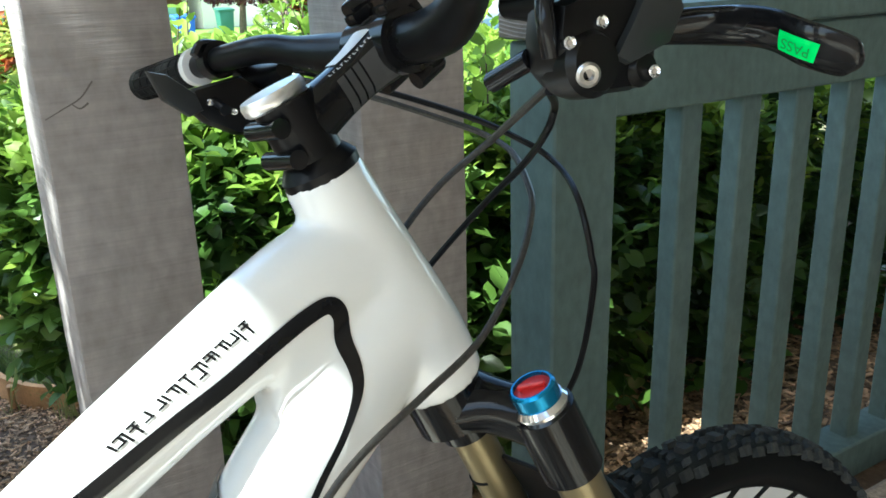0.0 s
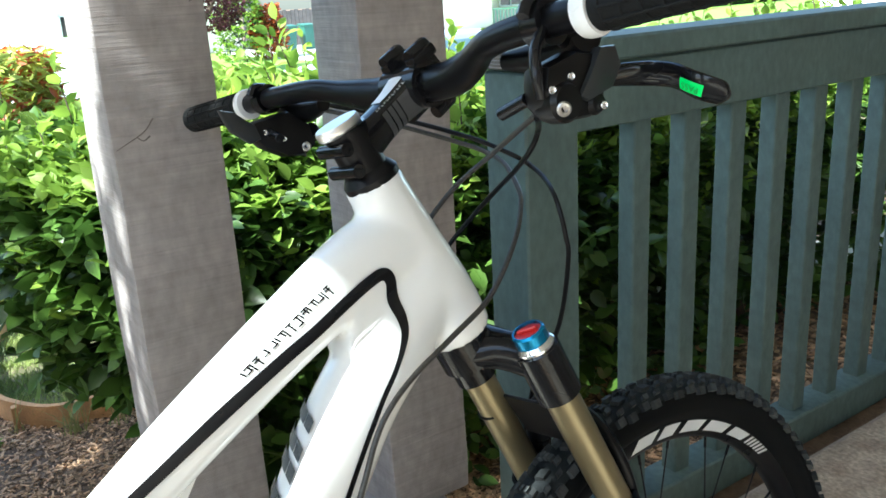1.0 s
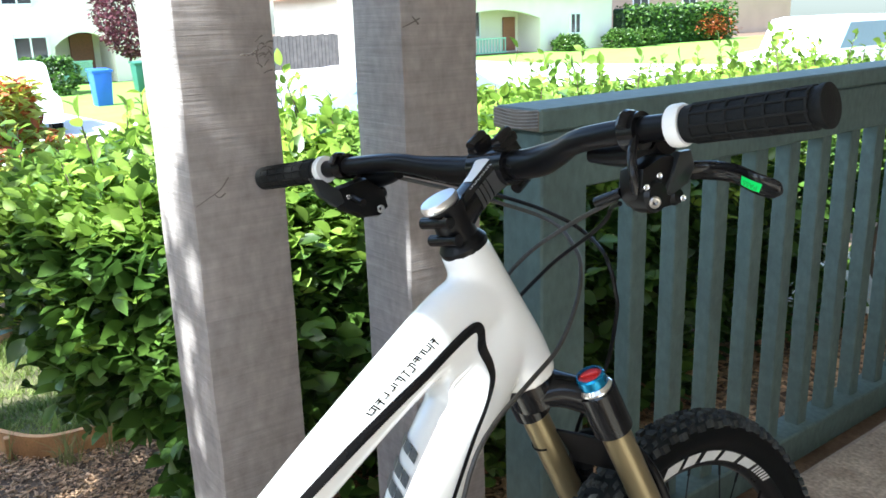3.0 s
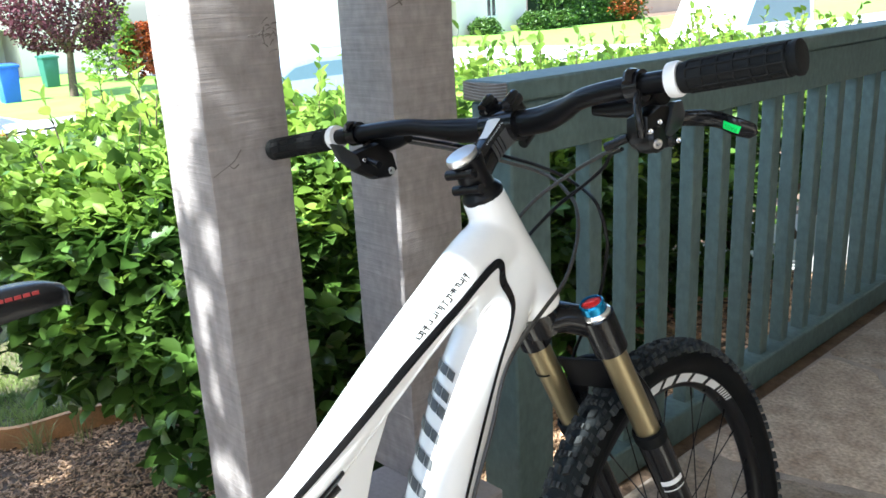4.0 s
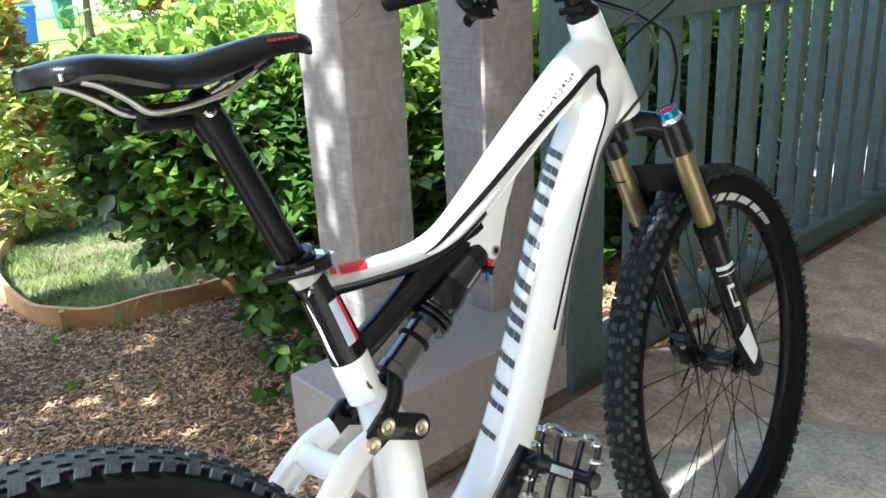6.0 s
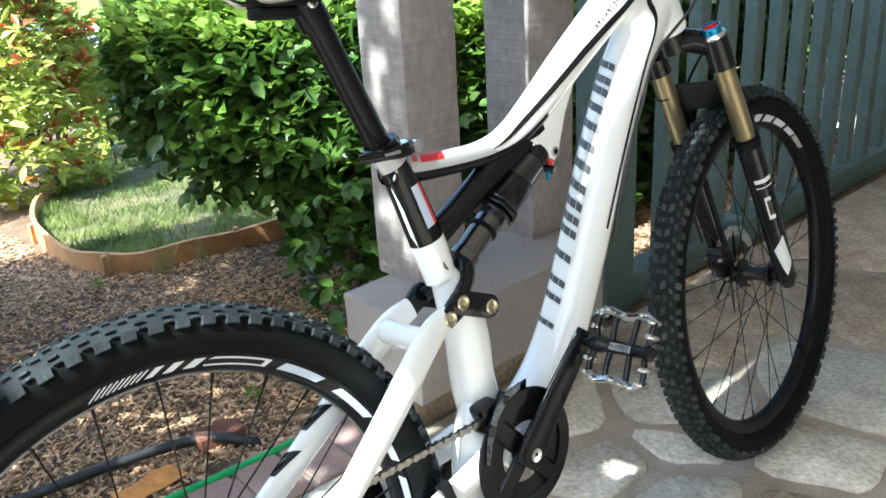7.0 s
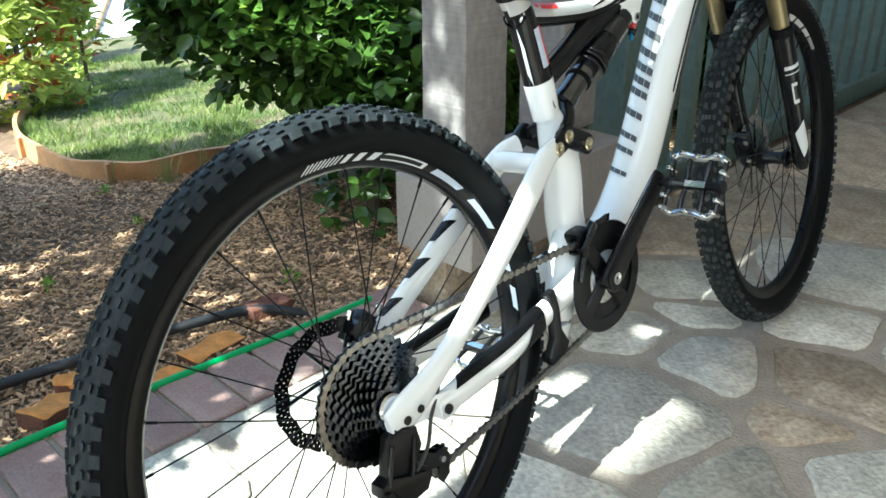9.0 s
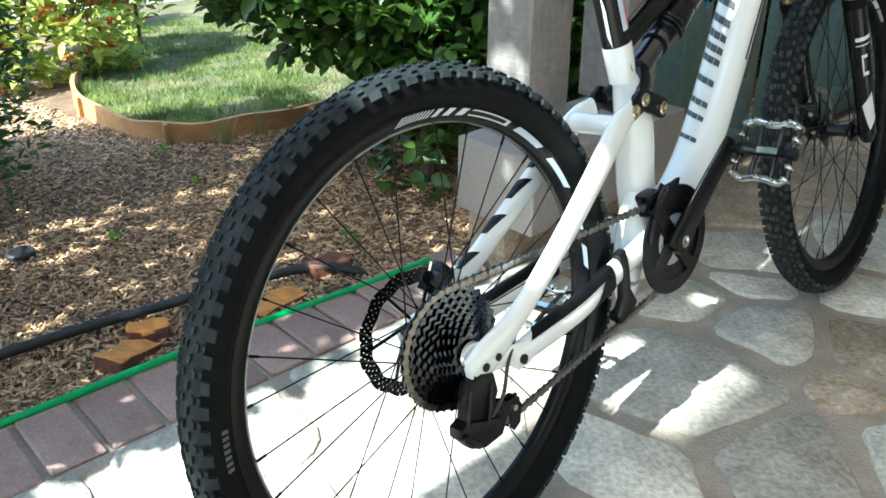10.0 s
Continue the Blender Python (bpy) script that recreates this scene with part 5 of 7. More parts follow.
    tagged(link("tread", me, M_TREAD_D if rear else M_TREAD, wheel), "grey-black dusty tread blocks", kind="stuff")
    # hub
    bm = bmesh.new()
    if rear:
        lathe(bm, [(0, -0.064), (0.010, -0.064), (0.012, -0.045), (0.029, -0.034), (0.031, -0.030), (0.018, -0.024), (0.014, 0.0), (0.017, 0.016), (0.028, 0.021), (0.028, 0.025), (0.016, 0.028), (0.016, 0.062), (0, 0.062)], axis, 28)
    else:
        lathe(bm, [(0, -0.050), (0.010, -0.050), (0.012, -0.036), (0.027, -0.030), (0.029, -0.026), (0.016, -0.020), (0.013, 0.0), (0.014, 0.022), (0.024, 0.030), (0.024, 0.034), (0.011, 0.038), (0.010, 0.052), (0, 0.052)], axis, 28)
    part("hub", bm, M_ANO, wheel, "black alloy hub", True)
    # spokes
    n = 28
    fl = (-0.032, 0.023) if rear else (-0.028, 0.032)
    rot = radians(6 if rear else 17)
    for i in range(n):
        side = i % 2
        rim_a = 2 * math.pi * i / n + rot
        sgn = 1 if (i // 2) % 2 else -1
        hub_a = rim_a + sgn * radians(72)
        hr = 0.026
        a = axis @ Vector((hr * math.cos(hub_a), hr * math.sin(hub_a), fl[side] + 0.002 * sgn))
        b = axis @ Vector((0.293 * math.cos(rim_a), 0.293 * math.sin(rim_a), 0.003 if side else -0.003))
        bm = bmesh.new()
        rod(bm, a, b, 0.00105, 6)
        rod(bm, b.lerp(a, 0.055), b, 0.0019, 6)
        part("spoke", bm, M_BLACK, wheel)
    # brake rotor on the left: wavy perforated ring on arms
    bm = bmesh.new()
    x0 = -0.052 if rear else -0.046
    ro = 0.090 if rear else 0.095
    nseg = 216
    for sgn in (-0.0009, 0.0009):
        grid = []
        for rr in (ro - 0.0205, ro - 0.0180, ro - 0.0150, ro - 0.0130, ro - 0.0100, ro - 0.0080, ro - 0.0050, ro - 0.0030, ro):
            row = []
            for i in range(nseg):
                a = 2 * math.pi * i / nseg
                q = rr + (0.0016 * math.sin(12 * a) if rr > ro - 0.002 or rr < ro - 0.019 else 0)
                row.append(bm.verts.new(axis @ Vector((q * math.cos(a), q * math.sin(a), x0 + sgn))))
            grid.append(row)
        for k in range(8):
            for i in range(nseg):
                if (k == 1 and i % 4 == 0) or (k == 3 and i % 4 == 2) or (k == 5 and i % 4 == 0) or (k == 7 and i % 8 == 2):
                    continue
                j = (i + 1) % nseg
                bm.faces.new((grid[k][i], grid[k][j], grid[k + 1][j], grid[k + 1][i]))
    rotor = part("brake_rotor", bm, M_STEEL if not rear else M_ANO, wheel, "perforated steel disc brake rotor")
    for i in range(6):
        a = 2 * math.pi * i / 6
        bm = bmesh.new()
        p = axis @ Vector((0.021 * math.cos(a), 0.021 * math.sin(a), x0))
        q = axis @ Vector(((ro - 0.012) * math.cos(a + 0.5), (ro - 0.012) * math.sin(a + 0.5), x0))
        rod(bm, p, q, 0.0026, 6)
        part("rotor_arm", bm, M_ANO, wheel)
    # pale slanted bars printed on the rim's flank
    def flank(a, r):
        return axis @ Vector((r * math.cos(radians(a)), r * math.sin(radians(a)), 0.0131 + (r - 0.301) * 0.09))

    def printed(nm, a0, a1, lean, mt, lab, r0=0.3005, r1=0.3095):
        bm = bmesh.new()
        n = max(1, int(abs(a1 - a0) / 1.5))
        rows = [(bm.verts.new(flank(a0 + (a1 - a0) * i / n, r0)), bm.verts.new(flank(a0 + (a1 - a0) * i / n + lean, r1))) for i in range(n + 1)]
        for p, q in zip(rows, rows[1:]):
            bm.faces.new((p[0], q[0], q[1], p[1]))
        part(nm, bm, mt, wheel, lab)

    if rear:
        for i in range(9):
            printed("rim_hatch", 177.5 + 1.15 * i, 178.0 + 1.15 * i, -2.6, M_PALE, "thin pale hatching on the rim")
        for a0, a1 in ((174.5, 176.2), (170.5, 172.6), (166, 168.4)):
            printed("rim_print", a0, a1, -2.6, M_PALE, "pale slanted print on the rim")
        printed("rim_print", 150, 163, -1.5, M_PALE, "pale outlined print on the rim", 0.3075, 0.3095)
        printed("rim_print", 151, 164, 0.0, M_PALE, "pale outlined print on the rim", 0.3005, 0.3022)
        printed("rim_print", 150, 151.2, -1.5, M_PALE, "pale outlined print on the rim")
        for a0, a1 in ((136, 147), (119, 131), (104, 114), (92, 99)):
            printed("rim_print", a0, a1, -2.0, M_ICE, "ice-blue print panel on the rim")
    else:
        for a0, a1 in ((156, 163), (148.5, 154), (139, 146), (129, 137), (120.5, 127)):
            printed("rim_print", a0, a1, -3.0, M_PALE, "pale slanted print on the rim", 0.2990, 0.3122)
        for i in range(6):
            printed("rim_hatch", 111 + 1.4 * i, 111.8 + 1.4 * i, -2.6, M_PALE, "thin pale hatching on the rim", 0.2990, 0.3122)
    # sidewall writing as plain bars
    if rear:
        for i in range(7):
            bm = bmesh.new()
            a = 263 + 1.35 * i
            vs = [bm.verts.new(axis @ Vector((r * math.cos(radians(b)), r * math.sin(radians(b)), x))) for r, x, b in ((0.326, 0.0262, a), (0.326, 0.0262, a + 0.8), (0.3345, 0.0280, a + 0.8), (0.3345, 0.0280, a))]
            bm.faces.new(vs)
            part("sidewall_mark", bm, M_HALF, wheel, "grey sidewall lettering as bars")
    return wheel


def build_frame(bike):
    # head tube
    head = Sweep([(0, 0.9325, 0.672, 0.0265, 0.0265), (0, 0.941, 0.652, 0.027, 0.028), (0, 0.962, 0.602, 0.027, 0.033), (0, 0.985, 0.55, 0.031, 0.036), (0, 1.0, 0.511, 0.034, 0.034)], k=4)
    # top tube
    top = Sweep([(0, 0.965, 0.612, 0.026, 0.036), (0, 0.915, 0.602, 0.029, 0.036), (0, 0.83, 0.559, 0.027, 0.030), (0, 0.735, 0.503, 0.025, 0.027), (0, 0.655, 0.453, 0.023, 0.024),
                 (0, 0.60, 0.425, 0.021, 0.020), (0, 0.55, 0.414, 0.019, 0.017), (0, 0.49, 0.414, 0.018, 0.016), (0, 0.42, 0.42, 0.018, 0.017), (0, 0.375, 0.428, 0.018, 0.018)], k=6, power=2.4)
    down = Sweep([(0, 0.975, 0.575, 0.030, 0.040), (0, 0.937, 0.535, 0.033, 0.040), (0, 0.873, 0.472, 0.036, 0.038), (0, 0.80, 0.362, 0.037, 0.037), (0, 0.728, 0.235, 0.037, 0.037),
                  (0, 0.665, 0.132, 0.037, 0.037), (0, 0.605, 0.062, 0.038, 0.036), (0, 0.54, 0.018, 0.040, 0.034), (0, 0.487, 0.002, 0.042, 0.032)], k=6, power=2.3)
    # head tube, top tube and down tube are moulded in one piece, with a web between them
    bm = bmesh.new()
    head.build(bm, 28)
    top.build(bm, 28)
    down.build(bm, 28)
    plate(bm, [(0.955, 0.62), (0.955, 0.50), (0.905, 0.480), (0.885, 0.500), (0.872, 0.532), (0.885, 0.565)], 0.046)
    tt = part("front_frame", bm, M_WHITE, bike, "white gloss moulded front frame with black stripes", True, 50)
    re = tt.modifiers.new("blend", "REMESH")
    re.mode, re.voxel_size, re.use_smooth_shade = "VOXEL", 0.0032, True
    sm = tt.modifiers.new("soften", "SMOOTH")
    sm.factor, sm.iterations = 0.5, 14
    # black line under the top tube, round the junction and down the down tube
    bm = bmesh.new()
    top.patch(bm, [(0.45, -16), (0.66, -5), (0.66, -75), (0.45, -36)], 18, 5)
    top.patch(bm, [(0.66, -5), (1.0, -8), (1.0, -88), (0.66, -75)], 20, 5)
    part("black_stripe", bm, M_CARBON, tt, "gloss black stripe along the tube")
    bm = bmesh.new()
    top.patch(bm, [(0.60, -105), (1.0, -92), (1.0, -180), (0.60, -180)], 20, 4)
    top.patch(bm, [(0.60, -60), (1.0, -70), (1.0, -120), (0.60, -120)], 20, 4, 0.0006)
    part("black_underside", bm, M_CARBON, tt)
    # one black line follows the top tube, turns at the junction and runs down the down tube
    line = [(0.545, 0.417), (0.565, 0.422), (0.590, 0.432), (0.638, 0.456), (0.693, 0.485), (0.753, 0.517), (0.81, 0.545), (0.845, 0.561), (0.875, 0.577), (0.900, 0.589), (0.914, 0.592), (0.921, 0.583), (0.9215, 0.567), (0.924, 0.550),
            (0.922, 0.534), (0.908, 0.510), (0.886, 0.483), (0.852, 0.434), (0.80, 0.352), (0.74, 0.250)]
    c = [Vector((0.06, q[0], q[1])) for q in curve_points(line, 8)]
    bm = bmesh.new()
    rows = []
    for i, q in enumerate(c):
        t = (c[min(i + 1, len(c) - 1)] - c[max(i - 1, 0)]).normalized()
        n = t.cross(Vector((1, 0, 0)))
        w = 0.0008 + 0.0048 * min(1.0, i / 40) if i < 96 else 0.0056 - 0.0030 * min(1.0, (i - 96) / 22)
        rows.append([bm.verts.new(q + n * (w * e)) for e in (-1, -0.5, 0, 0.5, 1)])
    for p, q in zip(rows, rows[1:]):
        for k in range(4):
            bm.faces.new((p[k], p[k + 1], q[k + 1], q[k]))
    ln = part("black_stripe", bm, M_CARBON, tt, "gloss black stripe turning at the junction", True)
    wrap = ln.modifiers.new("lay_on", "SHRINKWRAP")
    wrap.target, wrap.wrap_method, wrap.use_project_x, wrap.use_negative_direction, wrap.use_positive_direction, wrap.offset = tt, "PROJECT", True, True, False, 0.0011
    # model name: row of thin dark strokes
    bm = bmesh.new()
    g = random.Random(3)
    for i in range(11):
        s, w = 0.174 + 0.0093 * i, 0.0064
        lo, hi = (15, 27) if i not in (0, 4, 5, 9) else (10, 27)
        for k, q in enumerate((0, w)):
            if g.random() < 0.8 or k == 0:
                top.patch(bm, [(s + q, lo), (s + q + 0.0017, lo), (s + q + 0.0037, hi), (s + q + 0.002, hi)], 1, 3, 0.0026)
        for a in ((lo, lo + 2.4) if i % 3 else (19.6, 22), (hi - 2.4, hi)):
            if g.random() < 0.75:
                top.patch(bm, [(s, a[0]), (s + w, a[0]), (s + w, a[1]), (s, a[1])], 2, 1, 0.0026)
    lt = part("lettering", bm, M_CARBON, tt, "dark stroke lettering")
    wrap = lt.modifiers.new("lay_on", "SHRINKWRAP")
    wrap.target, wrap.wrap_method, wrap.wrap_mode, wrap.offset = tt, "NEAREST_SURFACEPOINT", "ABOVE_SURFACE", 0.0006
    # red and silver marks near the seat
    bm = bmesh.new()
    top.patch(bm, [(0.83, 24), (0.895, 24), (0.885, 88), (0.82, 88)], 6, 5)
    part("red_mark", bm, M_RED, tt, "red and white warning decal")
    bm = bmesh.new()
    top.patch(bm, [(0.905, 30), (0.925, 30), (0.915, 80), (0.895, 80)], 3, 4)
    part("red_mark", bm, M_RED, tt, "red and white warning decal")
    bm = bmesh.new()
    top.patch(bm, [(0.66, -5), (1.0, -6), (1.0, 186), (0.86, 186)], 16, 14, 0.0004)
    part("grey_fade", bm, M_SILVER_P, tt, "silver-grey paint towards the seat cluster")
    # down tube
    for s in (0.259, 0.282, 0.299, 0.324, 0.350, 0.378, 0.404, 0.431, 0.454, 0.474, 0.493, 0.529, 0.570, 0.599, 0.650):
        bm = bmesh.new()
        # three dashes with hairline gaps, as the print is screened
        for a0, a1 in ((72, 87), (88.2, 104), (105.2, 126)):
            f0, f1 = (a0 - 72) / 54, (a1 - 72) / 54
            down.patch(bm, [(s + 0.007 - 0.018 * f0, a0), (s + 0.018 - 0.018 * f0, a0), (s + 0.018 - 0.018 * f1, a1), (s + 0.007 - 0.018 * f1, a1)], 3, 3, 0.0018)
        part("dotted_bar", bm, M_HALF, tt, "slanted bar of dark dotted print")
    # seat tube: silver and black above, white below
    st = Sweep([(0, 0.372, 0.462, 0.021, 0.021), (0, 0.392, 0.42, 0.021, 0.021), (0, 0.418, 0.33, 0.021, 0.024), (0, 0.432, 0.27, 0.019, 0.022)], k=6)
    bm = bmesh.new()
    st.build(bm, 24)
    s1 = part("seat_tube", bm, M_CARBON, bike, "gloss black upper seat tube", True, 50)
    bm = bmesh.new()
    st.patch(bm, [(0.0, -90), (0.26, -90), (0.18, 270), (0.0, 270)], 6, 28, 0.0009)
    part("seat_tube_top", bm, M_SILVER_P, s1, "silver-grey painted seat tube top")
    bm = bmesh.new()
    st.patch(bm, [(0.68, -90), (1.0, -90), (1.0, 270), (0.68, 270)], 6, 28, 0.0009)
    part("seat_tube_base", bm, M_WHITE, s1, "white painted lower end")
    bm = bmesh.new()
    st.patch(bm, [(0.40, -14), (0.60, -14), (0.60, 16), (0.40, 16)], 6, 4)
    part("label_plate", bm, M_ICE, s1, "pale blue and red label")
    bm = bmesh.new()
    st.patch(bm, [(0.40, 16), (0.60, 16), (0.60, 30), (0.40, 30)], 6, 3)
    part("label_plate", bm, M_RED, s1, "red edge of the label")
    bm = bmesh.new()
    st.patch(bm, [(0.36, -78), (0.48, -66), (0.68, -64), (0.60, -78)], 6, 3)
    part("flame_mark", bm, M_WHITE, s1, "white curved mark")
    bm = bmesh.new()
    lathe(bm, [(0, 0.0), (0.0085, 0.0)], frame_of((1, 0.35, 0.15), (0.0195, 0.430, 0.292)), 16)
    part("round_badge", bm, M_HALF, s1, "dark round badge")
    low = Sweep([(0, 0.432, 0.285, 0.016, 0.016), (0, 0.450, 0.235, 0.027, 0.028), (0, 0.460, 0.18, 0.029, 0.032), (0, 0.458, 0.11, 0.030, 0.033), (0, 0.467, 0.05, 0.031, 0.033), (0, 0.487, 0.0, 0.036, 0.032)], k=5)
    bm = bmesh.new()
    low.build(bm, 24)
    part("lower_seat_tube", bm, M_WHITE, bike, "white gloss lower seat tube", True, 50)
    br = Sweep([(0.010, 0.446, 0.085, 0.018, 0.022), (0.012, 0.430, 0.045, 0.022, 0.028), (0.013, 0.416, -0.005, 0.022, 0.028), (0.013, 0.407, -0.05, 0.020, 0.025), (0.013, 0.404, -0.085, 0.014, 0.018)], k=5)
    bm = bmesh.new()
    br.build(bm, 20)
    part("chainstay_bridge", bm, M_WHITE, bike, "white bridge behind the chainring", True, 50)
    # brace between seat tube and top tube
    br = Sweep([(0, 0.425, 0.325, 0.014, 0.020), (0, 0.465, 0.342, 0.014, 0.018), (0, 0.54, 0.380, 0.014, 0.019), (0, 0.60, 0.408, 0.015, 0.026), (0, 0.65, 0.432, 0.016, 0.026)], k=5, power=2.6)
    bm = bmesh.new()
    br.build(bm, 18)
    part("seat_brace", bm, M_CARBON, bike, "gloss black brace under the top tube", True, 50)
    bm = bmesh.new()
    plate(bm, [(0.745, 0.492), (0.66, 0.44), (0.60, 0.412), (0.625, 0.404), (0.655, 0.378), (0.668, 0.372), (0.681, 0.379), (0.684, 0.392), (0.705, 0.435)], 0.03, None, 0.006)
    gs = part("shock_mount", bm, M_WHITE, bike, "white gusset holding the shock's upper bolt", True, 30)
    bm = bmesh.new()
    rod(bm, (0.0152, 0.668, 0.386), (0.0185, 0.668, 0.386), 0.0072, 20)
    part("bolt", bm, M_STEEL, gs)
    bm = bmesh.new()
    rod(bm, (0.0185, 0.668, 0.386), (0.0192, 0.668, 0.386), 0.004, 6)
    part("socket", bm, M_SIDEWALL, gs)
    # bottom bracket shell
    bm = bmesh.new()
    rod(bm, (-0.046, BB_Y, 0), (0.046, BB_Y, 0), 0.030, 28)
    part("bottom_bracket", bm, M_WHITE, bike, "", True)
    # rear triangle
    for s in (1, -1):
        ss = Sweep([(s * 0.036, 0.402, 0.232, 0.008, 0.016), (s * 0.042, 0.36, 0.215, 0.010, 0.020), (s * 0.052, 0.28, 0.155, 0.010, 0.020), (s * 0.061, 0.18, 0.082, 0.009, 0.018),
                    (s * 0.066, 0.09, 0.022, 0.008, 0.018), (s * 0.068, 0.02, -0.012, 0.007, 0.026), (s * 0.068, -0.012, -0.02, 0.006, 0.018)], k=5, power=2.6)
        bm = bmesh.new()
        ss.build(bm, 18)
        sp = part("seat_stay", bm, M_WHITE, bike, "white gloss seat stay", True, 50)
        if s < 0:
            for q in (0.28, 0.36, 0.45, 0.55):
                bm = bmesh.new()
                ss.patch(bm, [(q, 20), (q + 0.06, 60), (q + 0.07, 150), (q + 0.02, 110)], 4, 5)
                part("black_flash", bm, M_CARBON, sp, "slanted black flash")
        cs = Sweep([(s * 0.066, 0.075, -0.036, 0.007, 0.018), (s * 0.064, 0.13, -0.030, 0.010, 0.020), (s * 0.062, 0.22, -0.020, 0.010, 0.021), (s * 0.055, 0.30, -0.005, 0.010, 0.021),
                    (s * 0.046, 0.38, 0.006, 0.010, 0.02), (s * 0.040, 0.445, 0.014, 0.010, 0.024)], k=5, power=2.6)
        bm = bmesh.new()
        cs.build(bm, 18)
        cp = part("chain_stay", bm, M_WHITE, bike, "white gloss chain stay", True, 50)
        bm = bmesh.new()
        cs.patch(bm, [(0.12, 30), (0.62, 20), (0.62, 150), (0.20, 150)], 16, 6, 0.0016)
        cs.patch(bm, [(0.44, -60), (0.62, -60), (0.62, 20), (0.56, 26)], 8, 4, 0.0016)
        part("chain_guard", bm, M_BLACK, cp, "matt black chain stay protector")
        bm = bmesh.new()
        plate(bm, [(0.012, -0.034), (0.030, -0.008), (0.075, -0.014), (0.125, -0.020), (0.135, -0.036), (0.100, -0.054), (0.080, -0.056), (0.060, -0.040)], 0.010, Matrix.Translation((s * 0.0665, 0, 0)), 0.002)
        part("dropout", bm, M_WHITE, cp, "white dropout plate", True, 30)
        for yy, zz, rr in ((0.014, -0.021, 0.006), (0.038, -0.016, 0.0055), (0.086, -0.040, 0.007)):
            bm = bmesh.new()
            rod(bm, (s * 0.0735, yy, zz), (s * 0.0765, yy, zz), rr, 18)
            rod(bm, (s * 0.0765, yy, zz), (s * 0.0768, yy, zz), rr * 0.5, 6)
            part("pivot_bolt", bm, M_ANO, cp, "black dropout bolt")
        # rocker link
        bm = bmesh.new()
        mx = Matrix.Translation((s * 0.040, 0, 0))
        plate(bm, capsule_outline((0.399, 0.230), (0.424, 0.243), 0.014, 0.017), 0.008, mx, 0.002)
        plate(bm, capsule_outline((0.424, 0.243), (0.472, 0.221), 0.0165, 0.0165), 0.008, Matrix.Translation((s * 0.0405, 0, 0)), 0.002)
        rk = part("rocker_link", bm, M_CARBON, bike, "gloss black rocker link with bronze bolts", True, 35)
        for yy, zz in ((0.399, 0.230), (0.424, 0.243), (0.472, 0.221)):
            bm = bmesh.new()
            lathe(bm, [(0.0105, 0), (0.0105, 0.002), (0.008, 0.0034), (0.0045, 0.0026), (0.0045, 0.001), (0, 0.001)], frame_of((s, 0, 0), (s * 0.045, yy, zz)), 20)
            part("pivot_bolt", bm, M_BOLT, rk, "", True)
    bm = bmesh.new()
    tube(bm, [(-0.042, 0.362, 0.215), (-0.02, 0.352, 0.218), (0.02, 0.352, 0.218), (0.042, 0.362, 0.215)], 0.016, 12, 4)
    part("stay_bridge", bm, M_WHITE, bike, "white bridge between the seat stays", True)
    # rear shock
    a, b = Vector((0, 0.645, 0.389)), Vector((0, 0.44, 0.260))
    d = (b - a).normalized()
    fr = frame_of(d, a)
    bm = bmesh.new()
    lathe(bm, [(0, -0.004), (0.020, -0.004), (0.0245, 0.004), (0.0245, 0.062), (0.0265, 0.066), (0.0265, 0.102), (0.023, 0.108), (0, 0.108)], fr, 28)
    sh = part("rear_shock", bm, M_CARBON, bike, "black air shock with a dark polished shaft", True)
    for h, r in ((0.104, 0.030), (0.113, 0.031), (0.122, 0.029)):
        bm = bmesh.new()
        lathe(bm, [(0.018, h - 0.003), (r - 0.001, h - 0.003), (r, h - 0.0015), (r, h + 0.0015), (r - 0.001, h + 0.003), (0.018, h + 0.003)], fr, 28)
        part("shock_ring", bm, M_ANO, sh, "", True)
    bm = bmesh.new()
    lathe(bm, [(0.0185, 0.10), (0.0185, 0.19), (0.0205, 0.192), (0.0205, 0.204), (0, 0.206)], fr, 24)
    part("shock_shaft", bm, mat("shaft_grey", (0.13, 0.13, 0.135), 0.16, metal=0.9), sh, "dark polished shock shaft", True)
    bm = bmesh.new()
    lathe(bm, [(0.019, 0.145), (0.0215, 0.146), (0.0215, 0.151), (0.019, 0.152)], fr, 24)
    part("o_ring", bm, M_SIDEWALL, sh)
    bm = bmesh.new()
    lathe(bm, [(0.0247, 0.020), (0.0247, 0.058)], fr, 28)
    part("shock_label", bm, mat("shock_print", (0.012, 0.012, 0.013), 0.35, var=0.5, scale=900), sh, "dark grey printed label")
    for i in range(9):
        bm = bmesh.new()
        a0, h = radians(-18), 0.024 + 0.0035 * i
        vs = [bm.verts.new(fr @ Vector((0.0249 * math.cos(w), 0.0249 * math.sin(w), q))) for w, q in ((a0, h), (a0 + 0.16, h), (a0 + 0.16, h + 0.002), (a0, h + 0.002))]
        bm.faces.new(vs)
        part("label_stroke", bm, M_PALE, sh, "small white label stroke")
    bm = bmesh.new()
    rod(bm, (0.012, 0.652, 0.378), (0.022, 0.655, 0.372), 0.0045, 12)
    part("knob", bm, M_RED, sh, "small red damper dial")
    bm = bmesh.new()
    rod(bm, (0.010, 0.648, 0.366), (0.024, 0.654, 0.362), 0.006, 12)
    part("knob", bm, M_BLACK, sh, "black damper knob")
    bm = bmesh.new()
    rod(bm, (0.018, 0.648, 0.362), (0.021, 0.641, 0.352), 0.003, 10)
    part("knob", bm, M_BLUE, sh, "blue damper lever")
    bm = bmesh.new()
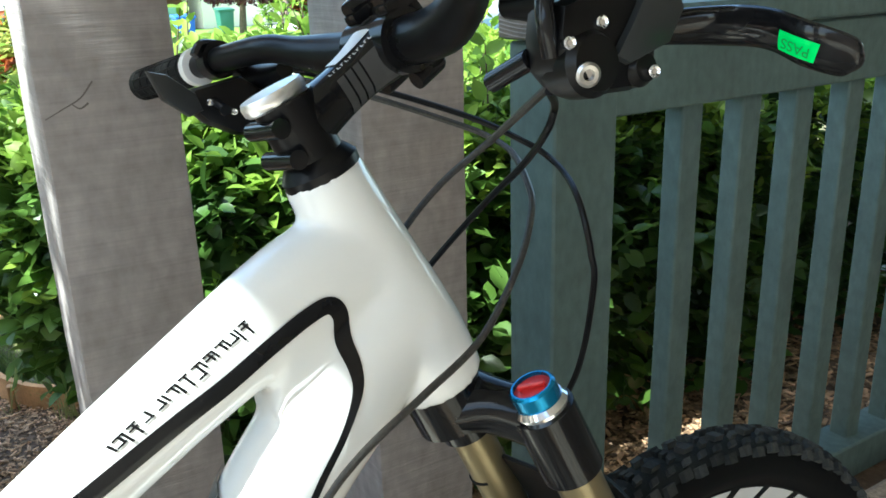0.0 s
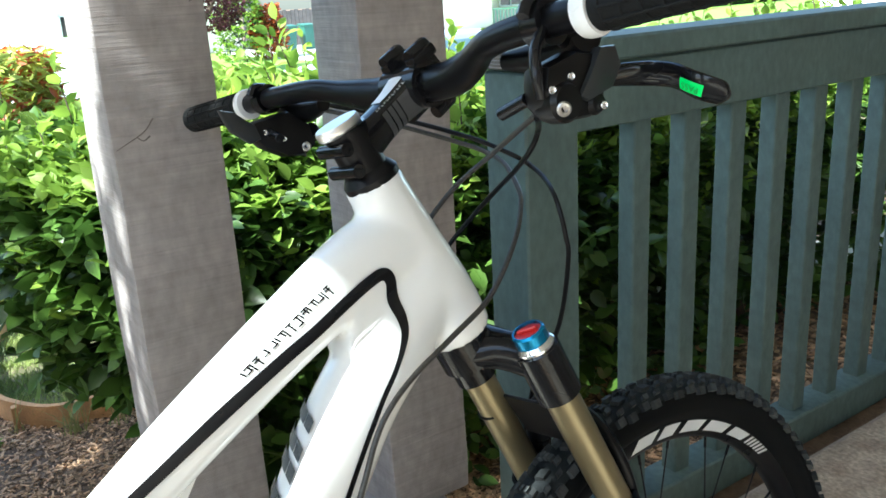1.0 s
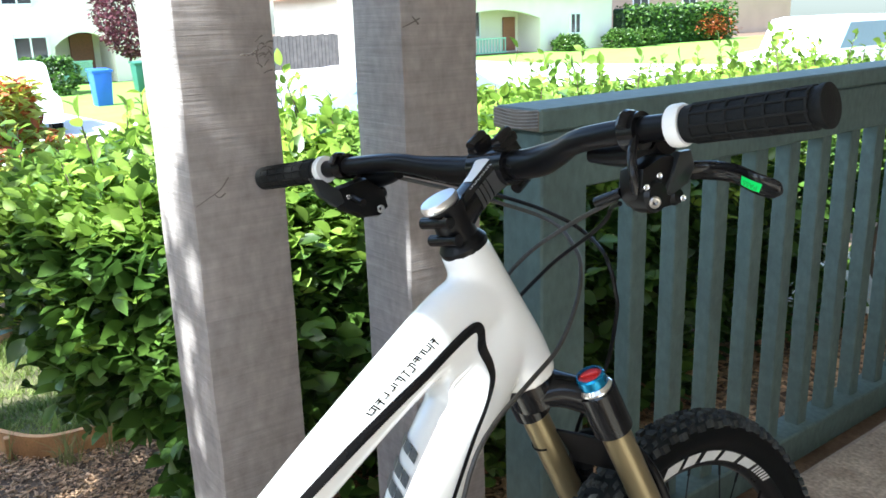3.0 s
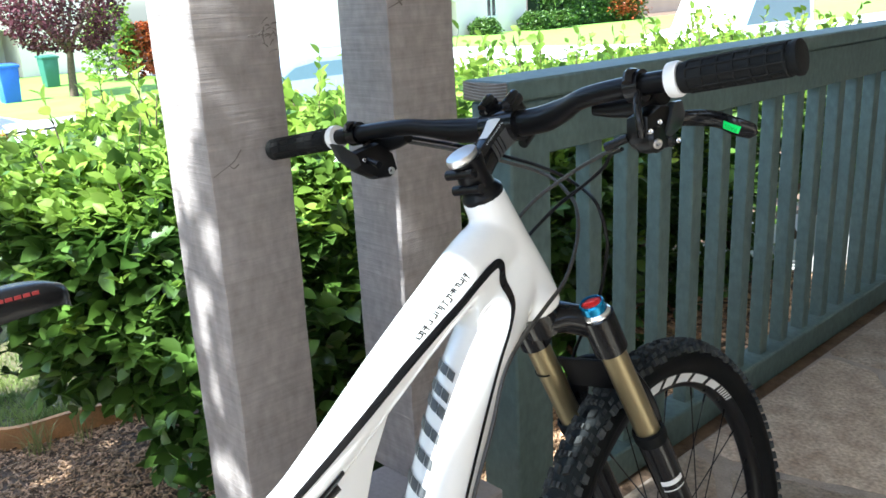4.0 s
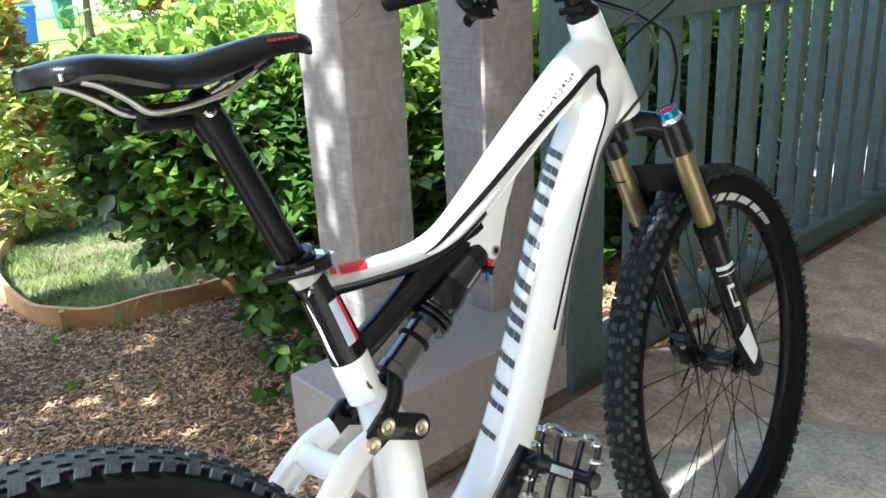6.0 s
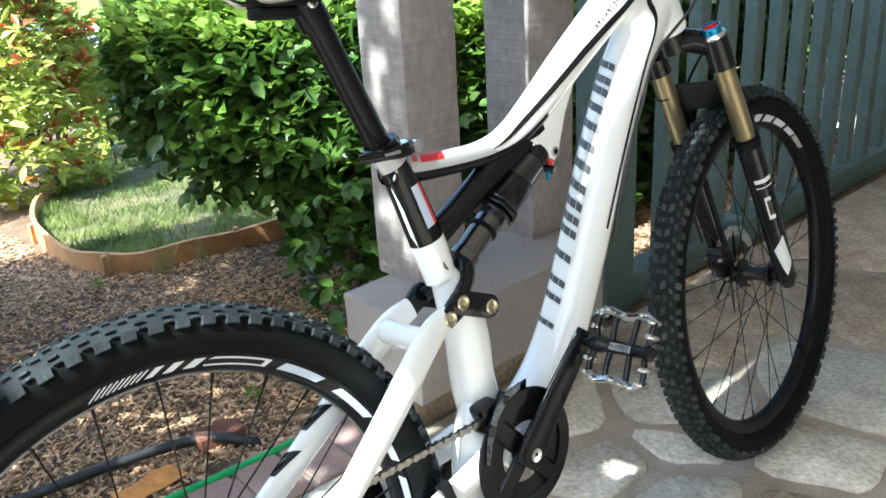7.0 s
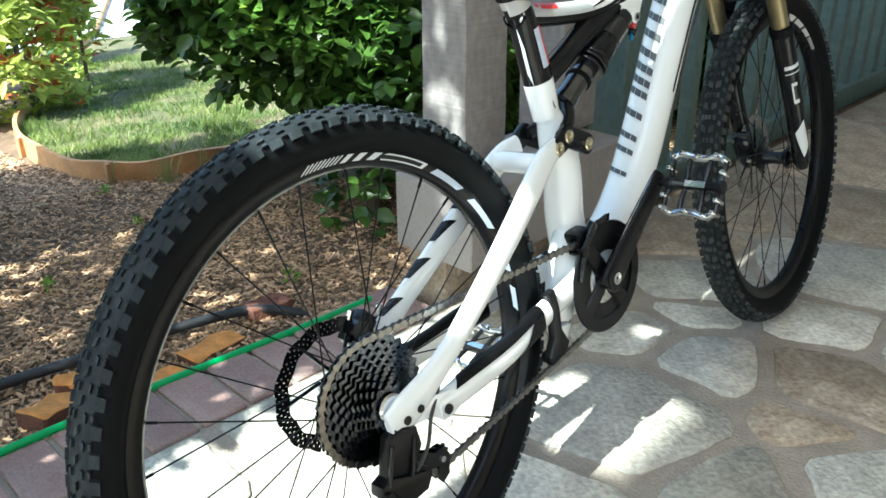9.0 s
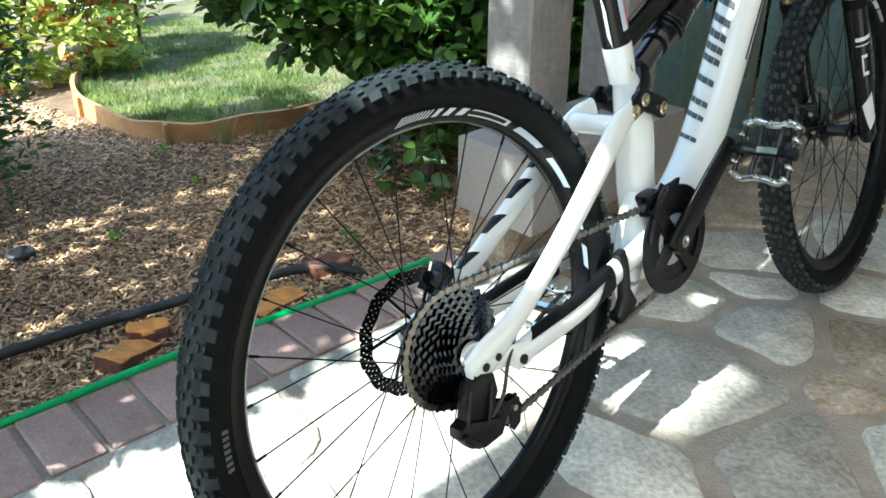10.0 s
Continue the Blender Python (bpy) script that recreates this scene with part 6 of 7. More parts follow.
    for s in (-1, 1):
        tube(bm, [(0, 0.482, 0.286), (s * 0.018, 0.462, 0.264), (s * 0.028, 0.44, 0.249), (s * 0.033, 0.424, 0.243)], 0.011, 10, 4)
    part("shock_yoke", bm, M_CARBON, sh, "gloss black yoke", True)


def build_seat(bike):
    bm = bmesh.new()
    rod(bm, (0, 0.384, 0.425), (0, 0.312, 0.622), 0.0158, 24)
    sp = part("seatpost", bm, M_BLACK, bike, "satin black seatpost", True)
    bm = bmesh.new()
    tube(bm, [(0, 0.315, 0.612), (0, 0.304, 0.634), (0, 0.292, 0.648)], 0.0195, 16, 4)
    box(bm, (0.05, 0.070, 0.014), pose(0, 0.278, 0.642, -4), 0.005, 2)
    box(bm, (0.03, 0.050, 0.012), pose(0, 0.262, 0.630, -6), 0.004, 2)
    part("post_head", bm, M_BLACK, sp, "black clamp head", True)
    bm = bmesh.new()
    lathe(bm, [(0.008, 0), (0.008, 0.004), (0.005, 0.005), (0.0035, 0.003), (0, 0.003)], frame_of((1, 0, 0), (0.0195, 0.3, 0.637)), 16)
    part("clamp_bolt", bm, M_CHROME, sp, "", True)
    # collar with quick-release lever
    ax = Vector((0, -0.343, 0.939))
    bm = bmesh.new()
    c = Vector((0, 0.374, 0.458))
    lathe(bm, [(0.0210, -0.007), (0.0240, -0.006), (0.0246, 0.0), (0.0240, 0.006), (0.0210, 0.007)], frame_of(ax, c), 32, True)
    col = part("seat_collar", bm, M_ANO, bike, "polished seat collar with a black lever", True)
    bm = bmesh.new()
    sw = Sweep([(0.006, 0.410, 0.452, 0.004, 0.009), (0.024, 0.402, 0.452, 0.005, 0.009), (0.035, 0.375, 0.452, 0.004, 0.008), (0.037, 0.35, 0.453, 0.0035, 0.006), (0.034, 0.325, 0.455, 0.0035, 0.0065), (0.033, 0.315, 0.456, 0.0025, 0.005)], side=(1, 0, 0), k=4)
    sw.build(bm, 14)
    lev = part("quick_release", bm, M_ANO, col, "black quick-release lever", True)
    bm = bmesh.new()
    for i in range(8):
        sw.patch(bm, [(0.44 + 0.024 * i, -2), (0.449 + 0.024 * i, -2), (0.452 + 0.024 * i, 24), (0.443 + 0.024 * i, 24)], 1, 2)
        sw.patch(bm, [(0.44 + 0.024 * i, 20 if i % 2 else -2), (0.457 + 0.024 * i, 20 if i % 2 else -2), (0.457 + 0.024 * i, 24 if i % 2 else 2), (0.44 + 0.024 * i, 24 if i % 2 else 2)], 1, 1)
    part("lettering_stroke", bm, M_PALE, col, "small pale lettering strokes")
    bm = bmesh.new()
    rod(bm, (-0.024, 0.408, 0.452), (0.03, 0.408, 0.452), 0.008, 14)
    part("collar_bolt", bm, M_CHROME, col, "", True)
    # saddle: shell lofted from tail to nose
    bm = bmesh.new()
    st = [(0.142, 0.690, 0.030, 0.013, 0.006), (0.155, 0.693, 0.056, 0.019, 0.010), (0.185, 0.695, 0.068, 0.021, 0.016), (0.215, 0.692, 0.068, 0.027, 0.022), (0.25, 0.687, 0.058, 0.031, 0.026),
          (0.29, 0.684, 0.040, 0.031, 0.030), (0.33, 0.687, 0.028, 0.027, 0.026), (0.38, 0.693, 0.0225, 0.023, 0.014), (0.42, 0.692, 0.020, 0.019, 0.009), (0.440, 0.686, 0.013, 0.013, 0.006), (0.446, 0.680, 0.004, 0.005, 0.003)]
    rings = []
    n = 22
    for q in curve_points(st, 4):
        y, z, w, drop, crown = q
        ring = []
        for i in range(n):
            a = math.pi * i / (n - 1)
            c, s = math.cos(a), math.sin(a)
            groove = -0.004 * math.exp(-(c / 0.22) ** 2) * min(1, w / 0.05)
            ring.append(bm.verts.new((w * math.copysign(abs(c) ** 0.8, c), y, z - drop * (1 - s ** 0.55) + 0.010 + groove)))
        ring2 = [bm.verts.new((v.co.x * 0.88, y, min(v.co.z, z - drop * 0.35) - 0.004)) for v in reversed(ring)]
        rings.append(ring + ring2)
    m = len(rings[0])
    for a, b in zip(rings, rings[1:]):
        for i in range(m):
            bm.faces.new((a[i], a[(i + 1) % m], b[(i + 1) % m], b[i]))
    bm.faces.new(rings[0])
    bm.faces.new(rings[-1])
    sd = part("saddle", bm, M_SADDLE, bike, "slim black saddle with a central groove", True, 60)
    for s in (-1, 1):
        bm = bmesh.new()
        tube(bm, [(s * 0.036, 0.178, 0.682), (s * 0.034, 0.197, 0.674), (s * 0.030, 0.218, 0.660), (s * 0.026, 0.236, 0.646), (s * 0.024, 0.263, 0.643), (s * 0.022, 0.306, 0.647), (s * 0.02, 0.337, 0.656), (s * 0.012, 0.385, 0.680)], 0.0040, 10)
        part("saddle_rail", bm, M_RAIL, sd, "grey metal saddle rail", True)
    bm = bmesh.new()
    tube(bm, [(-0.01, 0.388, 0.676), (-0.014, 0.362, 0.668), (-0.018, 0.34, 0.664)], 0.006, 8)
    tube(bm, [(0.01, 0.388, 0.676), (0.014, 0.362, 0.668), (0.018, 0.34, 0.664)], 0.006, 8)
    part("rail_socket", bm, M_BLACK, sd, "", True)
    bm = bmesh.new()
    for i in range(6):
        box(bm, (0.0008, 0.005, 0.0028), pose(0.0218, 0.384 + i * 0.0065, 0.6945, 0, 0, 3))
    part("lettering_stroke", bm, mat("faded_red_print", (0.22, 0.02, 0.02), 0.4), sd, "small red lettering strokes")
    bm = bmesh.new()
    box(bm, (0.002, 0.022, 0.006), pose(0.052, 0.160, 0.686, 0, 0, 50))
    part("tail_mark", bm, M_PALE, sd, "pale mark on the saddle's tail")


def build_fork(bike):
    """Fork, in the steering frame: legs along z."""
    F = 0.031
    bm = bmesh.new()
    rod(bm, (0, 0, -0.035), (0, 0, 0.0), 0.029, 24)
    sw = Sweep([(-0.068, F, -0.064, 0.012, 0.020), (-0.053, F - 0.001, -0.052, 0.02, 0.020), (-0.028, F * 0.5, -0.032, 0.02, 0.020), (0, 0.003, -0.020, 0.03, 0.016), (0.028, F * 0.5, -0.032, 0.02, 0.020), (0.053, F - 0.001, -0.052, 0.02, 0.020), (0.068, F, -0.064, 0.012, 0.020)], side=(0, 1, 0), k=5)
    sw.build(bm, 16)
    for s in (-1, 1):
        rod(bm, (s * 0.060, F, -0.094), (s * 0.060, F, -0.038), 0.0225, 28)
    cr = part("fork_crown", xf(bm, STEER), M_CARBON, bike, "gloss black fork crown", True, 40)
    for s in (-1, 1):
        bm = bmesh.new()
        lathe(bm, [(0, -0.021), (0.020, -0.021), (0.020, -0.016), (0.0175, -0.012), (0.0155, -0.012), (0, -0.012)], Matrix.Translation((s * 0.060, F, -0.018)), 28)
        part("cap_collar", xf(bm, STEER), M_CHROME, cr, "polished collar", True, 30)
        bm = bmesh.new()
        lathe(bm, [(0, -0.012), (0.0165, -0.012), (0.0165, -0.002), (0.0150, 0.0), (0.0135, 0.0), (0.0135, -0.003)], Matrix.Translation((s * 0.060, F, -0.018)), 28)
        part("cap_ring", xf(bm, STEER), M_BLUE, cr, "blue anodised top cap ring", True, 30)
        bm = bmesh.new()
        lathe(bm, [(0.0135, -0.003), (0.006, -0.002), (0, -0.002)], Matrix.Translation((s * 0.060, F, -0.018)), 24)
        box(bm, (0.020, 0.004, 0.004), Matrix.Translation((s * 0.060, F, -0.0185)) @ pose(0, 0, 0, 0, 0, 35), 0.001)
        part("cap_dial", xf(bm, STEER), M_RED, cr, "red dial")
        bm = bmesh.new()
        rod(bm, (s * 0.062, F, -0.30), (s * 0.060, F, -0.08), 0.0172, 28)
        part("stanchion", xf(bm, STEER), M_GOLD, bike, "bronze-gold coated fork stanchion", True)
        bm = bmesh.new()
        lathe(bm, [(0.0185, -0.236), (0.0225, -0.238), (0.0232, -0.25), (0.0220, -0.256)], Matrix.Translation((s * 0.062, F, 0)), 28)
        seal = bm
        bm = bmesh.new()
        sw = Sweep([(s * 0.062, F, -0.242, 0.0215, 0.0215), (s * 0.062, F, -0.29, 0.0215, 0.0215), (s * 0.062, F - 0.001, -0.36, 0.0205, 0.021), (s * 0.062, F - 0.003, -0.45, 0.0195, 0.021), (s * 0.061, F - 0.005, -0.52, 0.018, 0.021), (s * 0.060, F - 0.006, -0.556, 0.017, 0.022), (s * 0.059, F - 0.006, -0.578, 0.013, 0.013)], k=4)
        sw.build(bm, 24)
        low = part("fork_lower", xf(bm, STEER), M_CARBON, bike, "gloss black fork lower leg", True, 50)
        part("dust_seal", xf(seal, STEER), M_SIDEWALL, low, "black dust seal", True)
        if s > 0:
            bm = bmesh.new()
            sw.patch(bm, [(0.50, -22), (0.66, -2), (0.75, -45), (0.56, -84)], 10, 5)
            part("pale_mark", xf(bm, STEER), M_PALE, low, "pale curved tail-shaped print")
            for c in ([(0.24, -85), (0.26, -85), (0.26, 5), (0.24, 5)], [(0.28, -85), (0.285, -85), (0.285, 5), (0.28, 5)], [(0.33, -62), (0.42, -62), (0.42, -54), (0.33, -54)], [(0.33, -62), (0.345, -62), (0.345, -30), (0.33, -30)], [(0.405, -62), (0.42, -62), (0.42, -30), (0.405, -30)]):
                bm = bmesh.new()
                sw.patch(bm, c, 3, 6)
                part("pale_line", xf(bm, STEER), M_PALE, low, "pale printed line")
    # cable guide ring on the left stanchion
    bm = bmesh.new()
    lathe(bm, [(0.0172, -0.142), (0.0182, -0.142), (0.0182, -0.139), (0.0172, -0.139)], Matrix.Translation((-0.062, F, 0)), 28)
    part("travel_ring", xf(bm, STEER), M_SIDEWALL, bike)
    bm = bmesh.new()
    sw = Sweep([(-0.062, F + 0.012, -0.270, 0.008, 0.012), (-0.056, F + 0.026, -0.215, 0.009, 0.016), (-0.036, F + 0.034, -0.172, 0.010, 0.018), (0, F + 0.036, -0.160, 0.010, 0.018), (0.036, F + 0.034, -0.172, 0.010, 0.018), (0.056, F + 0.026, -0.215, 0.009, 0.016), (0.062, F + 0.012, -0.270, 0.008, 0.012)], side=(0, 1, 0), k=5)
    sw.build(bm, 14)
    part("fork_arch", xf(bm, STEER), M_BLACK, bike, "satin black fork arch in front of the legs", True)
    # mud flap of thin black plastic under the crown
    bm = bmesh.new()
    box(bm, (0.086, 0.004, 0.058), pose(0, F + 0.010, -0.152, 6), 0.0015)
    part("mud_flap", xf(bm, STEER), M_BLACK, bike, "small black plastic mudguard between the legs")
    # front brake caliper on the left leg
    bm = bmesh.new()
    box(bm, (0.024, 0.034, 0.055), pose(-0.048, F - 0.045, -0.50, 8), 0.005, 2)
    rod(bm, (-0.062, F - 0.040, -0.475), (-0.030, F - 0.040, -0.475), 0.011, 16)
    rod(bm, (-0.056, F - 0.066, -0.47), (-0.056, F - 0.02, -0.485), 0.005, 10)
    cal = part("front_caliper", xf(bm, STEER), M_ANO, bike, "black front disc brake caliper", True, 30)
    for z in (-0.478, -0.525):
        bm = bmesh.new()
        rod(bm, (-0.034, F - 0.055, z), (-0.030, F - 0.062, z), 0.005, 10)
        part("bolt", xf(bm, STEER), M_CHROME, cal)
    bm = bmesh.new()
    rod(bm, (-0.075, 0.024, -0.556), (0.078, 0.024, -0.556), 0.0085, 16)
    part("front_axle", xf(bm, STEER), M_ANO, bike, "", True)


def build_cockpit(bike):
    # stem and spacers on the steering axis
    bm = bmesh.new()
    lathe(bm, [(0, 0.166), (0.0258, 0.166), (0.0262, 0.172), (0.022, 0.178), (0.020, 0.180), (0.020, 0.218), (0, 0.218)], None, 28)
    part("headset_spacer", xf(bm, STEER), M_BLACK, bike, "black headset cover and spacer", True)
    bm = bmesh.new()
    rod(bm, (0, 0, 0.180), (0, 0, 0.219), 0.0195, 28)
    sw = Sweep([(0, 0.004, 0.199, 0.0195, 0.0185), (0, 0.03, 0.203, 0.016, 0.016), (0, 0.055, 0.207, 0.016, 0.016), (0, 0.078, 0.211, 0.022, 0.019)], k=4, power=3.2)
    sw.build(bm, 20)
    rod(bm, (-0.026, 0.085, 0.213), (0.026, 0.085, 0.213), 0.021, 24)
    for z in (0.187, 0.208):
        rod(bm, (-0.020, -0.019, z), (0.021, -0.019, z), 0.0062, 12)
    stem = part("stem", xf(bm, STEER), M_CARBON, bike, "black alloy stem with pale prints", True, 40)
    bm = bmesh.new()
    lathe(bm, [(0.0180, 0.218), (0.0198, 0.2200), (0.0203, 0.2245), (0.0190, 0.2275), (0, 0.2290)], Matrix.Translation((0, -0.004, 0)) @ Matrix.Diagonal((0.86, 1.1, 1, 1)), 32)
    part("top_cap", xf(bm, STEER), mat("satin_alloy", (0.8, 0.8, 0.8), 0.34, metal=0.9, var=0.03), stem, "polished oval headset top cap", True)
    bm = bmesh.new()
    sw.patch(bm, [(0.50, 76), (0.98, 72), (0.98, 108), (0.50, 104)], 6, 4)
    part("pale_mark", xf(bm, STEER), M_PALE, stem, "pale strip on top of the stem")
    bm = bmesh.new()
    for i in range(11):
        q = 0.36 + 0.050 * i
        sw.patch(bm, [(q, 50), (q + 0.010, 50), (q + 0.010, 59), (q, 59)], 1, 2)
        sw.patch(bm, [(q, 57 if i % 2 else 50), (q + 0.030, 57 if i % 2 else 50), (q + 0.030, 59 if i % 2 else 52), (q, 59 if i % 2 else 52)], 1, 1)
    part("lettering_stroke", xf(bm, STEER), M_PALE, stem, "small white lettering strokes")
    bm = bmesh.new()
    for a, b in ((0.34, 0.42), (0.44, 0.51), (0.53, 0.60), (0.62, 0.90)):
        sw.patch(bm, [(a, -40), (b, -40), (b + 0.03, 27), (a + 0.03, 27)], 2, 5)
    part("grey_panel", xf(bm, STEER), mat("dark_grey_print", (0.045, 0.047, 0.05), 0.4, var=0.1), stem, "dark grey barred panel")
    bm = bmesh.new()
    box(bm, (0.050, 0.012, 0.048), pose(0, 0.104, 0.215, 12), 0.005, 2)
    fp = part("face_plate", xf(bm, STEER), M_CARBON, stem, "black face plate with four bolts", True, 30)
    for x in (-0.019, 0.019):
        for dz in (-0.026, 0.028):
            bm = bmesh.new()
            lathe(bm, [(0, 0), (0.0062, 0), (0.0066, 0.002), (0.0066, 0.022), (0.0050, 0.025), (0.0028, 0.025), (0.0028, 0.021), (0, 0.021)], frame_of((0, 1, 0.14), (x, 0.081, 0.213 + dz)), 14)
            part("bolt", xf(bm, STEER), M_CARBON, stem, "black bolt with a socket", True, 30)
        bm = bmesh.new()
        box(bm, (0.014, 0.030, 0.012), pose(x, 0.094, 0.236, 8), 0.004, 2)
        part("clamp_ear", xf(bm, STEER), M_CARBON, stem, "", True, 30)
    # handlebar
    bar = [(-0.445, 0.074, 0.237), (-0.30, 0.079, 0.237), (-0.22, 0.080, 0.237), (-0.15, 0.080, 0.234), (-0.10, 0.083, 0.222), (-0.055, 0.085, 0.2135), (0, 0.085, 0.213), (0.055, 0.085, 0.2135), (0.095, 0.078, 0.224),
           (0.14, 0.064, 0.241), (0.20, 0.056, 0.248), (0.26, 0.053, 0.249), (0.375, 0.053, 0.250)]
    bm = bmesh.new()
    c = curve_points(bar, 5)
    rr = [0.0112 if abs(q[0]) > 0.12 else 0.0112 + 0.0047 * min(1, (0.12 - abs(q[0])) / 0.05) for q in c]
    Sweep([(*q, r, r) for q, r in zip(c, rr)], side=(0, 0, 1), k=1).build(bm, 18)
    part("handlebar", xf(bm, STEER), M_BLACK, bike, "satin black riser handlebar", True, 50)
    # grips
    for s, x0, x1, y0, z0, y1, z1 in ((1, 0.262, 0.378, 0.053, 0.249, 0.053, 0.250), (-1, -0.305, -0.447, 0.079, 0.237, 0.074, 0.237)):
        a, b = Vector((x0, y0, z0)), Vector((x1, y1, z1))
        L = (b - a).length
        bm = bmesh.new()
        lathe(bm, [(0.0115, 0), (0.0150, 0.001), (0.0153, 0.004), (0.0153, L - 0.006), (0.0165, L - 0.005), (0.0165, L - 0.001), (0.0150, L), (0, L)], frame_of(b - a, a), 26)
        gp = part("grip", xf(bm, STEER), M_GRIP, bike, "black rubber grip with a waffle pattern", True, 50)
        # raised ribs
        nb = 6
        for i in range(nb + 1):
            h = 0.010 + (L - 0.022) * i / nb
            bm = bmesh.new()
            lathe(bm, [(0.0152, h - 0.0016), (0.0164, h - 0.001), (0.0164, h + 0.001), (0.0152, h + 0.0016)], frame_of(b - a, a), 26)
            part("grip_rib", xf(bm, STEER), M_GRIP, gp)
        for i in range(10):
            g = 2 * math.pi * i / 10
            fr = frame_of(b - a, a)
            bm = bmesh.new()
            box(bm, (0.0022, 0.0024, L - 0.02), fr @ pose(0.0155 * math.cos(g), 0.0155 * math.sin(g), L / 2, 0, 0, math.degrees(g)), 0.0005)
            part("grip_rib", xf(bm, STEER), M_GRIP, gp)
        d = (b - a).normalized()
        bm = bmesh.new()
        lathe(bm, [(0.0113, -0.013), (0.0172, -0.012), (0.0178, -0.009), (0.0178, -0.003), (0.0165, 0.0), (0.0113, 0.0)], frame_of(d, a), 28)
        part("lock_ring", xf(bm, STEER), mat("white_ring", (0.8, 0.8, 0.8), 0.3, var=0.03), gp, "white lock-on ring", True)
        # brake and shifter cluster
        u = a - d * 0.050
        X = Vector((s, 0, 0))
        bm = bmesh.new()
        lathe(bm, [(0.0113, -0.008), (0.0165, -0.008), (0.0165, 0.008), (0.0113, 0.008)], frame_of(d, u), 24, True)
        tube(bm, [u + Vector((0, 0.006, 0.012)), u + Vector((0, -0.006, 0.0175)), u + Vector((0, -0.016, 0.012))], 0.005, 8)
        br = part("brake_lever", xf(bm, STEER), M_ANO, bike, "black hydraulic brake lever and clamp", True, 40)
        bm = bmesh.new()
        sw = Sweep([tuple(u + X * 0.012 + Vector((0, 0.020, -0.022))) + (0.012, 0.011), tuple(u - X * 0.012 + Vector((0, 0.024, -0.030))) + (0.016, 0.014), tuple(u - X * 0.045 + Vector((0, 0.022, -0.030))) + (0.013, 0.011), tuple(u - X * 0.072 + Vector((0, 0.020, -0.027))) + (0.008, 0.007)], side=(0, 1, 0), k=4)
        sw.build(bm, 16)
        rod(bm, u + Vector((0, 0.012, -0.010)), u + Vector((0, 0.024, -0.028)), 0.010, 12)
        part("master_cylinder", xf(bm, STEER), M_BLACK, br, "black master cylinder", True, 45)
        bm = bmesh.new()
        sw = Sweep([tuple(u + X * -0.004 + Vector((0, 0.030, -0.056))) + (0.007, 0.008), tuple(u + X * 0.020 + Vector((0, 0.046, -0.066))) + (0.005, 0.0095), tuple(u + X * 0.045 + Vector((0, 0.048, -0.072))) + (0.0045, 0.0098), tuple(u + X * 0.066 + Vector((0, 0.042, -0.080))) + (0.0045, 0.0105), tuple(u + X * 0.079 + Vector((0, 0.045, -0.089))) + (0.004, 0.0098), tuple(u + X * 0.083 + Vector((0, 0.046, -0.092))) + (0.003, 0.005), tuple(u + X * 0.0845 + Vector((0, 0.046, -0.093))) + (0.001, 0.0015)], side=(0, 1, 0), k=5)
        sw.build(bm, 14)
        part("lever_blade", xf(bm, STEER), M_CARBON, br, "gloss black lever blade", True, 45)
        if s > 0:
            bm = bmesh.new()
            sw.patch(bm, [(0.42, -158), (0.55, -158), (0.55, -206), (0.42, -206)], 6, 5, 0.001)
            part("sticker", xf(bm, STEER), M_STICKER, br, "fluorescent green inspection sticker")
            o, e = sw.at(0.485, -182, 0.0016), sw.at(0.485, -182, 0.02)
            nrm = (e - o).normalized()
            xa = (sw.at(0.44, -182) - sw.at(0.54, -182)).normalized()
            ya = nrm.cross(xa).normalized()
            fc = bpy.data.curves.new("sticker_text", "FONT")
            fc.body, fc.size, fc.align_x, fc.align_y = "PASS", 0.0066, "CENTER", "CENTER"
            fc.materials.append(mat("sticker_ink", (0.01, 0.30, 0.05), 0.6))
            txt = new("sticker_text", fc)
            txt.parent = br
            mm = Matrix((xa, ya, nrm)).transposed().to_4x4()
            mm.translation = o
            txt.matrix_local = STEER @ mm
        # shifter under the bar
        if s > 0:
            body = [(0.944, 0.742), (0.941, 0.730), (0.942, 0.716), (0.949, 0.708), (0.966, 0.704), (0.984, 0.704), (0.994, 0.710), (0.996, 0.724), (1.000, 0.735), (0.998, 0.746), (0.972, 0.750)]
            cx, th, face = 0.217, 0.028, 0.2312
        else:
            body = [(0.930, 0.735), (0.920, 0.724), (0.936, 0.706), (0.962, 0.692), (0.985, 0.690), (1.000, 0.700), (0.996, 0.724), (0.972, 0.742)]
            cx, th, face = -0.236, 0.028, -0.2215
        bm = bmesh.new()
        plate(bm, body, th, Matrix.Translation((cx, 0, 0)), 0.009)
        shf = part("shifter", bm, M_POD, bike, "black trigger shifter pod", True, 40)
        k = 1 if s > 0 else -1
        bm = bmesh.new()
        if s > 0:
            plate(bm, [(0.966, 0.719), (0.974, 0.715), (0.998, 0.722), (1.008, 0.736), (1.004, 0.750), (0.990, 0.750), (0.976, 0.731)], 0.010, Matrix.Translation((cx + 0.013, 0, 0)), 0.003)
        else:
            plate(bm, [(0.893, 0.752), (0.902, 0.728), (0.922, 0.712), (0.934, 0.716), (0.930, 0.730), (0.908, 0.748)], 0.012, Matrix.Translation((cx + 0.010, 0, 0)), 0.003)
        part("thumb_lever", bm, mat("paddle_black", (0.022, 0.025, 0.027), 0.3, spec=0.5), shf, "black thumb paddle", True, 40)
        bm = bmesh.new()
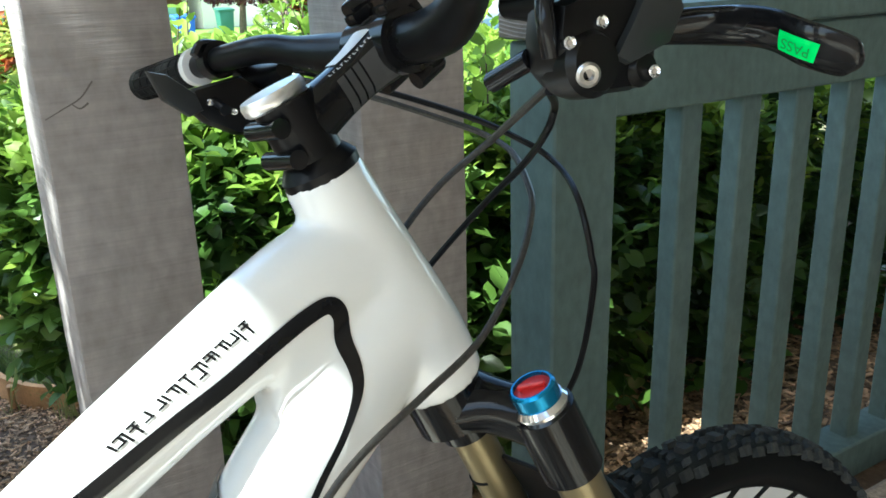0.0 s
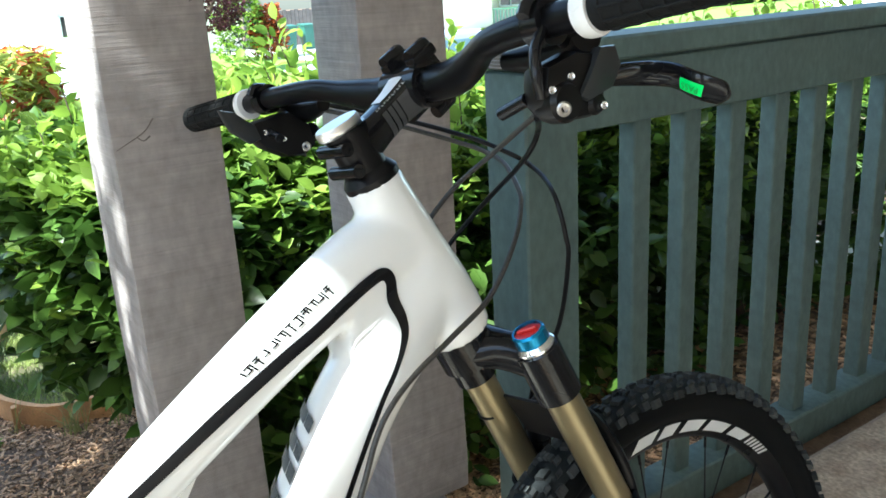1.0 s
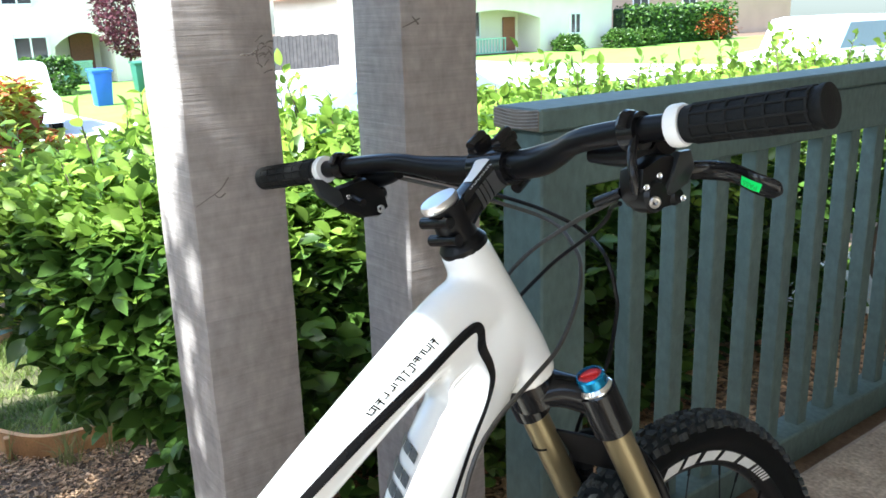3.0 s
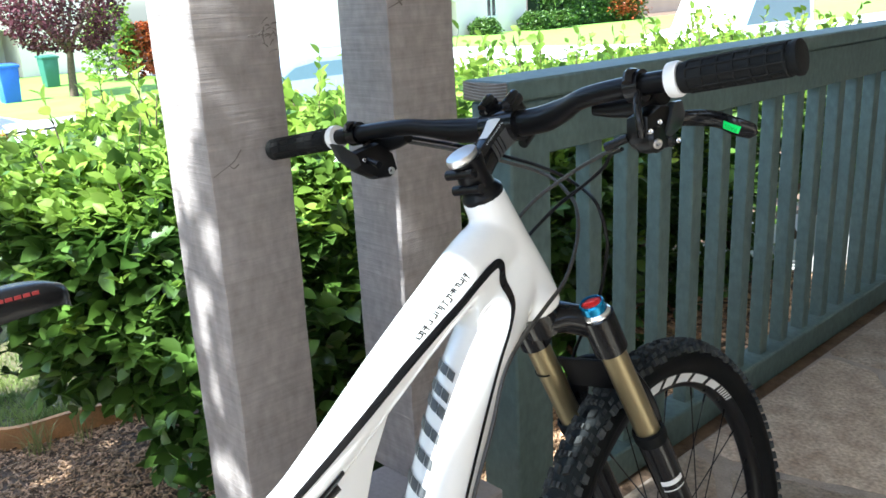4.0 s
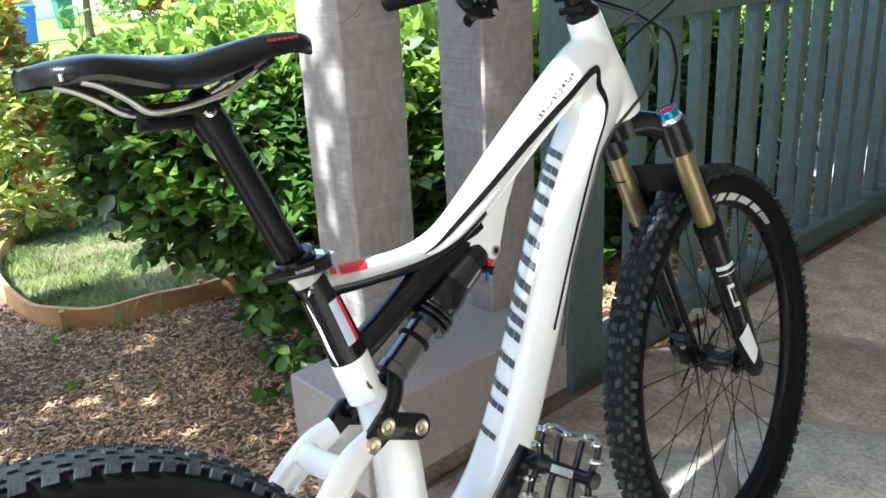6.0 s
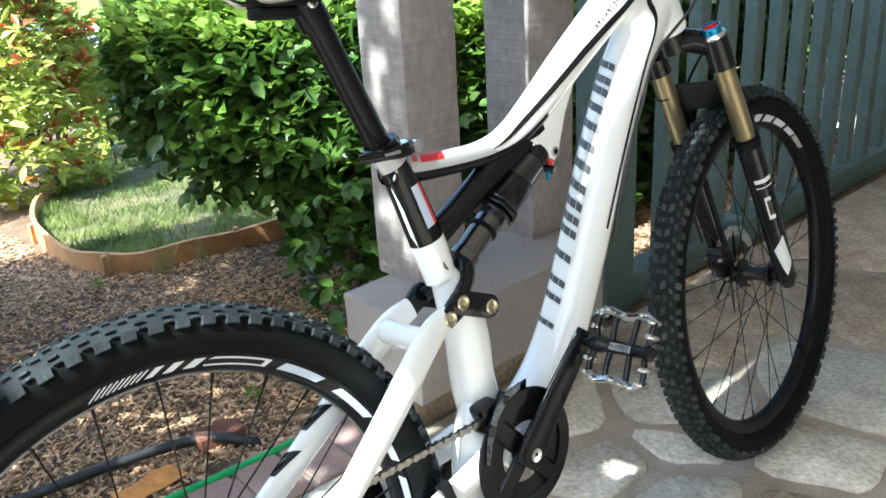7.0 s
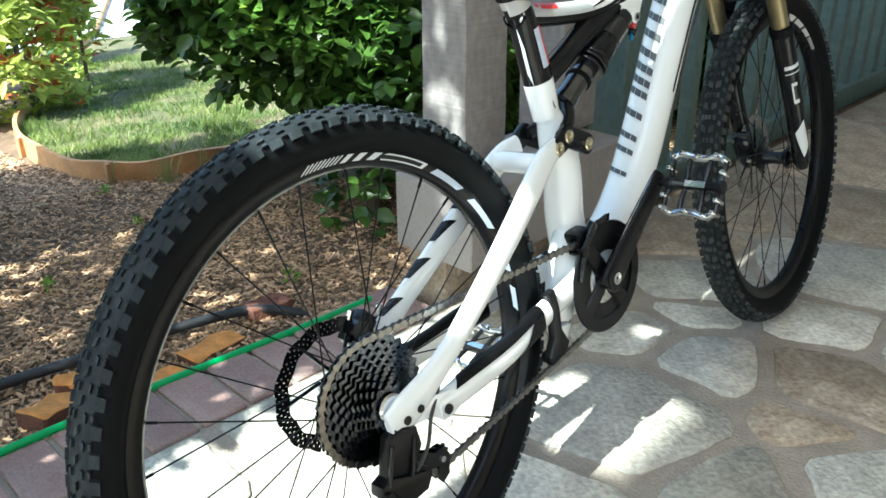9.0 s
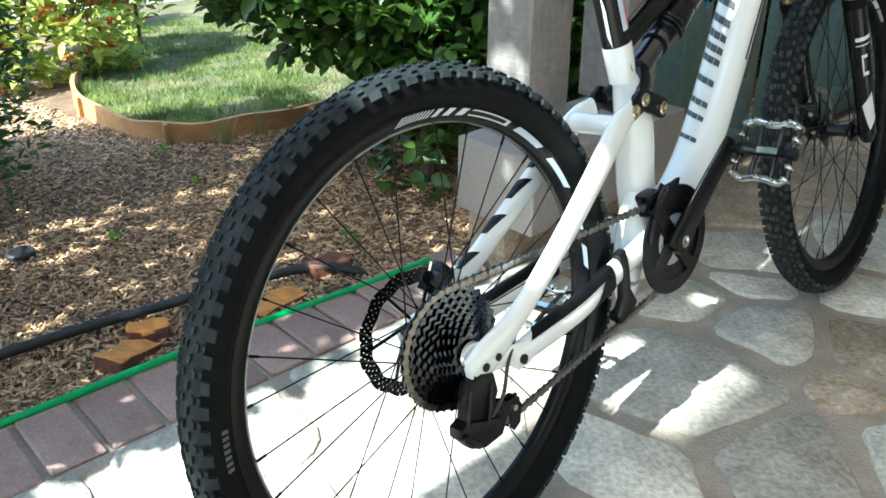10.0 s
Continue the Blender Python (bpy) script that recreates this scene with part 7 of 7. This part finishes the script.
        lathe(bm, [(0.0050, -0.001), (0.0052, 0.001), (0.0040, 0.0018), (0.0024, 0.0016), (0.0022, -0.001), (0, -0.001)], frame_of((0.9, -0.4, -0.2), (0.2352, 0.949, 0.713) if s > 0 else (face, 0.985, 0.700)), 20)
        part("bolt", bm, M_RAIL, shf, "", True)
        for y, z in (((0.962, 0.733), (0.944, 0.726), (0.985, 0.711)) if s > 0 else ((0.960, 0.712), (0.940, 0.722))):
            bm = bmesh.new()
            lathe(bm, [(0.0028, -0.002), (0.0028, 0.0016), (0.0022, 0.0022), (0.0012, 0.0014), (0, 0.0014)], frame_of((0.95, -0.3, 0), (face if y < 0.98 or s < 0 else 0.2356, y, z)), 14)
            part("bolt", bm, M_CHROME, shf, "", True)
        if s > 0:
            bm = bmesh.new()
            tube(bm, [(0.214, 0.958, 0.766), (0.220, 0.944, 0.752), (0.224, 0.939, 0.736), (0.222, 0.942, 0.722)], 0.0042, 10, 4)
            part("bracket", bm, M_CARBON, shf, "black clamp bracket", True)
            bm = bmesh.new()
            lathe(bm, [(0, -0.012), (0.0125, -0.012), (0.0140, -0.006), (0.0140, 0.006), (0.0115, 0.010), (0, 0.0108)], frame_of((1, 0, 0), (0.224, 0.956, 0.717)), 24)
            part("ratchet_housing", bm, M_POD, shf, "rounded black ratchet housing", True, 30)
            bm = bmesh.new()
            lathe(bm, [(0, -0.008), (0.0075, -0.008), (0.0082, 0.004), (0.006, 0.008), (0, 0.0085)], frame_of((1, 0, 0), (0.226, 0.983, 0.713)), 20)
            part("end_boss", bm, M_POD, shf, "", True, 30)
        bm = bmesh.new()
        tube(bm, [(cx - 0.012 * k, 0.945, 0.722), (cx - 0.040 * k, 0.944, 0.714)], 0.0048, 10, 2)
        part("barrel_adjuster", bm, M_ANO, shf, "", True)


def build_cables(bike):
    S = STEER
    r_u = Vector((0.212, 0.056, 0.248))
    l_u = Vector((-0.255, 0.080, 0.237))

    def st(*p):
        return tuple(S @ Vector(p))
    runs = [
        ("brake_hose", M_CABLE, 0.0026, [st(-0.19, 0.100, 0.205), st(-0.12, 0.125, 0.165), st(-0.075, 0.155, 0.122), st(-0.05, 0.164, 0.103), st(-0.021, 0.158, 0.090), st(0.010, 0.136, 0.077), st(0.028, 0.116, 0.066), (0.038, 1.052, 0.590), (0.046, 1.010, 0.550), (0.049, 0.962, 0.5265), (0.049, 0.918, 0.505), (0.048, 0.889, 0.484), (0.046, 0.871, 0.460), (0.044, 0.849, 0.417), (0.038, 0.800, 0.330), (0.020, 0.772, 0.212)]),
        ("shift_cable", M_CABLE, 0.0024, [st(0.160, 0.060, 0.180), st(0.115, 0.069, 0.161), st(0.075, 0.073, 0.144), st(0.024, 0.061, 0.122), st(-0.012, 0.040, 0.098), st(-0.036, 0.018, 0.07), (-0.038, 0.945, 0.54)]),
        ("shift_cable", M_BLACK, 0.0024, [st(0.172, 0.048, 0.182), st(0.131, 0.083, 0.158), st(0.116, 0.083, 0.143), st(0.077, 0.088, 0.119), st(0.022, 0.085, 0.090), st(-0.030, 0.055, 0.056), st(-0.038, 0.022, 0.04), (-0.037, 0.95, 0.50)]),
        ("brake_hose", M_BLACK, 0.0026, [st(-0.19, 0.104, 0.21), st(-0.13, 0.140, 0.165), st(-0.075, 0.175, 0.115), st(-0.038, 0.184, 0.087), st(-0.024, 0.190, 0.069), st(0.0, 0.180, 0.058), st(0.026, 0.161, 0.049), st(0.035, 0.150, 0.031), st(0.036, 0.143, 0.010), st(0.032, 0.136, -0.015), st(0.005, 0.11, -0.08), st(-0.045, 0.075, -0.15), st(-0.080, 0.045, -0.24), st(-0.088, 0.03, -0.34), st(-0.075, 0.0, -0.46)]),
    ]
    for nm, mt, rad, pts in runs:
        bm = bmesh.new()
        tube(bm, pts, rad, 8, 8)
        part(nm, bm, mt, bike, "", True)
    bm = bmesh.new()
    tube(bm, [(-0.055, 0.30, 0.19), (-0.070, 0.24, 0.115), (-0.075, 0.19, 0.07), (-0.078, 0.14, 0.045), (-0.074, 0.10, 0.05)], 0.0026, 8, 8)
    part("brake_hose", bm, M_BLACK, bike, "", True)
    bm = bmesh.new()
    tube(bm, [(0.064, 0.085, -0.005), (0.074, 0.055, -0.035), (0.078, 0.035, -0.075), (0.072, 0.0, -0.105), (0.062, -0.015, -0.085)], 0.0026, 8, 8)
    part("shift_cable", bm, M_CABLE, bike, "", True)


def gear(bm, r, teeth, x0, x1, depth=0.004, inner=0.0, centre=(0, 0)):
    """A toothed disc round the x axis."""
    n = teeth * 4
    rings = []
    for x in (x0, x1):
        q = [r - depth * (1.0, 0.45, 0.0, 0.45)[i % 4] for i in range(n)]
        rings.append([bm.verts.new((x, centre[0] + q[i] * math.cos(2 * math.pi * i / n), centre[1] + q[i] * math.sin(2 * math.pi * i / n))) for i in range(n)])
        rings.append([bm.verts.new((x, centre[0] + inner * math.cos(2 * math.pi * i / n), centre[1] + inner * math.sin(2 * math.pi * i / n))) for i in range(n)])
    for a, b in ((0, 2), (1, 3), (0, 1), (2, 3)):
        for i in range(n):
            j = (i + 1) % n
            bm.faces.new((rings[a][i], rings[a][j], rings[b][j], rings[b][i]))


def build_pedal(bike, c, s, tilt):
    """Open cage platform: axle housing, two scalloped end bars, side bars and bright pins."""
    m = Matrix.Translation(c) @ Matrix.Rotation(radians(tilt), 4, "X")
    bm = bmesh.new()
    lathe(bm, [(0, -0.060), (0.0075, -0.060), (0.0075, -0.048), (0.0125, -0.046), (0.0125, -0.030), (0.0095, -0.024), (0.0085, 0.034), (0.0105, 0.040), (0.0105, 0.049), (0, 0.050)], frame_of((s, 0, 0), (0, 0, 0)), 18)
    pd = part("pedal", xf(bm, m), M_ANO, bike, "black flat pedal with bright pins", True, 35)
    bm = bmesh.new()
    box(bm, (0.034, 0.010, 0.0012), pose(0.004, 0, 0.0092), 0.0004)
    part("pale_mark", xf(bm, m), M_CHROME, pd, "bright mark on the axle housing")
    for e in (-1, 1):
        bm = bmesh.new()
        tube(bm, [(-0.046, e * 0.040, 0), (-0.030, e * 0.048, 0), (-0.010, e * 0.044, 0), (0.010, e * 0.044, 0), (0.030, e * 0.048, 0), (0.046, e * 0.040, 0)], 0.0056, 8, 4)
        part("cage_bar", xf(bm, m), M_RAIL, pd, "scuffed bare metal end bar", True)
        bm = bmesh.new()
        tube(bm, [(-0.044, e * 0.042, 0.0052), (-0.030, e * 0.0495, 0.0055), (-0.010, e * 0.0455, 0.0055), (0.010, e * 0.0455, 0.0055), (0.030, e * 0.0495, 0.0055), (0.044, e * 0.042, 0.0052)], 0.0022, 6, 4)
        part("worn_edge", xf(bm, m), M_CHROME, pd, "polished worn edge", True)
        for x in (-0.044, -0.016, 0.018, 0.044):
            bm = bmesh.new()
            tube(bm, [(x * 0.9, e * 0.006, 0), (x, e * 0.024, 0.001), (x, e * 0.043, 0)], 0.0044, 8, 3)
            part("side_bar", xf(bm, m), M_ANO, pd, "", True)
        for x, y in ((-0.043, 0.042), (-0.029, 0.048), (-0.001, 0.044), (0.029, 0.048), (0.043, 0.042), (-0.045, 0.022), (0.045, 0.022)):
            bm = bmesh.new()
            lathe(bm, [(0, -0.0145), (0.0032, -0.014), (0.0044, -0.0125), (0.0044, 0.0125), (0.0032, 0.014), (0, 0.0145)], Matrix.Translation((x, e * y, 0)), 8)
            part("pin", xf(bm, m), M_CHROME, pd, "", True)


def build_drivetrain(bike):
    # chainrings and guard
    bm = bmesh.new()
    gear(bm, 0.074, 36, 0.047, 0.0495, 0.0035, 0.055, (BB_Y, 0))
    rg = part("chainring", bm, M_CHAIN, bike, "dark steel chainring")
    bm = bmesh.new()
    m = Matrix.Translation((0.054, BB_Y, 0)) @ Matrix.Rotation(radians(90), 4, "Y")
    lathe(bm, [(0.070, -0.0022), (0.0905, -0.0022), (0.0925, 0.0), (0.0905, 0.0022), (0.070, 0.0022)], m, 56, True)
    part("bash_guard", bm, M_BLACK, rg, "black bash guard ring", True, 40)
    bm = bmesh.new()
    lathe(bm, [(0.044, -0.001), (0.0725, -0.001), (0.0725, 0.001), (0.044, 0.001)], Matrix.Translation((0.0515, BB_Y, 0)) @ Matrix.Rotation(radians(90), 4, "Y"), 48, True)
    part("outer_ring", bm, M_BLACK, rg, "black ring plate", True, 40)
    for i in range(4):
        a = radians(38 + 90 * i)
        bm = bmesh.new()
        box(bm, (0.006, 0.064, 0.030), Matrix.Translation((0.053, BB_Y + 0.048 * math.cos(a), 0.048 * math.sin(a))) @ Matrix.Rotation(a, 4, "X"), 0.004)
        part("spider_arm", bm, M_BLACK, rg)
    bm = bmesh.new()
    rod(bm, (0.042, BB_Y, 0), (0.072, BB_Y, 0), 0.021, 24)
    part("spindle_boss", bm, M_BLACK, rg, "", True)
    bm = bmesh.new()
    lathe(bm, [(0.010, 0), (0.010, 0.003), (0.006, 0.003), (0, 0.001)], frame_of((1, 0, 0), (0.072, BB_Y, 0)), 16)
    part("crank_bolt", bm, M_CHROME, rg, "", True)
    for s in (1, -1):
        e = Vector((s * 0.088, BB_Y + s * 0.113, s * 0.135))
        sw = Sweep([(s * 0.062, BB_Y - s * 0.012, -s * 0.014, 0.009, 0.022), (s * 0.064, BB_Y, 0, 0.010, 0.026), (s * 0.072, BB_Y + s * 0.05, s * 0.06, 0.009, 0.021), (s * 0.083, BB_Y + s * 0.10, s * 0.12, 0.008, 0.0185), (s * 0.086, BB_Y + s * 0.119, s * 0.142, 0.007, 0.016)], k=5, power=2.6)
        bm = bmesh.new()
        sw.build(bm, 16)
        ca = part("crank_arm", bm, M_BLACK, bike, "black forged crank arm", True, 45)
        bm = bmesh.new()
        sw.patch(bm, [(0.30, 86), (0.9, 84), (0.9, 92), (0.30, 90)], 8, 3)
        part("worn_edge", bm, M_CHROME, ca, "polished worn edge of the crank")
        build_pedal(bike, Vector((s * 0.152, BB_Y + s * 0.110, s * 0.132)), s, 60 if s > 0 else 20)
    # cassette
    ks = [(0.0755, 36), (0.067, 32), (0.059, 28), (0.052, 25), (0.0465, 22), (0.041, 19), (0.036, 17), (0.032, 15), (0.028, 13), (0.0245, 11)]
    cas = None
    for i, (r, t) in enumerate(ks):
        bm = bmesh.new()
        x = 0.0265 + 0.0036 * i
        gear(bm, r * 1.1 + 0.004, t, x, x + 0.0014, 0.0058, max(0.016, r - 0.013))
        if cas is None:
            cas = part("cassette", bm, M_CASS, bike, "bright steel ten-speed cassette")
        else:
            part("sprocket", bm, M_CASS, cas)
        if r > 0.03:
            for k in range(10):
                a = 2 * math.pi * (k + 0.13 * i) / 10
                bm = bmesh.new()
                box(bm, (0.0014, 0.006, 0.010), Matrix.Translation((x + 0.0009, (r - 0.018) * math.cos(a), (r - 0.018) * math.sin(a))) @ Matrix.Rotation(a, 4, "X"))
                part("sprocket_web", bm, M_ANO, cas)
    bm = bmesh.new()
    lathe(bm, [(0.017, 0), (0.019, 0.002), (0.016, 0.004), (0.010, 0.002), (0, 0.002)], frame_of((1, 0, 0), (0.0625, 0, 0)), 24)
    part("lock_ring", bm, M_CHROME, cas, "", True)
    # chain: over sprocket, ring and the two pulleys
    jy, jz, ty, tz = 0.026, -0.108, 0.086, -0.124
    xr = 0.048
    path = []

    def arc(cy, cz, r, a0, a1, x, n):
        for i in range(n + 1):
            a = radians(a0 + (a1 - a0) * i / n)
            path.append((x, cy + r * math.cos(a), cz + r * math.sin(a)))
    arc(0, 0, 0.082, 255, 88, 0.0285, 18)
    arc(BB_Y, 0, 0.073, 92, -70, xr, 16)
    arc(ty, tz, 0.019, -50, -190, 0.044, 6)
    arc(jy, jz, 0.019, -30, 120, 0.036, 6)
    path.append(path[0])
    pts = [Vector(p) for p in path]
    total = sum((b - a).length for a, b in zip(pts, pts[1:]))
    n = int(total / 0.0127)
    step = total / n
    bmo = bmesh.new()
    for s in (-1, 1):
        plate(bmo, [(0.0064 * e + 0.0056 * math.cos(radians(k)), 0.0056 * math.sin(radians(k))) for e, ks in ((1, (-142, -75, 0, 75, 142)), (-1, (38, 105, 180, 255, 322))) for k in ks], 0.0012, Matrix.Translation((s * 0.0032, 0, 0)))
    rod(bmo, (-0.0036, 0.0064, 0), (0.0036, 0.0064, 0), 0.0026, 6)
    first = None
    for i in range(n):
        d = i * step
        acc = 0.0
        for a, b in zip(pts, pts[1:]):
            L = (b - a).length
            if acc + L >= d:
                p = a.lerp(b, (d - acc) / L)
                t = (b - a).normalized()
                break
            acc += L
        if first is None:
            first = part("chain", bmo, M_CHAIN, bike, "oily bicycle chain", True, 40)
            first_mesh = first.data
            ob = first
        else:
            ob = new("chain_link", first_mesh)
            ob.parent = first
        a = math.atan2(t.z, t.y)
        mm = Matrix.Translation(p) @ Matrix.Rotation(a, 4, "X") @ Matrix.Diagonal((1.0 if i % 2 else 0.72, 1, 1, 1))
        ob.matrix_basis = mm if ob is first else first.matrix_basis.inverted() @ mm
    # rear derailleur: hanger knuckle, slanted parallelogram, wide lower knuckle and the cage running forward
    bm = bmesh.new()
    plate(bm, [(-0.020, -0.030), (0.004, -0.026), (0.026, -0.034), (0.031, -0.062), (0.014, -0.092), (-0.020, -0.098), (-0.034, -0.086), (-0.027, -0.056)], 0.020, Matrix.Translation((0.068, 0, 0)), 0.005)
    rod(bm, (0.052, 0.004, -0.028), (0.074, 0.004, -0.028), 0.0125, 18)
    rd = part("rear_derailleur", bm, M_BLACK, bike, "black rear derailleur", True, 40)
    bm = bmesh.new()
    plate(bm, [(-0.046, -0.084), (-0.030, -0.078), (0.000, -0.090), (0.028, -0.098), (0.036, -0.112), (0.028, -0.126), (-0.006, -0.130), (-0.030, -0.120), (-0.048, -0.098)], 0.026, Matrix.Translation((0.070, 0, 0)), 0.006)
    rod(bm, (0.034, jy, jz), (0.078, jy, jz), 0.0135, 18)
    part("lower_knuckle", bm, M_BLACK, rd, "", True, 40)
    for p, q, r in (((0.078, -0.018, -0.040), (0.081, -0.034, -0.088), 0.003), ((0.078, 0.018, -0.044), (0.081, 0.004, -0.094), 0.0026)):
        bm = bmesh.new()
        rod(bm, p, q, r, 8)
        part("link_edge", bm, M_ANO, rd)
    bm = bmesh.new()
    tube(bm, [(0.072, -0.036, -0.090), (0.082, -0.030, -0.106), (0.080, -0.016, -0.120)], 0.006, 10, 4)
    rod(bm, (0.074, -0.040, -0.098), (0.088, -0.040, -0.098), 0.0065, 14)
    part("barrel_adjuster", bm, M_POD, rd, "", True, 40)
    for x in (0.0345, 0.0485):
        bm = bmesh.new()
        plate(bm, [(jy - 0.010, jz + 0.008), (jy + 0.012, jz + 0.014), (0.058, -0.101), (ty - 0.010, tz + 0.014), (ty + 0.006, tz + 0.015), (ty + 0.014, tz + 0.002), (ty + 0.010, tz - 0.028), (ty - 0.004, tz - 0.036), (ty - 0.012, tz - 0.026), (ty - 0.008, tz - 0.008), (0.060, -0.128), (jy + 0.006, jz - 0.014)], 0.0022, Matrix.Translation((x, 0, 0)))
        part("cage_plate", bm, M_ANO, rd)
    for c in ((jy, jz), (ty, tz)):
        bm = bmesh.new()
        gear(bm, 0.0195, 11, 0.0395, 0.0435, 0.004, 0.004, c)
        part("pulley", bm, M_BLACK, rd, "black toothed pulley")
        bm = bmesh.new()
        rod(bm, (0.0495, *c), (0.052, *c), 0.0045, 10)
        part("bolt", bm, M_CHROME, rd)
    # front derailleur
    bm = bmesh.new()
    box(bm, (0.030, 0.034, 0.026), pose(0.036, 0.440, 0.080, 10), 0.007, 2)
    rod(bm, (0.034, 0.425, 0.062), (0.062, 0.425, 0.062), 0.008, 14)
    tube(bm, [(0.02, 0.44, 0.072), (0.045, 0.45, 0.078), (0.054, 0.462, 0.100)], 0.009, 10)
    fd = part("front_derailleur", bm, M_ANO, bike, "black and silver front derailleur", True, 40)
    bm = bmesh.new()
    plate(bm, [(0.418, 0.062), (0.436, 0.086), (0.462, 0.102), (0.490, 0.106), (0.489, 0.097), (0.462, 0.090), (0.440, 0.072), (0.424, 0.045), (0.414, 0.015), (0.407, 0.020)], 0.0022, Matrix.Translation((0.058, 0, 0)))
    plate(bm, [(0.455, 0.082), (0.475, 0.096), (0.515, 0.098), (0.512, 0.086), (0.480, 0.078), (0.458, 0.062), (0.445, 0.052), (0.440, 0.060)], 0.002, Matrix.Translation((0.046, 0, 0)))
    part("cage", bm, M_CASS, fd, "bright derailleur cage")
    # chain guide block under the stay
    bm = bmesh.new()
    plate(bm, [(0.322, 0.028), (0.340, 0.032), (0.348, 0.000), (0.350, -0.035), (0.366, -0.062), (0.356, -0.078), (0.322, -0.086), (0.318, -0.072), (0.332, -0.046), (0.333, 0.000)], 0.016, Matrix.Translation((0.056, 0, 0)), 0.004)
    box(bm, (0.024, 0.040, 0.016), pose(0.052, 0.340, -0.074, 14), 0.005, 2)
    part("chain_guide", bm, M_BLACK, bike, "black chain guide on the chain stay", True, 40)
    # rear brake caliper
    bm = bmesh.new()
    box(bm, (0.026, 0.050, 0.034), pose(-0.058, 0.060, 0.054, 40), 0.007, 2)
    rod(bm, (-0.075, 0.052, 0.060), (-0.040, 0.052, 0.060), 0.013, 16)
    rod(bm, (-0.066, 0.095, 0.052), (-0.066, 0.078, 0.070), 0.006, 10)
    cal = part("rear_caliper", bm, M_ANO, bike, "black rear disc brake caliper", True, 30)
    for p in ((-0.045, 0.088, 0.070), (-0.045, 0.040, 0.080)):
        bm = bmesh.new()
        rod(bm, p, (p[0] + 0.002, p[1] + 0.004, p[2] + 0.012), 0.0045, 10)
        part("bolt", bm, M_CHROME, cal)


def build_bike():
    bike = thing("mountain_bike", BIKE, "white full-suspension mountain bike leaning on the porch post", "bicycle")
    build_frame(bike)
    build_wheel(bike, "rear_wheel", Matrix.Identity(4), True, "black rear wheel with pale rim prints")
    build_wheel(bike, "front_wheel", STEER @ Matrix.Translation((0, 0.024, -0.556)), False, "black front wheel with pale rim prints")
    build_fork(bike)
    build_cockpit(bike)
    build_seat(bike)
    build_cables(bike)
    build_drivetrain(bike)


# ---- assemble ----
build_ground()
build_house()
build_lawn()
build_edging()
build_mulch()
build_posts()
build_railing()
build_plants()
build_bed_things()
build_street()
build_bike()

build_patio()
